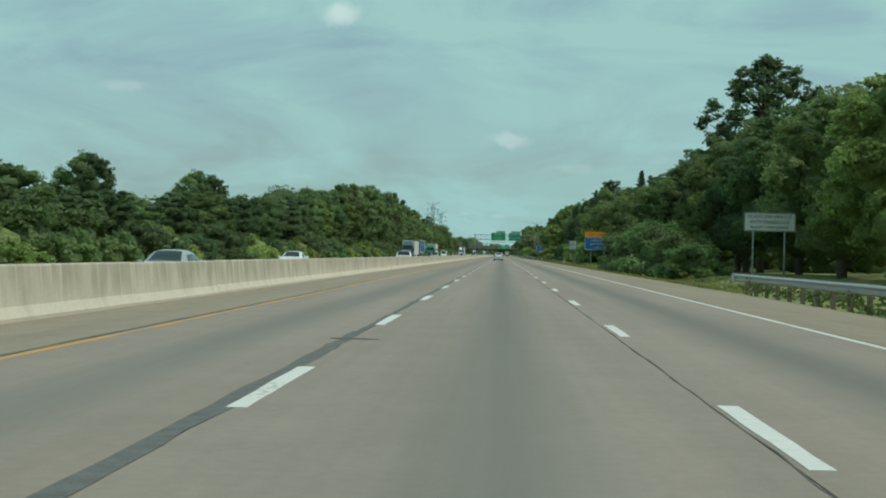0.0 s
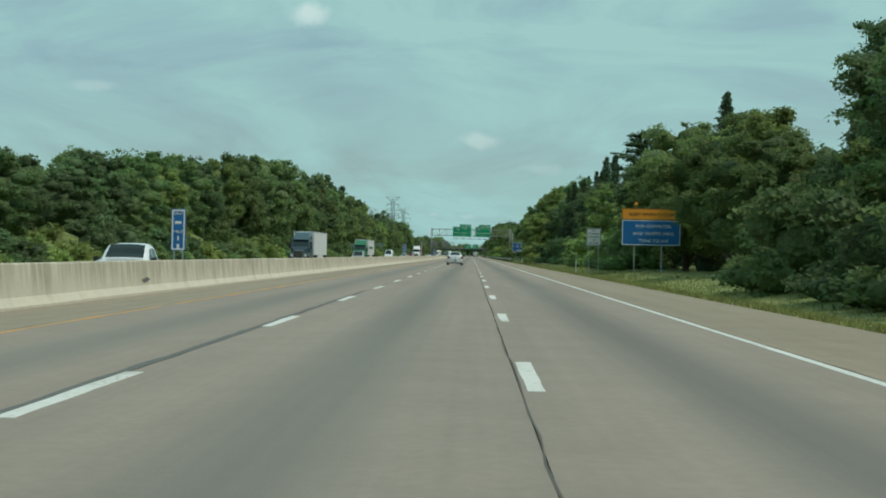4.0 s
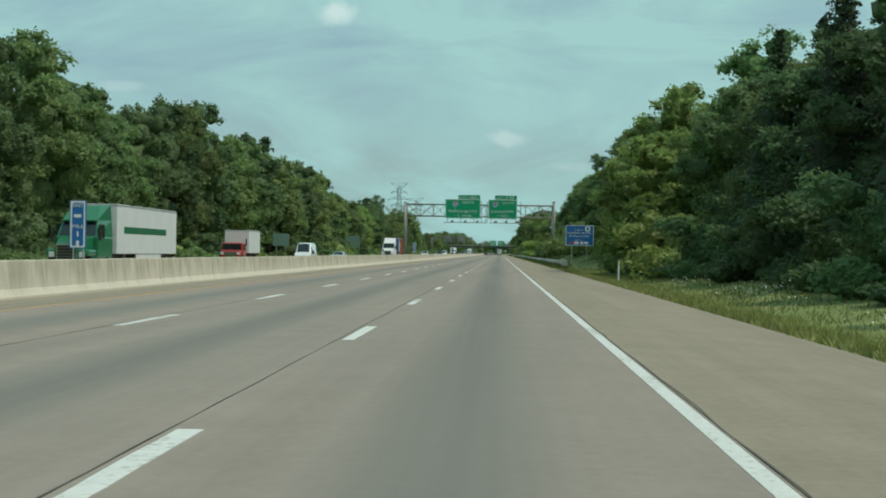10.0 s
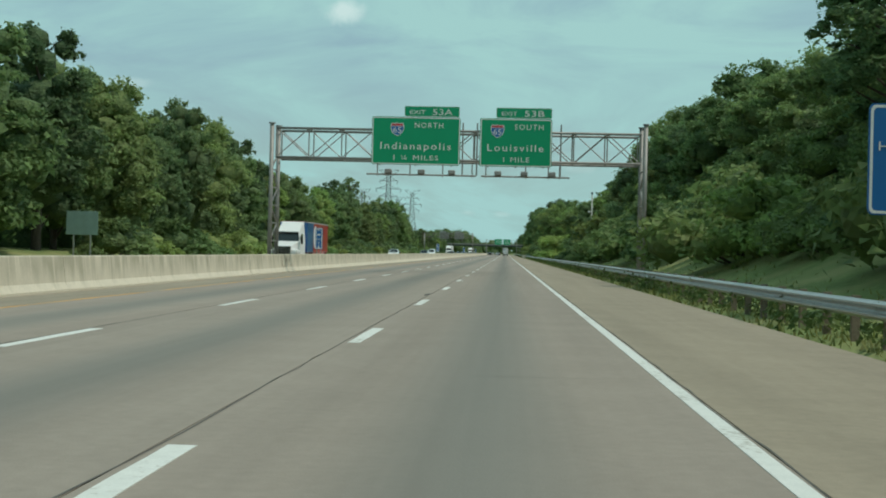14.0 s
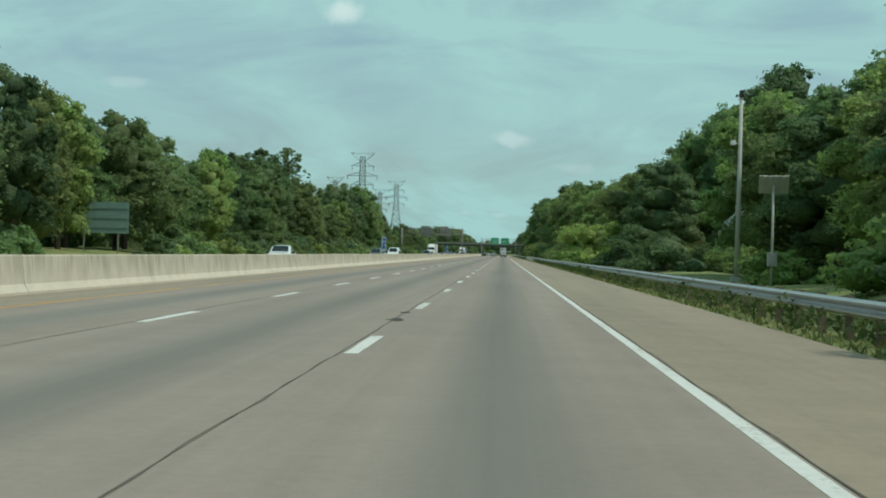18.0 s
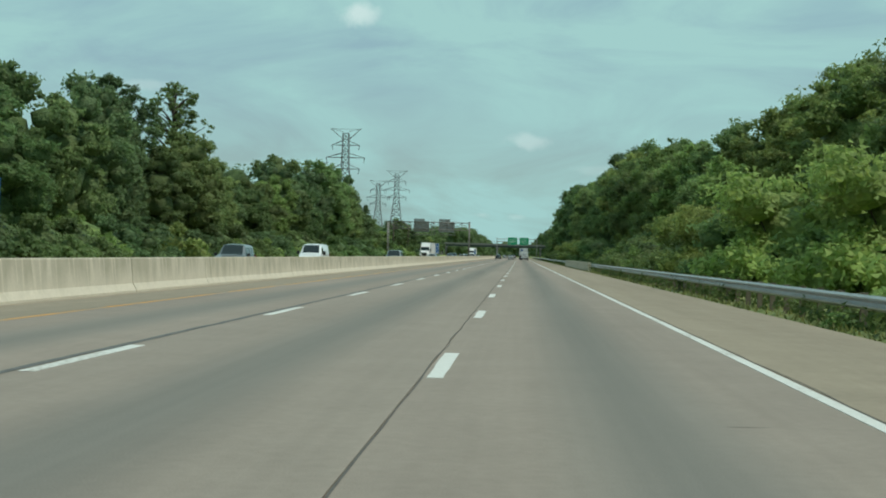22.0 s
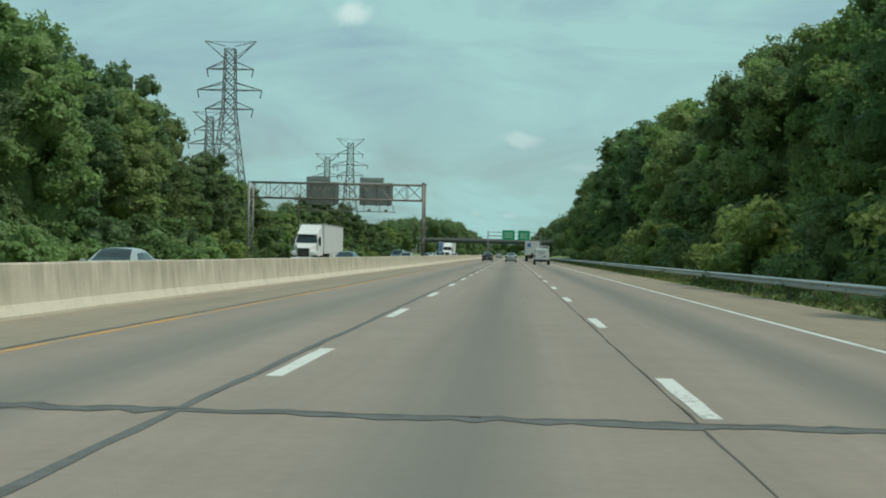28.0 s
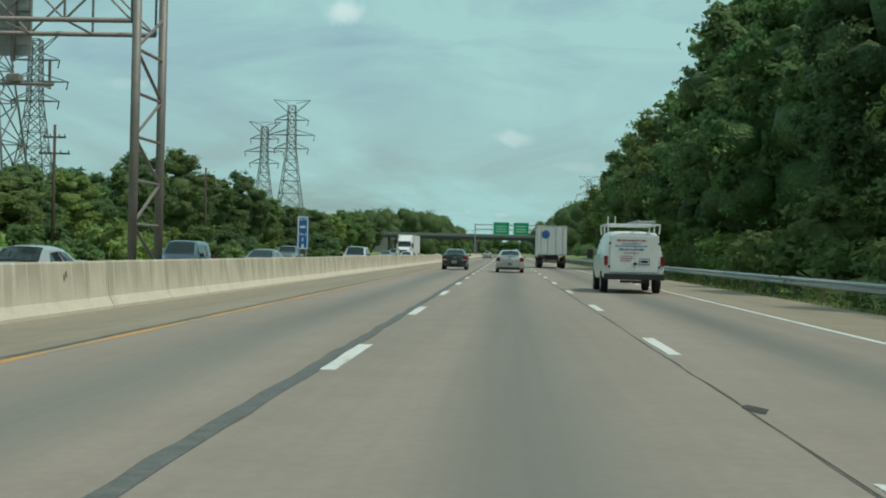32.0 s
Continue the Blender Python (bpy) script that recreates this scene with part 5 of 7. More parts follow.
def small_roadside():
    for y, z, w, h in ((148.4, 0.25, 0.7, 0.09), (462.0, 0.36, 0.07, 0.42), (463.6, 0.40, 0.06, 0.36), (909 + 25.5, 0.62, 0.07, 0.10)):
        s = thing("scuff_mark", (-9.12, y, z), "dark tyre scuff on the concrete barrier", "stain")
        m = Mesh()
        rng = random.Random(int(y))
        n = 9
        pts = [(math.cos(2 * math.pi * i / n) * w * rng.uniform(0.5, 1), math.sin(2 * math.pi * i / n) * h * rng.uniform(0.5, 1)) for i in range(n)]
        m.v = [(0.0 - q * 0.1 + 0.012 + max(0, 0.2 - (z + q)) * 0.5, p, q) for p, q in pts]
        m.f = [tuple(range(n))]
        part("smear", m, RUST if z > 0.5 else OLD_SEAL, s)
    for y in (99, 225, 349):
        s = thing("delineator", (10.9, y, ground_z(10.9, y)), "white plastic roadside delineator post", "marker post", "delineators on the verge")
        part("stake", Mesh().box(-0.05, 0.05, -0.012, 0.012, -0.1, 1.25, 0.006), SIGN_WHITE, s)
        part("reflector", Mesh().box(-0.035, 0.035, -0.018, -0.012, 1.05, 1.2), CLEAR_LAMP, s)
    p = thing("camera_pole", (15.9, 568, ground_z(15.9, 568)), "tall grey pole carrying a traffic camera", "pole")
    part("pole_shaft", Mesh().tube((0, 0, -0.3), (0, 0, 9.85), 0.15, 0.09, 12), PALE_POLE, p, smooth=True)
    part("base_plate", Mesh().box(-0.28, 0.28, -0.28, 0.28, -0.2, 0.25, 0.02), PALE_POLE, p)
    part("traffic_camera", Mesh().box(-0.1, 0.1, -0.25, 0.1, 9.6, 9.95, 0.03), PLASTIC, p)
    part("detector", Mesh().box(-0.5, -0.25, -0.15, 0.1, 7.1, 7.35, 0.03).tube((-0.3, 0, 7.2), (0, 0, 7.2), 0.03), SIGN_WHITE, p)
    p = thing("solar_panel", (15.6, 558, ground_z(15.6, 558)), "solar panel on a post beside the wood", "solar panel")
    high = 4.35 - ground_z(16.1, 558)
    part("mast", Mesh().tube((0, 0, -0.2), (0, 0, high + 0.28), 0.06, n=10), PALE_POLE, p, smooth=True)
    q = part("panel_frame", Mesh().box(-0.64, 0.64, -0.47, 0.47, -0.025, 0.025, 0.01), PALE_POLE, p)
    q.matrix_local = pose(0, 0, high + 0.30, -52, 0, -8)
    part("cell_sheet", Mesh().box(-0.59, 0.59, -0.42, 0.42, 0.027, 0.031), PLASTIC, q)
    for rx in (-0.42, -0.14, 0.14, 0.42):
        part("back_rib", Mesh().box(rx - 0.03, rx + 0.03, -0.44, 0.44, -0.07, -0.026, 0.008), STEEL, q)
    part("cabinet", Mesh().box(-0.2, 0.2, -0.2, 0.06, 0.9, 1.5, 0.02), STEEL, p)
    b = thing("billboard", (27.2, 640, ground_z(27, 640)), "white billboard with green and black lettering among trees", "billboard")
    p = part("board", Mesh().box(0, 10.4, 0, 0.3, 4.7, 8.4, 0.03), SIGN_WHITE, b)
    words("MOBILE HOME", 0.62, SIGN_BLACK, p, (4.2, -0.012, 6.35), width=6.4)
    part("red_band", Mesh().box(1.7, 8.6, -0.006, -0.002, 5.55, 6.15), SIGN_RED, p)
    words("SPACE AVAILABLE", 0.48, SIGN_WHITE, p, (5.1, -0.012, 5.68), width=6.2)
    part("emblem", Mesh().box(1.9, 4.6, -0.006, -0.002, 7.15, 7.95), SIGN_GREEN, p)
    part("emblem_inset", Mesh().box(2.2, 2.5, -0.012, -0.007, 7.3, 7.95).box(2.5, 3.2, -0.012, -0.007, 7.3, 7.5), SIGN_WHITE, p)
    part("number_bar", Mesh().box(2.8, 4.0, -0.006, -0.002, 4.95, 5.4).box(4.2, 4.4, -0.006, -0.002, 5.12, 5.22).box(4.6, 6.4, -0.006, -0.002, 4.95, 5.4), SIGN_BLACK, p)
    for x in (0.2, 5.2, 10.2):
        part("leg", Mesh().tube((x, 0.45, -0.5), (x, 0.45, 8.2), 0.14, n=10), WEATHERED, b)
    for y in (1010, 1062):
        p = thing("utility_pole", (-36.5, y, ground_z(-36.5, y)), "wooden utility pole with two crossarms", "utility pole", "utility poles")
        part("shaft", Mesh().tube((0, 0, -0.4), (0, 0, 10.9), 0.17, 0.11, 10), BARK, p, smooth=True)
        for z, w in ((9.9, 0.9), (8.6, 1.25)):
            arm = part("crossarm", Mesh().box(-w, w, -0.08, 0.08, z - 0.07, z + 0.07), BARK, p)
            for x in (-w + 0.08, -w * 0.4, w * 0.4, w - 0.08):
                part("insulator", Mesh().tube((x, 0, z + 0.07), (x, 0, z + 0.26), 0.06, 0.04, 8), PLASTIC, arm)


small_roadside()


def pylon(x, y, H, label):
    """A lattice transmission tower: splayed legs, waist, four pairs of arms and two top horns."""
    top = thing("pylon", (x, y, 0), label, "pylon", "transmission towers")
    k = H / 42.6
    def half(z):
        return float(np.interp(z, (0, 20, 29, 42.6), (4.8, 2.3, 1.25, 0.95))) * k
    zs = [0, 6.5, 12, 16.5, 20, 23, 26, 29, 31, 33, 35, 37, 39, 41]
    def strut(name, p, q, w, parent=top):
        return part(name, Mesh().bar(p, q, w), PYLON_STEEL, parent, fix=False)

    for sx in (-1, 1):
        for sy in (-1, 1):
            m = Mesh()                            # one bent angle section from foot to peak
            for z in zs:
                r = (0.17 if z < 20 else 0.12) * 0.7071 * 1.2
                m.v += [(sx * half(z) + r * math.cos(t), sy * half(z) + r * math.sin(t), z * k) for t in (0.785, 2.356, 3.927, 5.498)]
            n = len(zs) - 1
            m.f = [(4 * i + c, 4 * i + (c + 1) % 4, 4 * i + 4 + (c + 1) % 4, 4 * i + 4 + c) for i in range(n) for c in range(4)] + [(3, 2, 1, 0), (4 * n, 4 * n + 1, 4 * n + 2, 4 * n + 3)]
            part("leg", m, PYLON_STEEL, top)
    c = [(-1, -1), (1, -1), (1, 1), (-1, 1), (-1, -1)]
    for side in range(4):
        for a, b in zip(zs[:-1], zs[1:]):
            (ax, ay), (bx, by) = c[side], c[side + 1]
            A0, B0 = (ax * half(a), ay * half(a), a * k), (bx * half(a), by * half(a), a * k)
            A1, B1 = (ax * half(b), ay * half(b), b * k), (bx * half(b), by * half(b), b * k)
            strut("diagonal", A0, B1, 0.12)
            strut("diagonal", B0, A1, 0.12)
            strut("cross_strut", A1, B1, 0.12)
    for z, w in ((29.0, 4.9), (32.8, 6.6), (37.0, 4.8)):
        for s in (-1, 1):
            h = half(z)
            tip = (s * w * k, 0, z * k)
            arm = strut("crossarm", (s * h, -h, z * k), tip, 0.16)
            strut("arm_chord", (s * h, h, z * k), tip, 0.16, arm)
            for sy in (-1, 1):
                strut("arm_tie", (s * h, sy * h, (z + 1.5) * k), tip, 0.14, arm)
            part("insulator", Mesh().tube((s * (w - 0.1) * k, 0, z * k), (s * (w - 0.4) * k, 0, (z - 1.6) * k), 0.11, n=6), PLASTIC, arm)
    for s in (-1, 1):
        tip = (s * 5.2 * k, 0, 42.6 * k)
        horn = strut("horn", (s * half(39), -half(39), 39 * k), tip, 0.15)
        strut("horn_chord", (s * half(39), half(39), 39 * k), tip, 0.15, horn)
        strut("horn_tie", (s * half(41), 0, 41.6 * k), tip, 0.13, horn)
        strut("horn_tie", (0, 0, 42.4 * k), tip, 0.1, horn)


for x, y, H in ((-57, 1045, 42.6), (-61, 1267, 43), (-73, 1290, 39), (-78, 1116, 36), (41.5, 1560, 41)):
    pylon(x, y, H, "tall grey lattice power pylon above the trees")


def overpass():
    top = thing("overpass", (0, 1390, 0), "dark steel girder overpass with concrete piers", "bridge")
    part("deck", Mesh().box(-58, 46, -5, 5, 7.0, 7.4), BRIDGE, top)
    part("girder", Mesh().box(-58, 46, -4.8, -4.4, 6.0, 7.0), GIRDER, top)
    part("girder", Mesh().box(-58, 46, 4.4, 4.8, 6.0, 7.0), GIRDER, top)
    part("parapet", Mesh().box(-58, 46, -5.1, -4.85, 7.4, 8.1, 0.03), BRIDGE, top)
    part("parapet", Mesh().box(-58, 46, 4.85, 5.1, 7.4, 8.1, 0.03), BRIDGE, top)
    fence = part("fence_rail", Mesh().box(-30, 20, -5.0, -4.95, 9.3, 9.36), WEATHERED, top)
    for x in np.arange(-30, 20.1, 2.5):
        part("fence_post", Mesh().box(x - 0.04, x + 0.04, -5.0, -4.95, 8.1, 9.36), WEATHERED, top)
    for x in (-42, -11, 15):
        part("pier_cap", Mesh().box(x - 0.8, x + 0.8, -5, 5, 5.2, 6.0, 0.05), BRIDGE, top)
        for y in (-3.6, 0, 3.6):
            part("pier", Mesh().tube((x, y, -0.4), (x, y, 5.2), 0.5, n=16), BRIDGE, top, smooth=True)
    for x0, x1 in ((-58, -44), (32, 46)):
        part("abutment", Mesh().box(x0, x1, -5.5, 5.5, -0.5, 6.0, 0.1), BRIDGE, top)
    s = thing("sign_gantry", (0, 1330, 0), "distant gantry with two green guide signs", "gantry")
    part("gantry_beam", Mesh().tube((-10.2, 0, 8.9), (12, 0, 8.9), 0.16, n=8).tube((-10.2, 0, 10.4), (12, 0, 10.4), 0.16, n=8), WEATHERED, s)
    for x in (-10.2, 12):
        part("gantry_post", Mesh().tube((x, 0, -0.3), (x, 0, 10.7), 0.2, n=10), WEATHERED, s)
    for x0, x1 in ((-4.2, 1.0), (2.4, 7.4)):
        p = panel(s, "guide_sign", x0, x1, 7.2, 11.3, SIGN_GREEN, -0.3)
        for z in (8.2, 9.0, 9.9):
            bars(p, x0 + 0.9, x1 - 0.9, z, 0.22, SIGN_WHITE, -0.3)


overpass()


# ---------- vehicles ----------
def smoothstep_table(tab, t):
    """Piecewise smooth reading of a table of (t, value)."""
    ts = [a for a, _ in tab]
    if t <= ts[0]:
        return tab[0][1]
    for (a, va), (b, vb) in zip(tab[:-1], tab[1:]):
        if t <= b:
            k = (t - a) / (b - a)
            return va + (vb - va) * (k * k * (3 - 2 * k) * 0.5 + k * 0.5)
    return tab[-1][1]


def wheel(parent, x, y, r, w, side, spokes=5, name="wheel", rim=RIM):
    ty = part(name, Mesh().lathe([(-w / 2, r * 0.66), (-w / 2, r * 0.93), (-w * 0.32, r), (w * 0.32, r), (w / 2, r * 0.93), (w / 2, r * 0.66)], "x", (x, y, r), 30, False).lathe([(-side * w * 0.42, r * 0.66), (-side * w * 0.40, r * 0.05)], "x", (x, y, r), 30), TYRE, parent, smooth=False)
    m = Mesh().lathe([(side * w * 0.44, r * 0.665), (side * w * 0.50, r * 0.67), (side * w * 0.50, r * 0.60), (side * w * 0.20, r * 0.58)], "x", (x, y, r), 30, False)
    part("rim", m, rim, ty)
    m = Mesh()
    for k in range(spokes):
        t = 2 * math.pi * k / spokes + 0.3
        c, s = math.cos(t), math.sin(t)
        px, q = x + side * w * 0.44, r * 0.13
        m.add([(px, y - s * q * 0.6, r + c * q * 0.6), (px, y + c * r * 0.58 - s * q, r + s * r * 0.58 + c * q), (px, y + c * r * 0.58 + s * q, r + s * r * 0.58 - c * q), (px, y + s * q * 0.6, r - c * q * 0.6),
               (px - side * 0.05, y + c * r * 0.55, r + s * r * 0.55)], [(0, 1, 2, 3), (0, 1, 4), (2, 3, 4)])
    m.lathe([(side * w * 0.36, r * 0.18), (side * w * 0.47, r * 0.14), (side * w * 0.48, r * 0.02)], "x", (x, y, r), 14)
    part("spoke", m, rim, ty)
    return ty


class Shell:
    """A car body lofted along its length; tables give heights and half widths from tail (0) to nose (1)."""

    def __init__(self, L, W, bottom, belt, top, wtop, waist, arches, R):
        self.L, self.W, self.R, self.arches = L, W, R, arches
        self.bottom, self.belt, self.top, self.wtop, self.waist = bottom, belt, top, wtop, waist

    def at(self, t):
        g = smoothstep_table
        y = t * self.L
        zb = g(self.bottom, t)
        for ya in self.arches:
            d = abs(y - ya)
            if d < self.R * 1.14:
                zb = max(zb, self.R + math.sqrt((self.R * 1.14) ** 2 - d * d))
        k = g(self.waist, t)
        return y, zb, g(self.belt, t), g(self.top, t), self.W / 2 * g(self.wtop, t), self.W / 2 * k

    def ring(self, t):
        y, zb, zs, zt, wt, w = self.at(t)
        lo = min(zb, zs - 0.08)
        h = zs - lo
        half = [(0.0, lo), (w * 0.80, lo), (w * 0.955, lo + min(0.04, h * 0.2)), (w, lo + h * 0.42), (w * 0.992, lo + h * 0.74), (w * 0.955, zs)]
        dz = zt - zs
        half += [(wt + (w * 0.955 - wt) * 0.18 if dz > 0.12 else w * 0.93, zs + dz * 0.80), (wt * 0.93, zs + dz * 0.955), (wt * 0.6, zt), (0.0, zt + 0.012)]
        return y, half

    def side(self, t, v, off=0.008):
        """A point of the glasshouse side: v 0 at the belt, 1 at the roof edge."""
        y, half = self.ring(t)
        (x0, z0), (x1, z1) = half[5], half[6]
        return x0 + (x1 - x0) * v + off, y, z0 + (z1 - z0) * v

    def roof(self, t, s, off=0.008):
        """A point of the upper surface, s from -1 to 1 across."""
        y, half = self.ring(t)
        xs = [p[0] for p in half[:6:-1]] + [half[6][0]]
        zs = [p[1] for p in half[:6:-1]] + [half[6][1]]
        x = abs(s) * half[7][0]
        z = float(np.interp(x, [p[0] for p in reversed(half[7:])], [p[1] for p in reversed(half[7:])]))
        return math.copysign(x, s), y, z + off

    def corner(self, z0, z1, in0, in1, t_end, sgn, off=0.010, n=14):
        """A lamp wrapped round the tail's corner: from an inner slanted edge on the tail to a point on the flank."""
        def width(t, z):
            y, half = self.ring(t)
            return float(np.interp(z, [p[1] for p in half[2:7]], [p[0] for p in half[2:7]]))
        def fn(u, v):
            z = z0 + (z1 - z0) * v
            x_in, end = in0 + (in1 - in0) * v, t_end * (1 - 0.62 * v ** 1.3)
            w0 = width(0.0, z)
            if u < 0.35:
                return (sgn * (x_in + (w0 - x_in) * u / 0.35), -off, z)
            t = end * ((u - 0.35) / 0.65) ** 1.6
            return (sgn * (width(t, z) + off), t * self.L - off * 0.5, z)
        return Mesh().grid(fn, n, 5)

    def body(self, n=64):
        m = Mesh()
        ts = sorted(set([i / n for i in range(n + 1)] + [0.003, 0.006, 0.010, 0.014, 0.020, 0.026, 0.035, 0.965, 0.98, 0.986, 0.992, 0.997] + [max(0, min(1, (a + s * self.R * k) / self.L)) for a in self.arches for s in (-1, 1) for k in (0.3, 0.6, 0.85, 1.0, 1.1, 1.139, 1.15)]))
        rings = []
        for t in ts:
            y, half = self.ring(t)
            rings.append([(x, y, z) for x, z in half] + [(-x, y, z) for x, z in reversed(half[1:-1])])
        k = len(rings[0])
        for r in rings:
            m.v += r
        for j in range(len(rings) - 1):
            for i in range(k):
                m.f.append((j * k + i, j * k + (i + 1) % k, (j + 1) * k + (i + 1) % k, (j + 1) * k + i))
        m.f += [tuple(range(k)), tuple(range((len(rings) - 1) * k, len(rings) * k))]
        return m

    def side_glass(self, t0a, t0b, t1a, t1b, v0=0.10, v1=0.93, sgn=1):
        """A pane between slanted ends: t0a..t0b its rear edge at belt and roof, t1a..t1b its front edge."""
        m = Mesh()
        def fn(u, v):
            vv = v0 + (v1 - v0) * v
            t = (t0a + (t0b - t0a) * v) * (1 - u) + (t1a + (t1b - t1a) * v) * u
            x, y, z = self.side(t, vv)
            return (sgn * x, y, z)
        return m.grid(fn, 8, 4)

    def end_glass(self, ta, tb, w=0.86, w2=None):
        w2 = w2 or w
        def fn(u, v):
            t = ta + (tb - ta) * v
            return self.roof(t, (u * 2 - 1) * (w + (w2 - w) * v), 0.012)
        return Mesh().grid(fn, 8, 6)


def plate_at(parent, x, y, z, w=0.305, h=0.155):
    p = part("number_plate", Mesh().box(x - w / 2, x + w / 2, y - 0.012, y, z - h / 2, z + h / 2), PLATE, parent)
    part("plate_bar", Mesh().box(x - w * 0.38, x + w * 0.38, y - 0.016, y - 0.013, z - h * 0.24, z + h * 0.24), SIGN_BLACK, p)
    part("plate_frame", Mesh().box(x - w * 0.56, x + w * 0.56, y - 0.006, y - 0.002, z - h * 0.62, z + h * 0.62), PLASTIC, parent)


def sedan(place, turn, paint, label, L=5.08, W=1.85, H=1.49, detail=False, rim=RIM):
    top = thing("sedan", place, label, "car", turn=turn)
    k = H / 1.49
    sh = Shell(L, W,
               [(0, 0.42), (0.03, 0.30), (0.10, 0.24), (0.90, 0.20), (0.97, 0.24), (1, 0.36)],
               [(0, 0.90 * k), (0.03, 0.95 * k), (0.2, 0.98 * k), (0.5, 0.95 * k), (0.72, 0.92 * k), (0.9, 0.80 * k), (0.97, 0.68 * k), (1, 0.55 * k)],
               [(0, 0.96 * k), (0.015, 1.06 * k), (0.145, 1.10 * k), (0.175, 1.12 * k), (0.30, 1.425 * k), (0.42, 1.485 * k), (0.54, 1.44 * k), (0.70, 1.06 * k), (0.74, 1.01 * k), (0.9, 0.88 * k), (0.97, 0.76 * k), (1, 0.60 * k)],
               [(0, 0.74), (0.10, 0.80), (0.18, 0.78), (0.30, 0.64), (0.55, 0.64), (0.70, 0.78), (0.9, 0.80), (1, 0.7)],
               [(0, 0.72), (0.006, 0.82), (0.014, 0.885), (0.026, 0.93), (0.05, 0.97), (0.12, 0.995), (0.2, 1.0), (0.8, 1.0), (0.93, 0.95), (0.975, 0.87), (0.992, 0.78), (1, 0.68)],
               [1.24 * L / 5.08, 4.04 * L / 5.08], 0.335)
    m = sh.body()
    for i, (x, y, z) in enumerate(m.v):
        m.v[i] = (x, y - L / 2, z)
    body = part("body", m, paint, top, smooth=True)
    mod = body.modifiers.new("edge", "EDGE_SPLIT")
    mod.split_angle = radians(62)

    def put(name, mm, mt, parent=body, label="", smooth=False):
        mm.v = [(x, y - L / 2, z) for x, y, z in mm.v]
        return part(name, mm, mt, parent, label, smooth)

    put("rear_window", sh.end_glass(0.180, 0.296, 0.93, 0.90), GLASS)
    put("windscreen", sh.end_glass(0.545, 0.695, 0.90, 0.93), GLASS)
    for s in (1, -1):
        put("side_window", sh.side_glass(0.235, 0.315, 0.425, 0.425, sgn=s), GLASS)
        put("side_window", sh.side_glass(0.440, 0.440, 0.660, 0.555, sgn=s), GLASS)
        put("quarter_window", sh.side_glass(0.200, 0.300, 0.228, 0.308, 0.12, 0.80, s), GLASS)
        put("door_mirror", Mesh().box(s * (W / 2 - 0.10), s * (W / 2 + 0.04), 0.618 * L - 0.02, 0.618 * L + 0.02, 0.98 * k, 1.02 * k).box(s * (W / 2 + 0.0), s * (W / 2 + 0.17), 0.615 * L - 0.05, 0.615 * L + 0.06, 0.98 * k, 1.10 * k, 0.03), PLASTIC if detail else paint)
        for t in (0.31, 0.52):
            put("door_handle", Mesh().box(s * (W / 2 - 0.01), s * (W / 2 + 0.03), t * L - 0.1, t * L + 0.1, 0.86 * k, 0.895 * k, 0.01), CHROME if detail else paint)
        put("rub_strip", Mesh().box(s * (W / 2 - 0.01), s * (W / 2 + 0.012), 0.30 * L, 0.70 * L, 0.60, 0.635, 0.006), paint)
        put("sill", Mesh().box(s * (W / 2 - 0.12), s * (W / 2 - 0.02), 0.32 * L, 0.68 * L, 0.17, 0.25, 0.02), paint)
        put("sill_gap", Mesh().box(s * (W / 2 - 0.03), s * (W / 2 - 0.006), 0.33 * L, 0.67 * L, 0.255, 0.268), PLASTIC)
        lamp = put("tail_lamp", sh.corner(0.725 * k, 1.0 * k, 0.60, 0.73, 0.066, s), RED_LAMP, smooth=True)
        put("reverse_lamp", sh.corner(0.690 * k, 0.735 * k, 0.54, 0.55, 0.030, s, 0.016), CLEAR_LAMP, lamp)
        put("exhaust_tip", Mesh().lathe([(0.02, 0.040), (-0.045, 0.044), (-0.05, 0.054), (0.2, 0.054)], "y", (s * 0.57, 0.06, 0.335), 16), CHROME)
        # black disc inside the tip, painting the shade of the hollow pipe
        put("exhaust_bore", Mesh().lathe([(-0.040, 0.040), (-0.036, 0.040)], "y", (s * 0.57, 0.06, 0.335), 16), PLASTIC)
        put("head_lamp", Mesh().box(s * 0.55, s * 0.86, L * 0.955, L * 0.985, 0.60 * k, 0.74 * k, 0.02), CLEAR_LAMP)
        for yw in sh.arches:
            wheel(top, s * (W / 2 - 0.115), yw - L / 2, 0.335, 0.22, s, rim=rim)
    put("bumper_skirt", Mesh().box(-0.60, 0.60, 0.12, 0.4, 0.22, 0.36, 0.03), PLASTIC)
    put("rear_bumper", Mesh().box(-0.71, 0.71, 0.015, 0.36, 0.335, 0.52, 0.05), paint)
    put("boot_seam", Mesh().box(-0.63, 0.63, -0.002, 0.01, 0.658, 0.665), CAR_GREY)
    put("boot_lip", Mesh().grid(lambda u, v: ((u * 2 - 1) * 0.80, 0.02 + 0.13 * v + 0.10 * abs(u * 2 - 1) ** 3, 1.075 * k + 0.035 * math.sin(v * math.pi) ** 0.6), 16, 6), paint, smooth=True)
    put("high_brake_lamp", Mesh().box(-0.09, 0.09, -0.012, 0.02, 0.985, 1.005), PLASTIC)
    badge = Mesh().lathe([(-0.018, 0.03), (-0.010, 0.085), (0, 0.09)], "y", (0, 0, 0), 20)
    badge.v = [(x, y, z * 0.36 + 0.87) for x, y, z in badge.v]
    put("badge", badge, GOLD)
    put("model_bar", Mesh().box(0.42, 0.58, -0.014, -0.008, 0.79, 0.81).box(0.45, 0.58, -0.014, -0.008, 0.745, 0.762), CHROME)
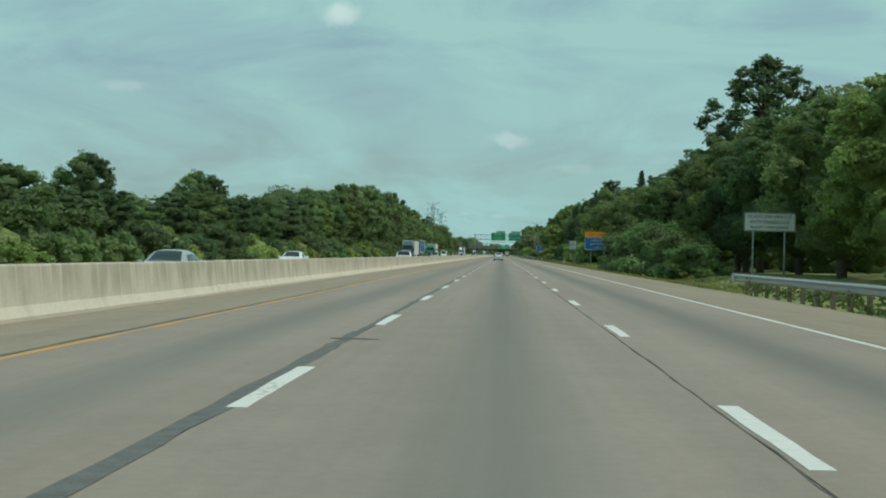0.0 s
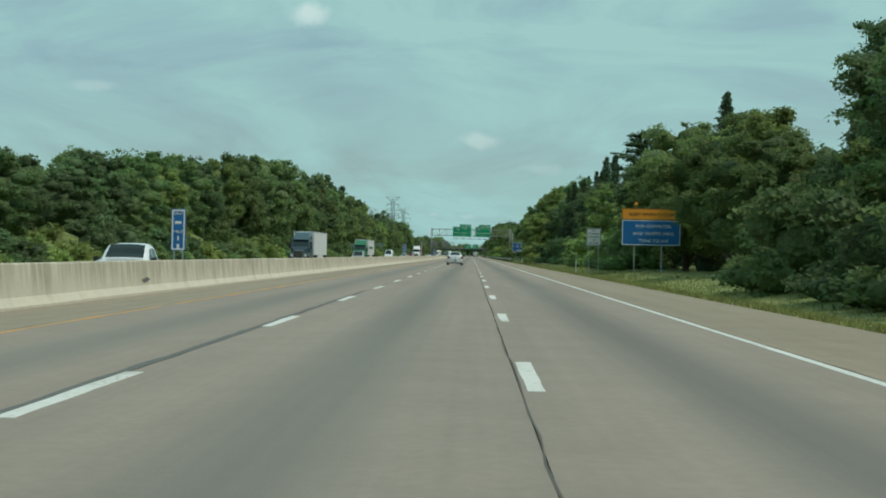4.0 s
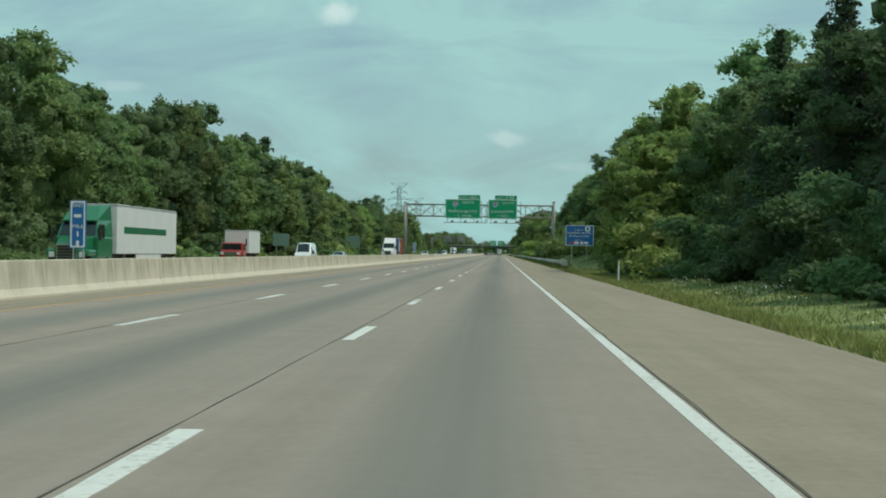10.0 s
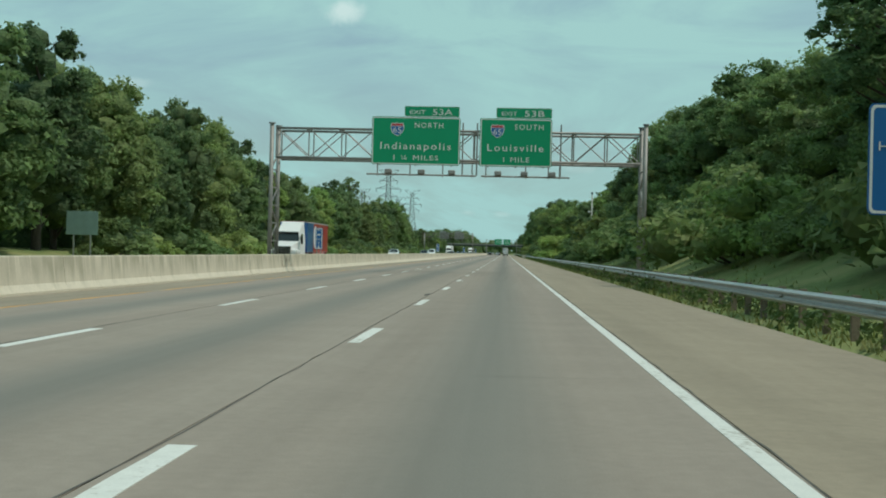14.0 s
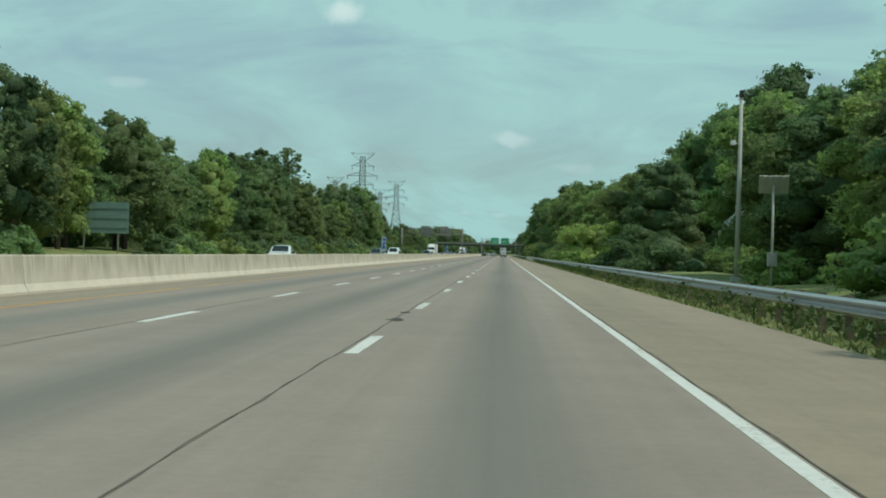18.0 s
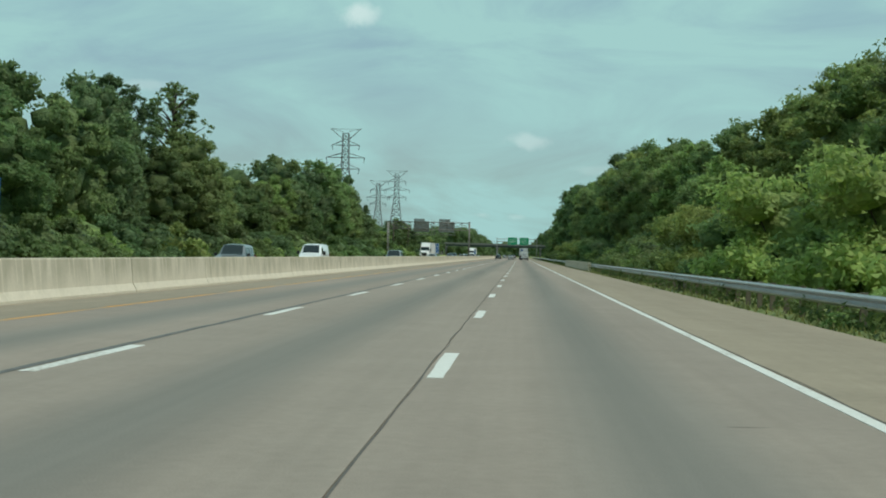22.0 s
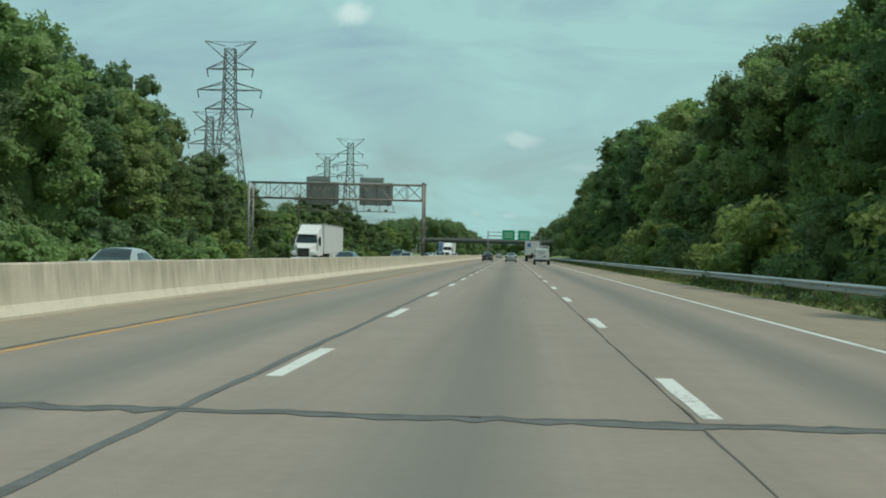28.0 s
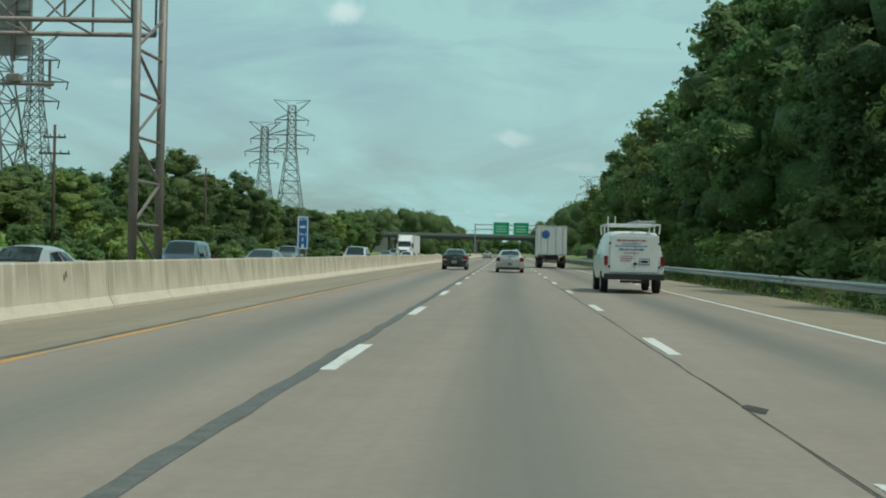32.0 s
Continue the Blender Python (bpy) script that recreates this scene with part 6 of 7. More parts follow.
    put("roof_aerial", Mesh().tube((0, 0.32 * L, 1.44 * k), (0, 0.305 * L, 1.54 * k), 0.02, 0.008, 8), PLASTIC)
    plate_at(body, 0, -L / 2 - 0.012, 0.56)
    put("grille", Mesh().box(-0.45, 0.45, L * 0.985, L * 0.997, 0.46, 0.58, 0.01), PLASTIC)
    put("underbody", Mesh().box(-0.7, 0.7, 0.35, L - 0.4, 0.20, 0.34), PLASTIC)
    return top


sedan((-0.68, 260.25 + 2.54, 0), 2.0, CAR_WHITE, "white four-door saloon with red tail lamps and alloy wheels", W=1.89, H=1.58, detail=True)
sedan((0.10, 992.5, 0), 0, CAR_SILVER, "pale silver saloon driving in the middle lane", 4.85, 1.80, 1.45)
sedan((-3.72, 1000, 0), 0, CAR_DARK, "black saloon driving in the lane beside the barrier", 4.6, 1.80, 1.46)
sedan((0.3, 1120, 0), 0, CAR_GREY, "dark grey saloon far ahead in the middle lane", 4.7, 1.80, 1.46)
sedan((-3.7, 1165, 0), 0, CAR_SILVER, "small silver saloon in the distance", 4.6, 1.78, 1.45)


FADED_RED = mat("faded_red_lettering", (0.34, 0.12, 0.13), 0.5, vary=0.15, scale=8)
FADED_BLUE = mat("faded_blue_lettering", (0.10, 0.16, 0.27), 0.5, vary=0.15, scale=8)


def cargo_van(place, turn, paint, label, L=5.5, W=2.02, H=2.08, rack=True, name="cargo_van"):
    """A full-size panel van with a ladder rack; the rear doors carry unreadable lettering."""
    top = thing(name, place, label, "van", turn=turn)
    sh = Shell(L, W,
               [(0, 0.52), (0.03, 0.48), (0.9, 0.40), (1, 0.46)],
               [(0, 1.22), (0.7, 1.20), (0.84, 1.12), (0.97, 0.98), (1, 0.86)],
               [(0, H - 0.10), (0.02, H - 0.04), (0.3, H), (0.62, H - 0.02), (0.70, H - 0.14), (0.825, 1.26), (0.86, 1.18), (0.97, 1.04), (1, 0.92)],
               [(0, 0.74), (0.05, 0.77), (0.66, 0.77), (0.82, 0.86), (1, 0.8)],
               [(0, 0.955), (0.03, 0.985), (0.2, 1.0), (0.85, 1.0), (0.97, 0.93), (1, 0.84)],
               [1.30, 1.30 + 3.35], 0.37)
    m = sh.body(50)
    m.v = [(x, y - L / 2, z) for x, y, z in m.v]
    body = part("body", m, paint, top, smooth=True)
    body.modifiers.new("edge", "EDGE_SPLIT").split_angle = radians(55)

    def put(name, mm, mt, parent=body, label="", smooth=False):
        mm.v = [(x, y - L / 2, z) for x, y, z in mm.v]
        return part(name, mm, mt, parent, label, smooth)
    put("windscreen", sh.end_glass(0.690, 0.818, 0.90, 0.92), GLASS)
    for s in (1, -1):
        put("cab_window", sh.side_glass(0.575, 0.585, 0.78, 0.70, 0.06, 0.82, s), GLASS)
        put("tail_lamp", Mesh().box(s * 0.86, s * 0.985, -0.03, 0.06, 0.92, 1.24, 0.015), RED_LAMP)
        put("door_mirror", Mesh().box(s * (W / 2 + 0.05), s * (W / 2 + 0.27), L * 0.74, L * 0.74 + 0.12, 1.12, 1.46, 0.03), PLASTIC)
        put("rear_door", Mesh().box(s * 0.012, s * 0.80, -0.022, 0.02, 0.70, 1.92, 0.02), paint)
        put("door_hinge", Mesh().box(s * 0.79, s * 0.85, -0.03, 0.0, 0.85, 0.92).box(s * 0.77, s * 0.83, -0.03, 0.0, 1.62, 1.69), PLASTIC)
        put("head_lamp", Mesh().box(s * 0.60, s * 0.90, L - 0.12, L - 0.01, 0.70, 0.90, 0.02), CLEAR_LAMP)
        for yw in sh.arches:
            wheel(top, s * (W / 2 - 0.13), yw - L / 2, 0.37, 0.24, s, 6, rim=STEEL)
    put("rear_bumper", Mesh().box(-0.98, 0.98, -0.16, 0.06, 0.46, 0.66, 0.03), PLASTIC)
    put("tow_hitch", Mesh().box(-0.45, 0.45, -0.02, 0.1, 0.36, 0.44).box(-0.05, 0.05, -0.22, 0.0, 0.34, 0.42), PLASTIC)
    put("door_handle", Mesh().box(-0.03, 0.10, -0.04, -0.02, 0.96, 1.02), PLASTIC)
    plate_at(body, 0.33, -L / 2 - 0.028, 1.06)
    for z, h, w, mt in ((1.73, 0.050, 0.98, FADED_RED), (1.63, 0.028, 0.60, FADED_BLUE), (1.55, 0.034, 1.05, FADED_BLUE), (1.43, 0.055, 0.80, FADED_BLUE), (1.33, 0.026, 0.5, FADED_RED), (1.22, 0.026, 0.42, FADED_RED), (1.14, 0.034, 0.40, FADED_RED), (1.07, 0.026, 0.36, FADED_RED)):
        dx = -0.28 if z < 1.1 else (-0.1 if z > 1.3 else -0.25)
        b = bars(body, dx - w / 2, dx + w / 2, z, h, mt, -L / 2 - 0.026)
    if rack:
        for y in (0.35, 1.9, 3.4):
            part("rack_bar", Mesh().tube((-0.86, y - L / 2, 2.28), (0.86, y - L / 2, 2.28), 0.028, n=8), VAN_WHITE, top)
            for s in (1, -1):
                part("rack_upright", Mesh().tube((s * 0.84, y - L / 2, 1.96), (s * 0.86, y - L / 2, 2.30), 0.025, n=8), VAN_WHITE, top)
        for s in (-1, 1):
            part("rack_rail", Mesh().tube((s * 0.86, 0.30 - L / 2, 2.29), (s * 0.86, 3.5 - L / 2, 2.29), 0.025, n=8), VAN_WHITE, top)
        for x in (-0.86, -0.62):
            part("rack_post", Mesh().tube((x, 0.35 - L / 2, 2.28), (x, 0.35 - L / 2, 2.56), 0.022, n=8), VAN_WHITE, top)
        lad = part("ladder", Mesh().box(0.10, 0.15, -0.1 - L / 2, 3.8 - L / 2, 2.33, 2.43).box(0.62, 0.67, -0.1 - L / 2, 3.8 - L / 2, 2.33, 2.43), STEEL, top, "aluminium ladder on the roof rack")
        for i in range(12):
            part("rung", Mesh().tube((0.13, 0.05 + i * 0.31 - L / 2, 2.38), (0.64, 0.05 + i * 0.31 - L / 2, 2.38), 0.02, n=6), STEEL, lad)
    return top


cargo_van((4.02, 954.0, 0), 0, VAN_WHITE, "white panel van with a ladder rack and faded lettering")


def boxy(place, turn, kind, paint, label, L, W, H, bonnet, name):
    """Tall cars: sport utilities, pickups and minivans."""
    top = thing(name, place, label, "car", turn=turn)
    bed = kind == "pickup"
    roofs = {"suv": [(0, 1.0), (0.015, 1.30), (0.06, H - 0.06), (0.2, H), (0.50, H), (0.56, H - 0.06), (0.70, 1.10), (0.75, 1.04), (0.97, 0.90), (1, 0.72)],
             "pickup": [(0, 1.02), (0.36, 1.04), (0.385, 1.08), (0.42, H - 0.06), (0.5, H), (0.60, H - 0.05), (0.71, 1.16), (0.75, 1.12), (0.97, 1.02), (1, 0.86)],
             "minivan": [(0, 1.0), (0.012, 1.30), (0.05, H - 0.08), (0.25, H), (0.55, H - 0.03), (0.62, H - 0.12), (0.84, 1.02), (0.88, 0.96), (0.97, 0.84), (1, 0.66)]}[kind]
    g0, g1 = {"suv": (0.56, 0.70), "pickup": (0.605, 0.705), "minivan": (0.625, 0.83)}[kind]
    sh = Shell(L, W, [(0, 0.45), (0.05, 0.34), (0.95, 0.30), (1, 0.42)], [(0, 0.96), (0.5, 1.0), (0.72, 1.0), (0.95, 0.86), (1, 0.68)], roofs,
               [(0, 0.76), (0.1, 0.74), (0.5, 0.72), (0.7, 0.84), (1, 0.78)], [(0, 0.86), (0.03, 0.96), (0.2, 1.0), (0.85, 1.0), (0.97, 0.92), (1, 0.8)], [L * 0.20, L * 0.80], 0.37)
    m = sh.body(48)
    m.v = [(x, y - L / 2, z) for x, y, z in m.v]
    body = part("body", m, paint, top, smooth=True)
    body.modifiers.new("edge", "EDGE_SPLIT").split_angle = radians(55)

    def put(name, mm, mt, parent=body):
        mm.v = [(x, y - L / 2, z) for x, y, z in mm.v]
        return part(name, mm, mt, parent)
    put("windscreen", sh.end_glass(g0, g1, 0.92, 0.95), GLASS)
    spans = [((0.44, 0.445), (0.56, 0.53)), ((0.565, 0.545), (g1 - 0.02, g0 + 0.005))] if bed else [((0.07, 0.09), (0.26, 0.26)), ((0.275, 0.275), (0.44, 0.44)), ((0.455, 0.455), (g1 - 0.025, g0 + 0.005))]
    for s in (1, -1):
        for a, b in spans:
            put("side_window", sh.side_glass(a[0], a[1], b[0], b[1], sgn=s), GLASS)
        put("head_lamp", Mesh().box(s * W * 0.30, s * W * 0.46, L * 0.955, L * 0.985, 0.70, 0.86, 0.02), CLEAR_LAMP)
        put("tail_lamp", Mesh().box(s * W * 0.42, s * W * 0.49, -0.01, 0.08, 0.80, 1.10, 0.01), RED_LAMP)
        put("door_mirror", Mesh().box(s * (W / 2 + 0.02), s * (W / 2 + 0.22), g1 * L - 0.25, g1 * L - 0.12, 1.02, 1.20, 0.02), PLASTIC)
        for yw in sh.arches:
            wheel(top, s * (W / 2 - 0.12), yw - L / 2, 0.37, 0.23, s)
    if not bed:
        put("rear_window", sh.end_glass(0.016, 0.055, 0.9), GLASS)
    put("grille", Mesh().box(-W * 0.27, W * 0.27, L * 0.985, L * 0.998, 0.58, 0.80, 0.01), CHROME if bed else PLASTIC)
    put("bumper", Mesh().box(-W * 0.46, W * 0.46, L * 0.97, L + 0.03, 0.40, 0.56, 0.03), CHROME if bed else PLASTIC)
    return top


def lorry(place, turn, cab_paint, label, box_paint=BOX_WHITE, trailer=13.6, stripe=None, dot=False, tall=4.05, band=(1.7, 3.4)):
    """A tractor unit with a box trailer; length runs back from the bonnet."""
    top = thing("lorry", place, label, "lorry", turn=turn)
    cl = 6.4 if trailer > 8 else 2.6
    if trailer > 8:
        def block(pts):
            return Mesh().add(pts, [(0, 3, 2, 1), (4, 5, 6, 7), (0, 1, 5, 4), (1, 2, 6, 5), (2, 3, 7, 6), (3, 0, 4, 7)])
        part("cab", Mesh().box(-1.2, 1.2, -2.9, -0.15, 0.9, 2.12, 0.10), cab_paint, top)
        part("cab_top", block([(-1.18, -2.88, 2.10), (1.18, -2.88, 2.10), (1.14, -0.20, 2.10), (-1.14, -0.20, 2.10), (-1.10, -2.88, 3.05), (1.10, -2.88, 3.05), (0.98, -0.72, 3.05), (-0.98, -0.72, 3.05)]), cab_paint, top, fix=False)
        part("roof_fairing", block([(-1.10, -2.88, 3.045), (1.10, -2.88, 3.045), (0.98, -0.66, 3.045), (-0.98, -0.66, 3.045), (-1.04, -2.88, 3.95), (1.04, -2.88, 3.95), (0.80, -1.75, 3.86), (-0.80, -1.75, 3.86)]), cab_paint, top, fix=False)
        part("windscreen", block([(-1.04, -0.60, 2.16), (1.04, -0.60, 2.16), (1.04, -0.21, 2.16), (-1.04, -0.21, 2.16), (-0.90, -1.00, 2.94), (0.90, -1.00, 2.94), (0.90, -0.645, 2.94), (-0.90, -0.645, 2.94)]), GLASS, top, fix=False)
        part("sun_visor", Mesh().box(-0.96, 0.96, -0.74, -0.42, 2.96, 3.05, 0.02), cab_paint, top)
        part("bonnet", block([(-1.02, -0.2, 0.85), (1.02, -0.2, 0.85), (0.66, 1.5, 0.75), (-0.66, 1.5, 0.75), (-0.98, -0.2, 2.10), (0.98, -0.2, 2.10), (0.58, 1.44, 1.70), (-0.58, 1.44, 1.70)]), cab_paint, top, fix=False)
        grille = part("grille", Mesh().box(-0.52, 0.52, 1.46, 1.53, 0.84, 1.62, 0.03), PLASTIC, top)
        part("grille_surround", Mesh().box(-0.56, 0.56, 1.45, 1.55, 1.60, 1.68, 0.02).box(-0.58, -0.50, 1.45, 1.55, 0.84, 1.66, 0.02).box(0.50, 0.58, 1.45, 1.55, 0.84, 1.66, 0.02), CHROME, grille)
        for gz in (0.98, 1.14, 1.30, 1.46):
            part("grille_bar", Mesh().box(-0.50, 0.50, 1.50, 1.545, gz - 0.015, gz + 0.015), CHROME, grille)
        part("bumper", Mesh().box(-1.2, 1.2, 1.30, 1.62, 0.36, 0.80, 0.08), cab_paint, top)
        for s in (1, -1):
            part("mudguard", Mesh().box(s * 0.62, s * 1.19, 0.05, 1.46, 1.02, 1.40, 0.12), cab_paint, top)
            part("fuel_tank", Mesh().lathe([(-2.6, 0.31), (-1.3, 0.31)], "y", (s * 0.88, 0, 0.78), 14), CHROME, top)
            part("side_skirt", Mesh().box(s * 1.20, s * 1.24, -3.4 - trailer * 0.72, -3.4 - trailer * 0.3, 0.55, 1.14), box_paint, top)
            part("landing_leg", Mesh().box(s * 0.8, s * 0.92, -6.3, -6.18, 0.3, 1.14), STEEL, top)
    else:
        cab = part("cab", Mesh().box(-1.05, 1.05, -1.7, 0.5, 0.6, 2.2, 0.14), cab_paint, top)
        part("bonnet", Mesh().box(-0.98, 0.98, 0.4, 1.4, 0.6, 1.45, 0.14), cab_paint, top)
        part("windscreen", Mesh().box(-0.94, 0.94, 0.48, 0.515, 1.45, 2.08, 0.01), GLASS, top)
        part("grille", Mesh().box(-0.55, 0.55, 1.38, 1.43, 0.75, 1.25, 0.02), CHROME, top)
    for s in (1, -1):
        part("side_window", Mesh().box(s * 1.19 if trailer > 8 else s * 1.04, s * 1.215 if trailer > 8 else s * 1.065, -1.3, -0.3, 2.0 if trailer > 8 else 1.4, 2.8 if trailer > 8 else 2.0, 0.01), GLASS, top)
        part("head_lamp", Mesh().box(s * 0.68, s * 0.98, 1.40, 1.52, 0.95, 1.25, 0.03), CLEAR_LAMP, top)
        part("mirror", Mesh().box(s * 1.28, s * 1.42, -0.1, 0.05, 1.9, 2.6, 0.02), PLASTIC, top)
        wheel(top, s * 1.02, 0.75 if trailer > 8 else 0.6, 0.50, 0.30, s, 8, rim=CHROME)
    y0 = -3.4 if trailer > 8 else -1.9
    box = part("cargo_box", Mesh().box(-1.28, 1.28, y0 - trailer, y0, 1.15, tall, 0.03), box_paint, top)
    part("roof_rail", Mesh().box(-1.29, 1.29, y0 - trailer - 0.01, y0 + 0.01, tall - 0.12, tall - 0.03), STEEL, box)
    if stripe:
        for s in (1, -1):
            part("side_stripe", Mesh().box(s * 1.281, s * 1.288, y0 - trailer * 0.8, y0 - trailer * 0.1, *band), stripe, box)
    if dot:
        part("rear_emblem", Mesh().lathe([(-0.012, 0.36), (0, 0.36)], "y", (-0.55, y0 - trailer - 0.036, tall - 0.75), 22), TRUCK_BLUE, box)
    for s in (1, -1):
        part("rear_door", Mesh().box(s * 0.015, s * 1.22, y0 - trailer - 0.03, y0 - trailer + 0.01, 1.25, tall - 0.15, 0.01), box_paint, box)
        part("lock_bar", Mesh().tube((s * 0.35, y0 - trailer - 0.05, 1.2), (s * 0.35, y0 - trailer - 0.05, tall - 0.15), 0.02, n=6).tube((s * 0.95, y0 - trailer - 0.05, 1.2), (s * 0.95, y0 - trailer - 0.05, tall - 0.15), 0.02, n=6), STEEL, box)
        part("tail_lamp", Mesh().box(s * 0.9, s * 1.2, y0 - trailer - 0.04, y0 - trailer, 0.98, 1.1), RED_LAMP, top)
        for yy in ((y0 - trailer + 1.0, y0 - trailer + 2.3, y0 + 0.2, y0 + 1.5) if trailer > 8 else (y0 - trailer + 1.5,)):
            wheel(top, s * 1.0, yy, 0.50, 0.5, s, 8, rim=STEEL)
    part("frame_rail", Mesh().box(-0.5, 0.5, y0 - trailer + 0.3, 0.6, 0.75, 1.15), PLASTIC, top)
    part("rear_guard", Mesh().box(-1.1, 1.1, y0 - trailer - 0.02, y0 - trailer + 0.1, 0.5, 0.62).box(-0.6, -0.5, y0 - trailer, y0 - trailer + 0.1, 0.5, 1.1).box(0.5, 0.6, y0 - trailer, y0 - trailer + 0.1, 0.5, 1.1), PLASTIC, top)
    return top


# same way, far ahead: a box lorry in the nearside lane
lorry((3.85, 1030, 0), 0, SIGN_WHITE, "white box lorry with a round emblem on its rear doors", trailer=7.2, dot=True, tall=3.7)

# coming the other way, beyond the barrier (they face -y)
FAR_Z = -0.28


def oncoming():
    lanes = (-12.0, -15.7, -19.4, -23.2)
    for kind, lane, y, paint, label in (
            ("sedan", 0, 46, CAR_SILVER, "silver saloon on the opposite carriageway"),
            ("sedan", 1, 96, CAR_WHITE, "white saloon on the opposite carriageway"),
            ("pickup", 0, 157.5, CAR_WHITE, "white pickup on the opposite carriageway"),
            ("suv", 1, 300, CAR_SILVER, "silver estate car on the opposite carriageway"),
            ("lorry_grey", 2, 262, CAR_BLUE, "slate-blue lorry with a long white trailer"),
            ("lorry_green", 2, 345, TRUCK_GREEN, "green lorry with a green-striped white trailer"),
            ("lorry_red", 3, 405, CAR_RED, "red-fronted lorry with a white box"),
            ("van", 2, 429, CAR_WHITE, "white delivery van on the opposite carriageway"),
            ("sedan", 1, 432, CAR_SILVER, "silver saloon beyond the barrier"),
            ("lorry_blue", 1, 502, SIGN_WHITE, "white lorry pulling a red and blue trailer"),
            ("suv", 2, 545, CAR_RED, "dark red estate car beyond the barrier"),
            ("pickup", 1, 613, CAR_WHITE, "white pickup truck beyond the barrier"),
            ("suv", 1, 697, CAR_GREY, "grey sport utility beyond the barrier"),
            ("van", 1, 729, CAR_WHITE, "white passenger van on the opposite carriageway"),
            ("sedan", 2, 752, CAR_SILVER, "silver saloon beyond the barrier"),
            ("suv", 0, 765, CAR_GREY, "dark estate car beyond the barrier"),
            ("sedan", 0, 831, CAR_SILVER, "pale silver saloon beyond the barrier"),
            ("sedan", 0, 886, CAR_BLUE, "slate-blue saloon beyond the barrier"),
            ("lorry_white", 2, 913, SIGN_WHITE, "white lorry with a long white trailer"),
            ("sedan", 0, 940, CAR_SILVER, "silver saloon beyond the barrier"),
            ("suv", 1, 970, CAR_BLUE, "slate-blue sport utility beyond the barrier"),
            ("sedan", 0, 971, CAR_GREY, "grey saloon beyond the barrier"),
            ("pickup", 2, 1022, CAR_GREY, "dark pickup beyond the barrier"),
            ("sedan", 1, 1040, CAR_WHITE, "white saloon beyond the barrier"),
            ("suv", 0, 1010, CAR_SILVER, "silver estate car beyond the barrier"),
            ("sedan", 1, 1075, CAR_GREY, "grey saloon in the queue beyond the barrier"),
            ("sedan", 0, 1062, CAR_WHITE, "white saloon in the queue beyond the barrier"),
            ("lorry_white", 1, 1105, SIGN_WHITE, "white lorry coming the other way"),
            ("suv", 2, 1130, CAR_SILVER, "silver sport utility in the distance")):
        x = lanes[lane]
        p = (x, y, FAR_Z)
        if kind == "sedan":
            sedan(p, 180, paint, label, 4.7, 1.8, 1.46)
        elif kind == "suv":
            boxy(p, 180, "suv", paint, label, 4.7, 1.9, 1.78, 1.0, "sport_utility")
        elif kind == "pickup":
            boxy(p, 180, "pickup", paint, label, 5.7, 2.0, 1.74, 1.05, "pickup_truck")
        elif kind == "van":
            cargo_van(p, 180, paint, label, L=5.9, H=2.45 if y < 500 else 2.1, rack=False, name="panel_van")
        else:
            box = {"lorry_red": (BOX_WHITE, None, 6.0, 3.5), "lorry_blue": (CAR_RED, None, 13.6, 4.0), "lorry_green": (BOX_WHITE, TRUCK_GREEN, 13.6, 4.05)}.get(kind, (BOX_WHITE, None, 13.6, 4.05))
            made = lorry(p, 180, paint, label, box[0], box[2], box[1], tall=box[3], band=(2.35, 2.75) if kind == "lorry_green" else (1.7, 3.4))
            if kind == "lorry_blue":             # the trailer's front third is blue, with a pale round picture
                trailer_box = [o for o in made.children if o.name.startswith("cargo_box")][0]
                part("blue_wrap", Mesh().box(-1.286, 1.286, -7.2, -3.396, 1.18, 3.97), TRUCK_BLUE, trailer_box)
                for sx in (1, -1):
                    part("round_picture", Mesh().lathe([(0, 1.1), (sx * 0.006, 1.1)], "x", (sx * 1.288, -8.3, 2.6), 24), BOX_WHITE, trailer_box)


oncoming()


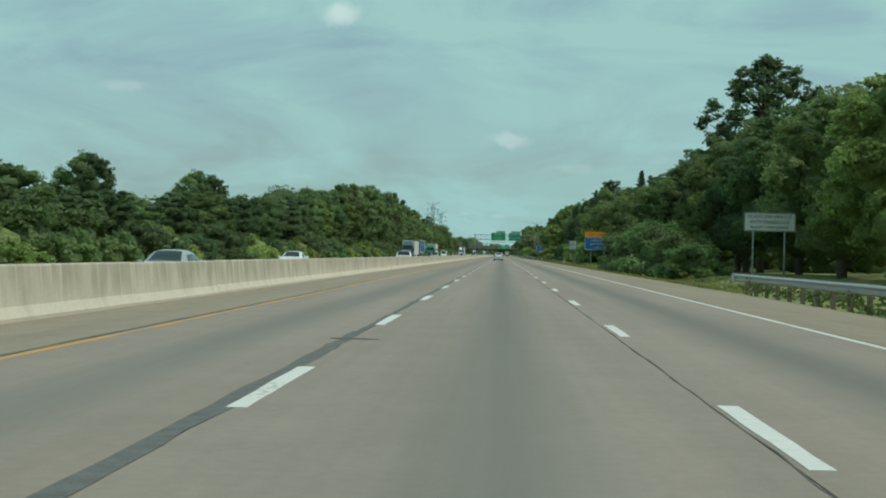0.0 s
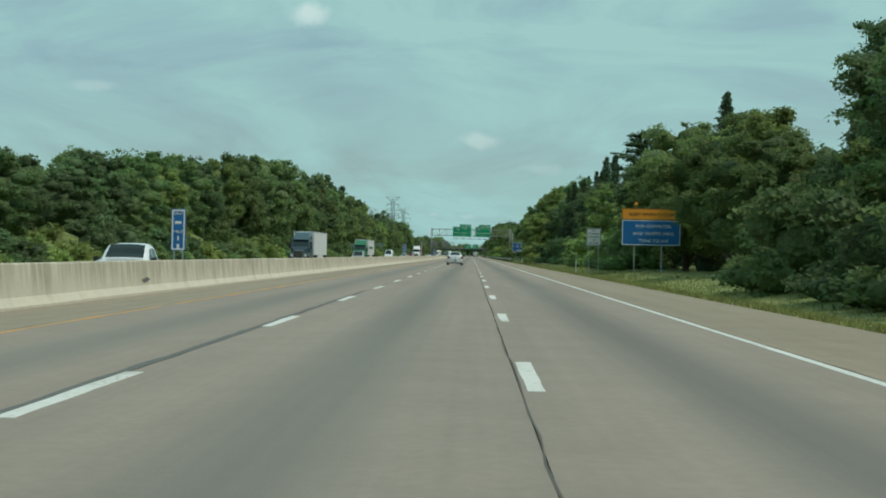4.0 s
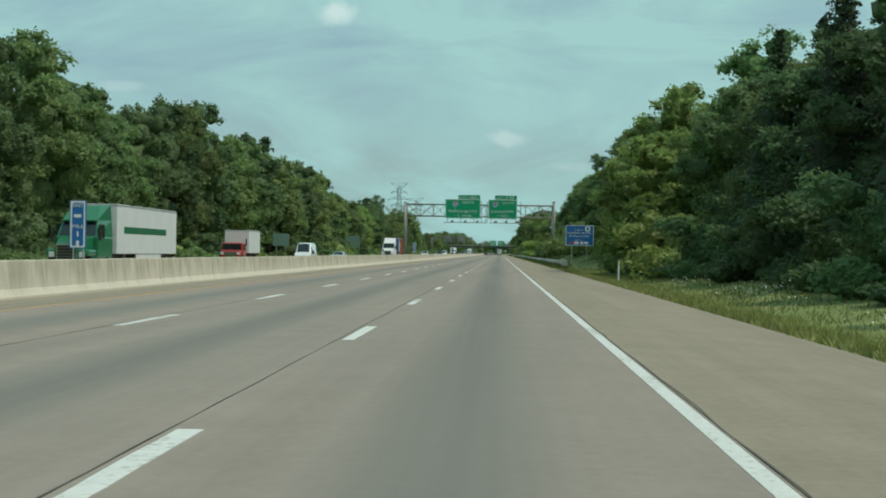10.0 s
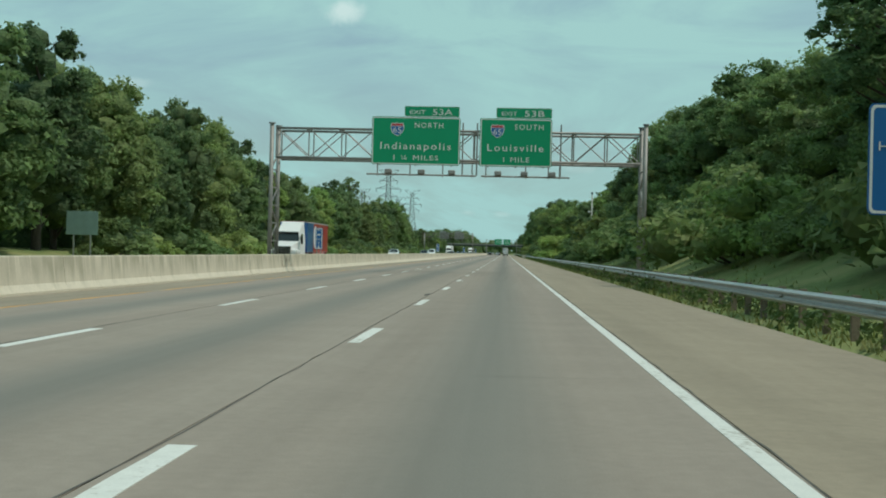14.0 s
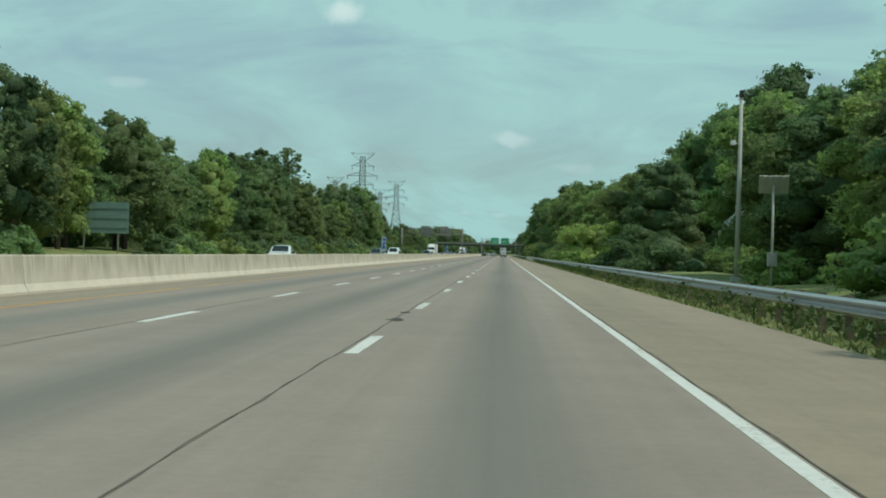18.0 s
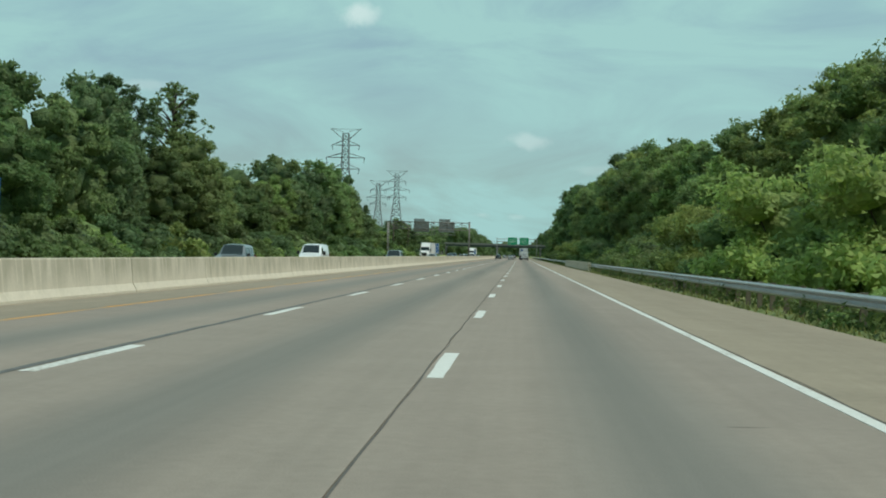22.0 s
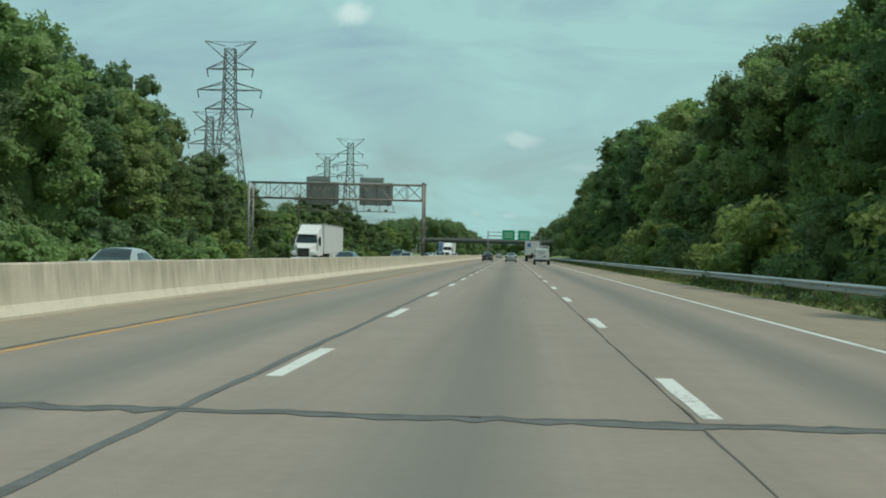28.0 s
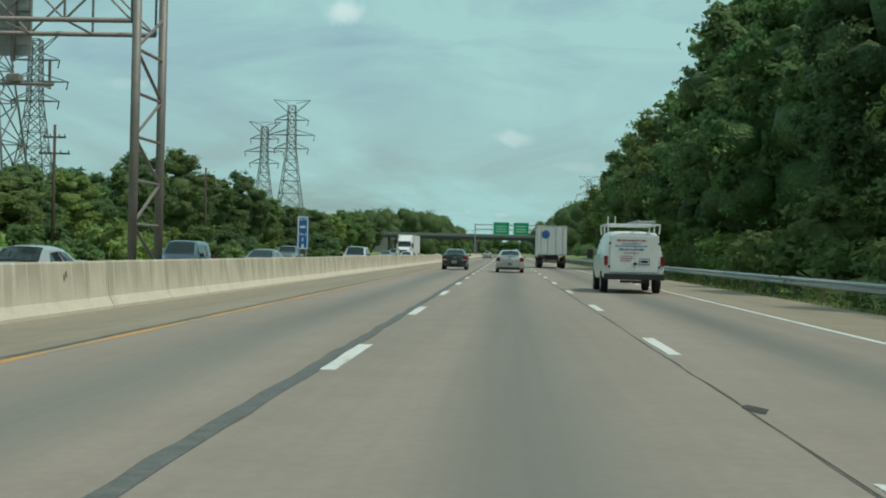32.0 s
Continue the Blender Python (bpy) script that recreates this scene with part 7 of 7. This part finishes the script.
# ---------- road markings, joints and repairs ----------
def markings():
    rng = random.Random(12)
    for x in (LINE_R, LINE_L):
        yellow = x < 0
        hw = 0.072 if yellow else 0.070
        m = Mesh().box(x - hw, x + hw, Y0, Y1, 0.0, 0.004)
        part("edge_line", m, YELLOW_LINE if yellow else WHITE_LINE, road, "worn yellow edge line" if yellow else "solid white edge line")
    m = Mesh()
    hw, n = 0.085, 6
    # a dash with a worn, uneven outline
    top = [(-hw + rng.uniform(-0.012, 0.012), 3.26 * i / n) for i in range(n + 1)] + [(hw + rng.uniform(-0.012, 0.012), 3.26 * i / n) for i in range(n, -1, -1)]
    m.v = [(x, y, 0.005) for x, y in top] + [(x, y, 0.0) for x, y in top]
    k = len(top)
    m.f = [tuple(range(k - 1, -1, -1))] + [(i, (i + 1) % k, k + (i + 1) % k, k + i) for i in range(k)]
    me = m.data("lane_dash", WHITE_LINE)
    fix_normals(me)
    for x, first, step, last in ((DASH_R, DASH_R0, DASH_RP, Y1), (DASH_L, DASH_L0, DASH_LP, Y1)):
        y = first
        while y < last:
            ob = new("lane_dash", me)
            ob.parent, ob.location = road, (x + rng.uniform(-0.02, 0.02), y, 0)
            if x < 0:                            # repainted by hand: the left row wanders
                ob.location.x = np.interp(y, (120, 380, 545, 800, 920), (-2.06, -2.0, -2.0, -1.93, -2.03))
                ob.location.y += np.interp(y, (117, 378, 545, 630, 711, 804, 922), (0, 0.9, 1.1, 0.3, 0.3, -0.9, -1.15))
                ob.scale.y = 1.12
            y += step
    # dashes of the opposite carriageway
    m = Mesh()
    for x in (-13.6, -17.4, -21.1):
        for i in range(110):
            m.box(x - 0.07, x + 0.07, -40 + i * 12.2, -37 + i * 12.2, -0.31 + (x + 27.4) * 0.0056, -0.30 + (x + 27.4) * 0.0056)
    part("far_lane_dashes", m, WHITE_LINE, far_road)


DASH_R, DASH_L = 1.956, -2.03
DASH_RP, DASH_LP = 12.40, 11.86
DASH_R0, DASH_L0 = 7.72 - 12.40 * 4, 10.0 - 11.86 * 4
markings()


def ragged(m, x, y0, y1, w, rng, z=0.003, step=1.2, drift=0.03, thin=0.3):
    """A hand-run bead with uneven edges."""
    ys = np.arange(y0, y1 + step, step)
    n0 = len(m.v)
    for y in ys:
        c = x + rng.uniform(-drift, drift)
        a, b = w * rng.uniform(thin, 1.0), w * rng.uniform(thin, 1.0)
        m.v += [(c - a, y, z), (c + b, y, z)]
    for i in range(len(ys) - 1):
        m.f.append((n0 + 2 * i, n0 + 2 * i + 1, n0 + 2 * i + 3, n0 + 2 * i + 2))


def repairs():
    rng = random.Random(21)
    m = Mesh()
    for x, w in ((SEAM_R + 0.01, 0.012), (SEAM_L + 0.01, 0.015), (LINE_R + 0.11, 0.010), (LINE_L - 0.09, 0.018)):
        ragged(m, x, Y0, 1200, w, rng)
    part("sealant_bead", m, SEAL, road, "uneven dark sealant along the joints", fix=False)
    m = Mesh()
    for x, a, b, w in ((SEAM_L - 0.06, -20, 20, 0.12), (SEAM_L - 0.04, 20, 62, 0.08), (SEAM_L - 0.02, 62, 84, 0.06), (SEAM_L - 0.04, 84, 150, 0.08), (SEAM_L - 0.02, 600, 740, 0.07), (SEAM_L - 0.02, 797, 868, 0.06), (SEAM_L - 0.06, 868, 1100, 0.105), (LINE_L - 0.15, 805, 1000, 0.06), (LINE_L - 0.15, -20, 45, 0.05)):
        ragged(m, x, a, b - 0.75, w, rng, 0.0045, 0.7, 0.018, 0.6)
    part("joint_patch", m, OLD_SEAL, road, "grey patching beside the lane joint", fix=False)
    m = Mesh()
    for x, a, b, w in ((SEAM_R - 0.12, 595.5, 599.0, 0.022), (SEAM_R + 0.14, 594.5, 600.5, 0.032), (SEAM_R + 0.02, 600, 602, 0.06)):
        ragged(m, x, a, b, w, rng, 0.0048, 0.6, 0.02, 0.4)
    part("tar_streak", m, PATCH, road, "black tar streaks beside the lane joint", fix=False)
    # spalled spots along the joints, filled with tar
    for x, y, w, l in ((SEAM_R - 0.05, 176.5 + 9.5, 0.10, 0.5), (SEAM_R - 0.1, 204.5 + 13.5, 0.14, 1.4), (SEAM_R, 204.5 + 11.0, 0.1, 0.8), (SEAM_R - 0.02, 359 + 17.0, 0.12, 0.8), (SEAM_R + 0.05, 515 + 8.9, 0.24, 0.8),
                       (SEAM_R + 0.02, 515 + 11.6, 0.16, 0.6), (SEAM_R + 0.08, 703 + 10.7, 0.10, 0.5), (SEAM_R + 0.10, 703 + 9.4, 0.06, 0.45),
                       (LINE_R + 0.12, 204.5 + 10.5, 0.1, 1.6), (SEAM_R - 0.06, 401.6 + 22.5, 0.1, 1.2), (SEAM_R + 0.08, 909 + 10.6, 0.14, 0.4), (SEAM_R + 0.05, 850 + 8.2, 0.07, 0.9), (SEAM_R + 0.12, 850 + 7.6, 0.05, 0.6), (SEAM_L, 53.6 + 12.2, 0.16, 0.12),
                       (SEAM_L + 0.1, 0 + 18.2, 0.5, 0.14), (8.2, 529 + 21.2, 0.2, 0.5), (7.2, 247 + 21.8, 0.2, 0.2), (7.4, 303 + 17.8, 0.14, 0.25)):
        n = 11
        mm = Mesh()
        mm.v = [(x + math.cos(2 * math.pi * i / n) * w * rng.uniform(0.35, 0.85), y + math.sin(2 * math.pi * i / n) * l * rng.uniform(0.35, 0.85), 0.006 if abs(x) < 5.6 else -0.03) for i in range(n)]
        mm.f = [tuple(range(n))]
        part("tar_patch", mm, PATCH, road, fix=False)
    # transverse joints: the bridge deck's expansion joints and old cracks across the lanes
    m = Mesh()
    for y, w in ((801.0, 0.03), (737, 0.05), (792.0, 0.02), (456.5, 0.05), (800.9, 0.27)):
        pts = np.arange(EDGE_L + 0.1, EDGE_R, 0.18)
        n0 = len(m.v)
        for x in pts:
            z = 0.0065 - 0.001 * (w > 0.1) if LINE_L - 0.1 < x < LINE_R + 0.1 else (0.0065 + (SLOPE_L * (LINE_L - 0.1 - x) / (LINE_L - 0.1 - EDGE_L) if x < 0 else SLOPE_R * (x - LINE_R - 0.1) / (EDGE_R - LINE_R - 0.1)))
            c = y + rng.uniform(-0.04, 0.04)
            m.v += [(x, c - w * rng.uniform(0.1, 1.0), z), (x, c + w * rng.uniform(0.1, 1.0), z)]
        for i in range(len(pts) - 1):
            m.f.append((n0 + 2 * i, n0 + 2 * i + 2, n0 + 2 * i + 3, n0 + 2 * i + 1))
        if y == 456.5:
            part("expansion_joint", m, PATCH, road, "broken dark expansion joint across the lanes", fix=False)
            m = Mesh()
    part("joint_nosing", m, OLD_SEAL, road, "worn grey patching along the bridge joint", fix=False)
    m = Mesh()
    y = -40.0
    while y < 1000:
        for x0, x1 in ((LINE_L, SEAM_L), (SEAM_L, SEAM_R), (SEAM_R, LINE_R)):
            if rng.random() < 0.14:
                a, b = sorted((rng.uniform(x0 + 0.1, x1 - 0.1), rng.uniform(x0 + 0.1, x1 - 0.1)))
                yy = y + rng.uniform(-1.5, 1.5)
                m.add([(a, yy, 0.003), (b, yy + 0.05, 0.003), (b, yy + 0.062, 0.003), (a, yy + 0.016, 0.003)], [(0, 1, 2, 3)])
        y += 6.1
    for a, b, yy in ((-4.3, -3.7, 66.7), (-2.85, -2.1, 67.35), (-2.65, -2.15, 73.35), (LINE_L, -2.2, 831.0)):
        m.add([(a, yy - 0.02, 0.003), ((a + b) / 2, yy - 0.012, 0.003), (b, yy - 0.02, 0.003), (b, yy + 0.02, 0.003), ((a + b) / 2, yy + 0.03, 0.003), (a, yy + 0.02, 0.003)], [(0, 1, 4, 5), (1, 2, 3, 4)])
    tagged(part("hairline_cracks", m, SEAL, road, "fine cracks across the concrete lanes", fix=False), kind="stuff")


repairs()


def verge_plants():
    """Weeds along the guard rail and the shoulder's edge: ragged leafy tufts and dry grass."""
    rng = np.random.default_rng(55)
    cs = []
    for a, b, dens in ((388, 740, 1.9), (801, 1000, 1.5), (-10, 53, 1.5)):
        for y in np.arange(a, b, 1 / dens):
            r = rng.uniform(0.18, 0.44)
            cs.append((9.85 + rng.uniform(-0.35, 0.5), y + rng.uniform(-0.3, 0.3), -0.10 + r * rng.uniform(0.2, 0.9), r, 0.9))
    v, f = leaf_cloud(rng, cs, 260, 0.075, 0.5)
    me = bpy.data.meshes.new("verge_weeds")
    me.from_pydata(v.tolist(), [], f.tolist())
    me.materials.append(WEED)
    ob = tagged(new("verge_weeds", me), "weeds growing under the guard rail", "weeds", kind="stuff")
    # grass blades on the open verge
    n = 90000
    y = np.where(rng.random(n) < 0.75, rng.uniform(60, 392, n), rng.uniform(392, 1000, n))
    x = 9.02 + rng.gamma(1.3, 1.5, n)
    z = np.array([ground_z(a, b) for a, b in zip(x, y)])
    h = rng.uniform(0.05, 0.20, n)
    t = rng.uniform(0, 2 * np.pi, n)
    dx, dy = np.cos(t) * 0.035, np.sin(t) * 0.035
    lean = rng.normal(scale=0.08, size=(n, 2))
    P = np.stack([np.stack([x - dx, y - dy, z - 0.03], 1), np.stack([x + dx, y + dy, z - 0.03], 1), np.stack([x + lean[:, 0], y + lean[:, 1], z + h], 1)], axis=1).reshape(-1, 3)
    me = bpy.data.meshes.new("grass_blades")
    me.from_pydata(P.tolist(), [], np.arange(3 * n).reshape(-1, 3).tolist())
    me.materials.append(DRY_GRASS)
    # pale flower heads in drifts
    fx, fy, fz, k = [], [], [], 0
    for cx, cy, sp, m in ((12.6, 318, 5, 70), (12.0, 331, 4, 40), (12.0, 296, 7, 60), (11.9, 272, 12, 40)):
        fx += list(cx + rng.normal(scale=0.7, size=m))
        fy += list(cy + rng.normal(scale=sp * 0.5, size=m))
    fx, fy = np.maximum(9.4, np.array(fx)), np.array(fy)
    fz = np.array([ground_z(a, b) for a, b in zip(fx, fy)]) + rng.uniform(0.25, 0.6, len(fx))
    s = rng.uniform(0.010, 0.026, len(fx))
    Q = np.stack([np.stack([fx + s * math.cos(a), fy + s * math.sin(a) * 0.6, fz + s * math.sin(a) * 0.7], 1) for a in (0, 1.26, 2.5, 3.8, 5.0)], axis=1).reshape(-1, 3)
    fm = bpy.data.meshes.new("verge_flowers")
    fm.from_pydata(Q.tolist(), [], np.arange(len(Q)).reshape(-1, 5).tolist())
    fm.materials.append(FLOWER)
    tagged(new("verge_flowers", fm), "drifts of small white flowers in the verge grass", "flowers", kind="stuff")
    tagged(new("grass_blades", me), "unmown straw-tipped grass along the shoulder", "grass", kind="stuff")


FLOWER = mat("white_flower_heads", (0.70, 0.70, 0.62), 0.8, vary=0.2, scale=3)
DRY_GRASS = leaf_mat("dry_grass_blades", (0.350, 0.355, 0.125), 0.4)
verge_plants()
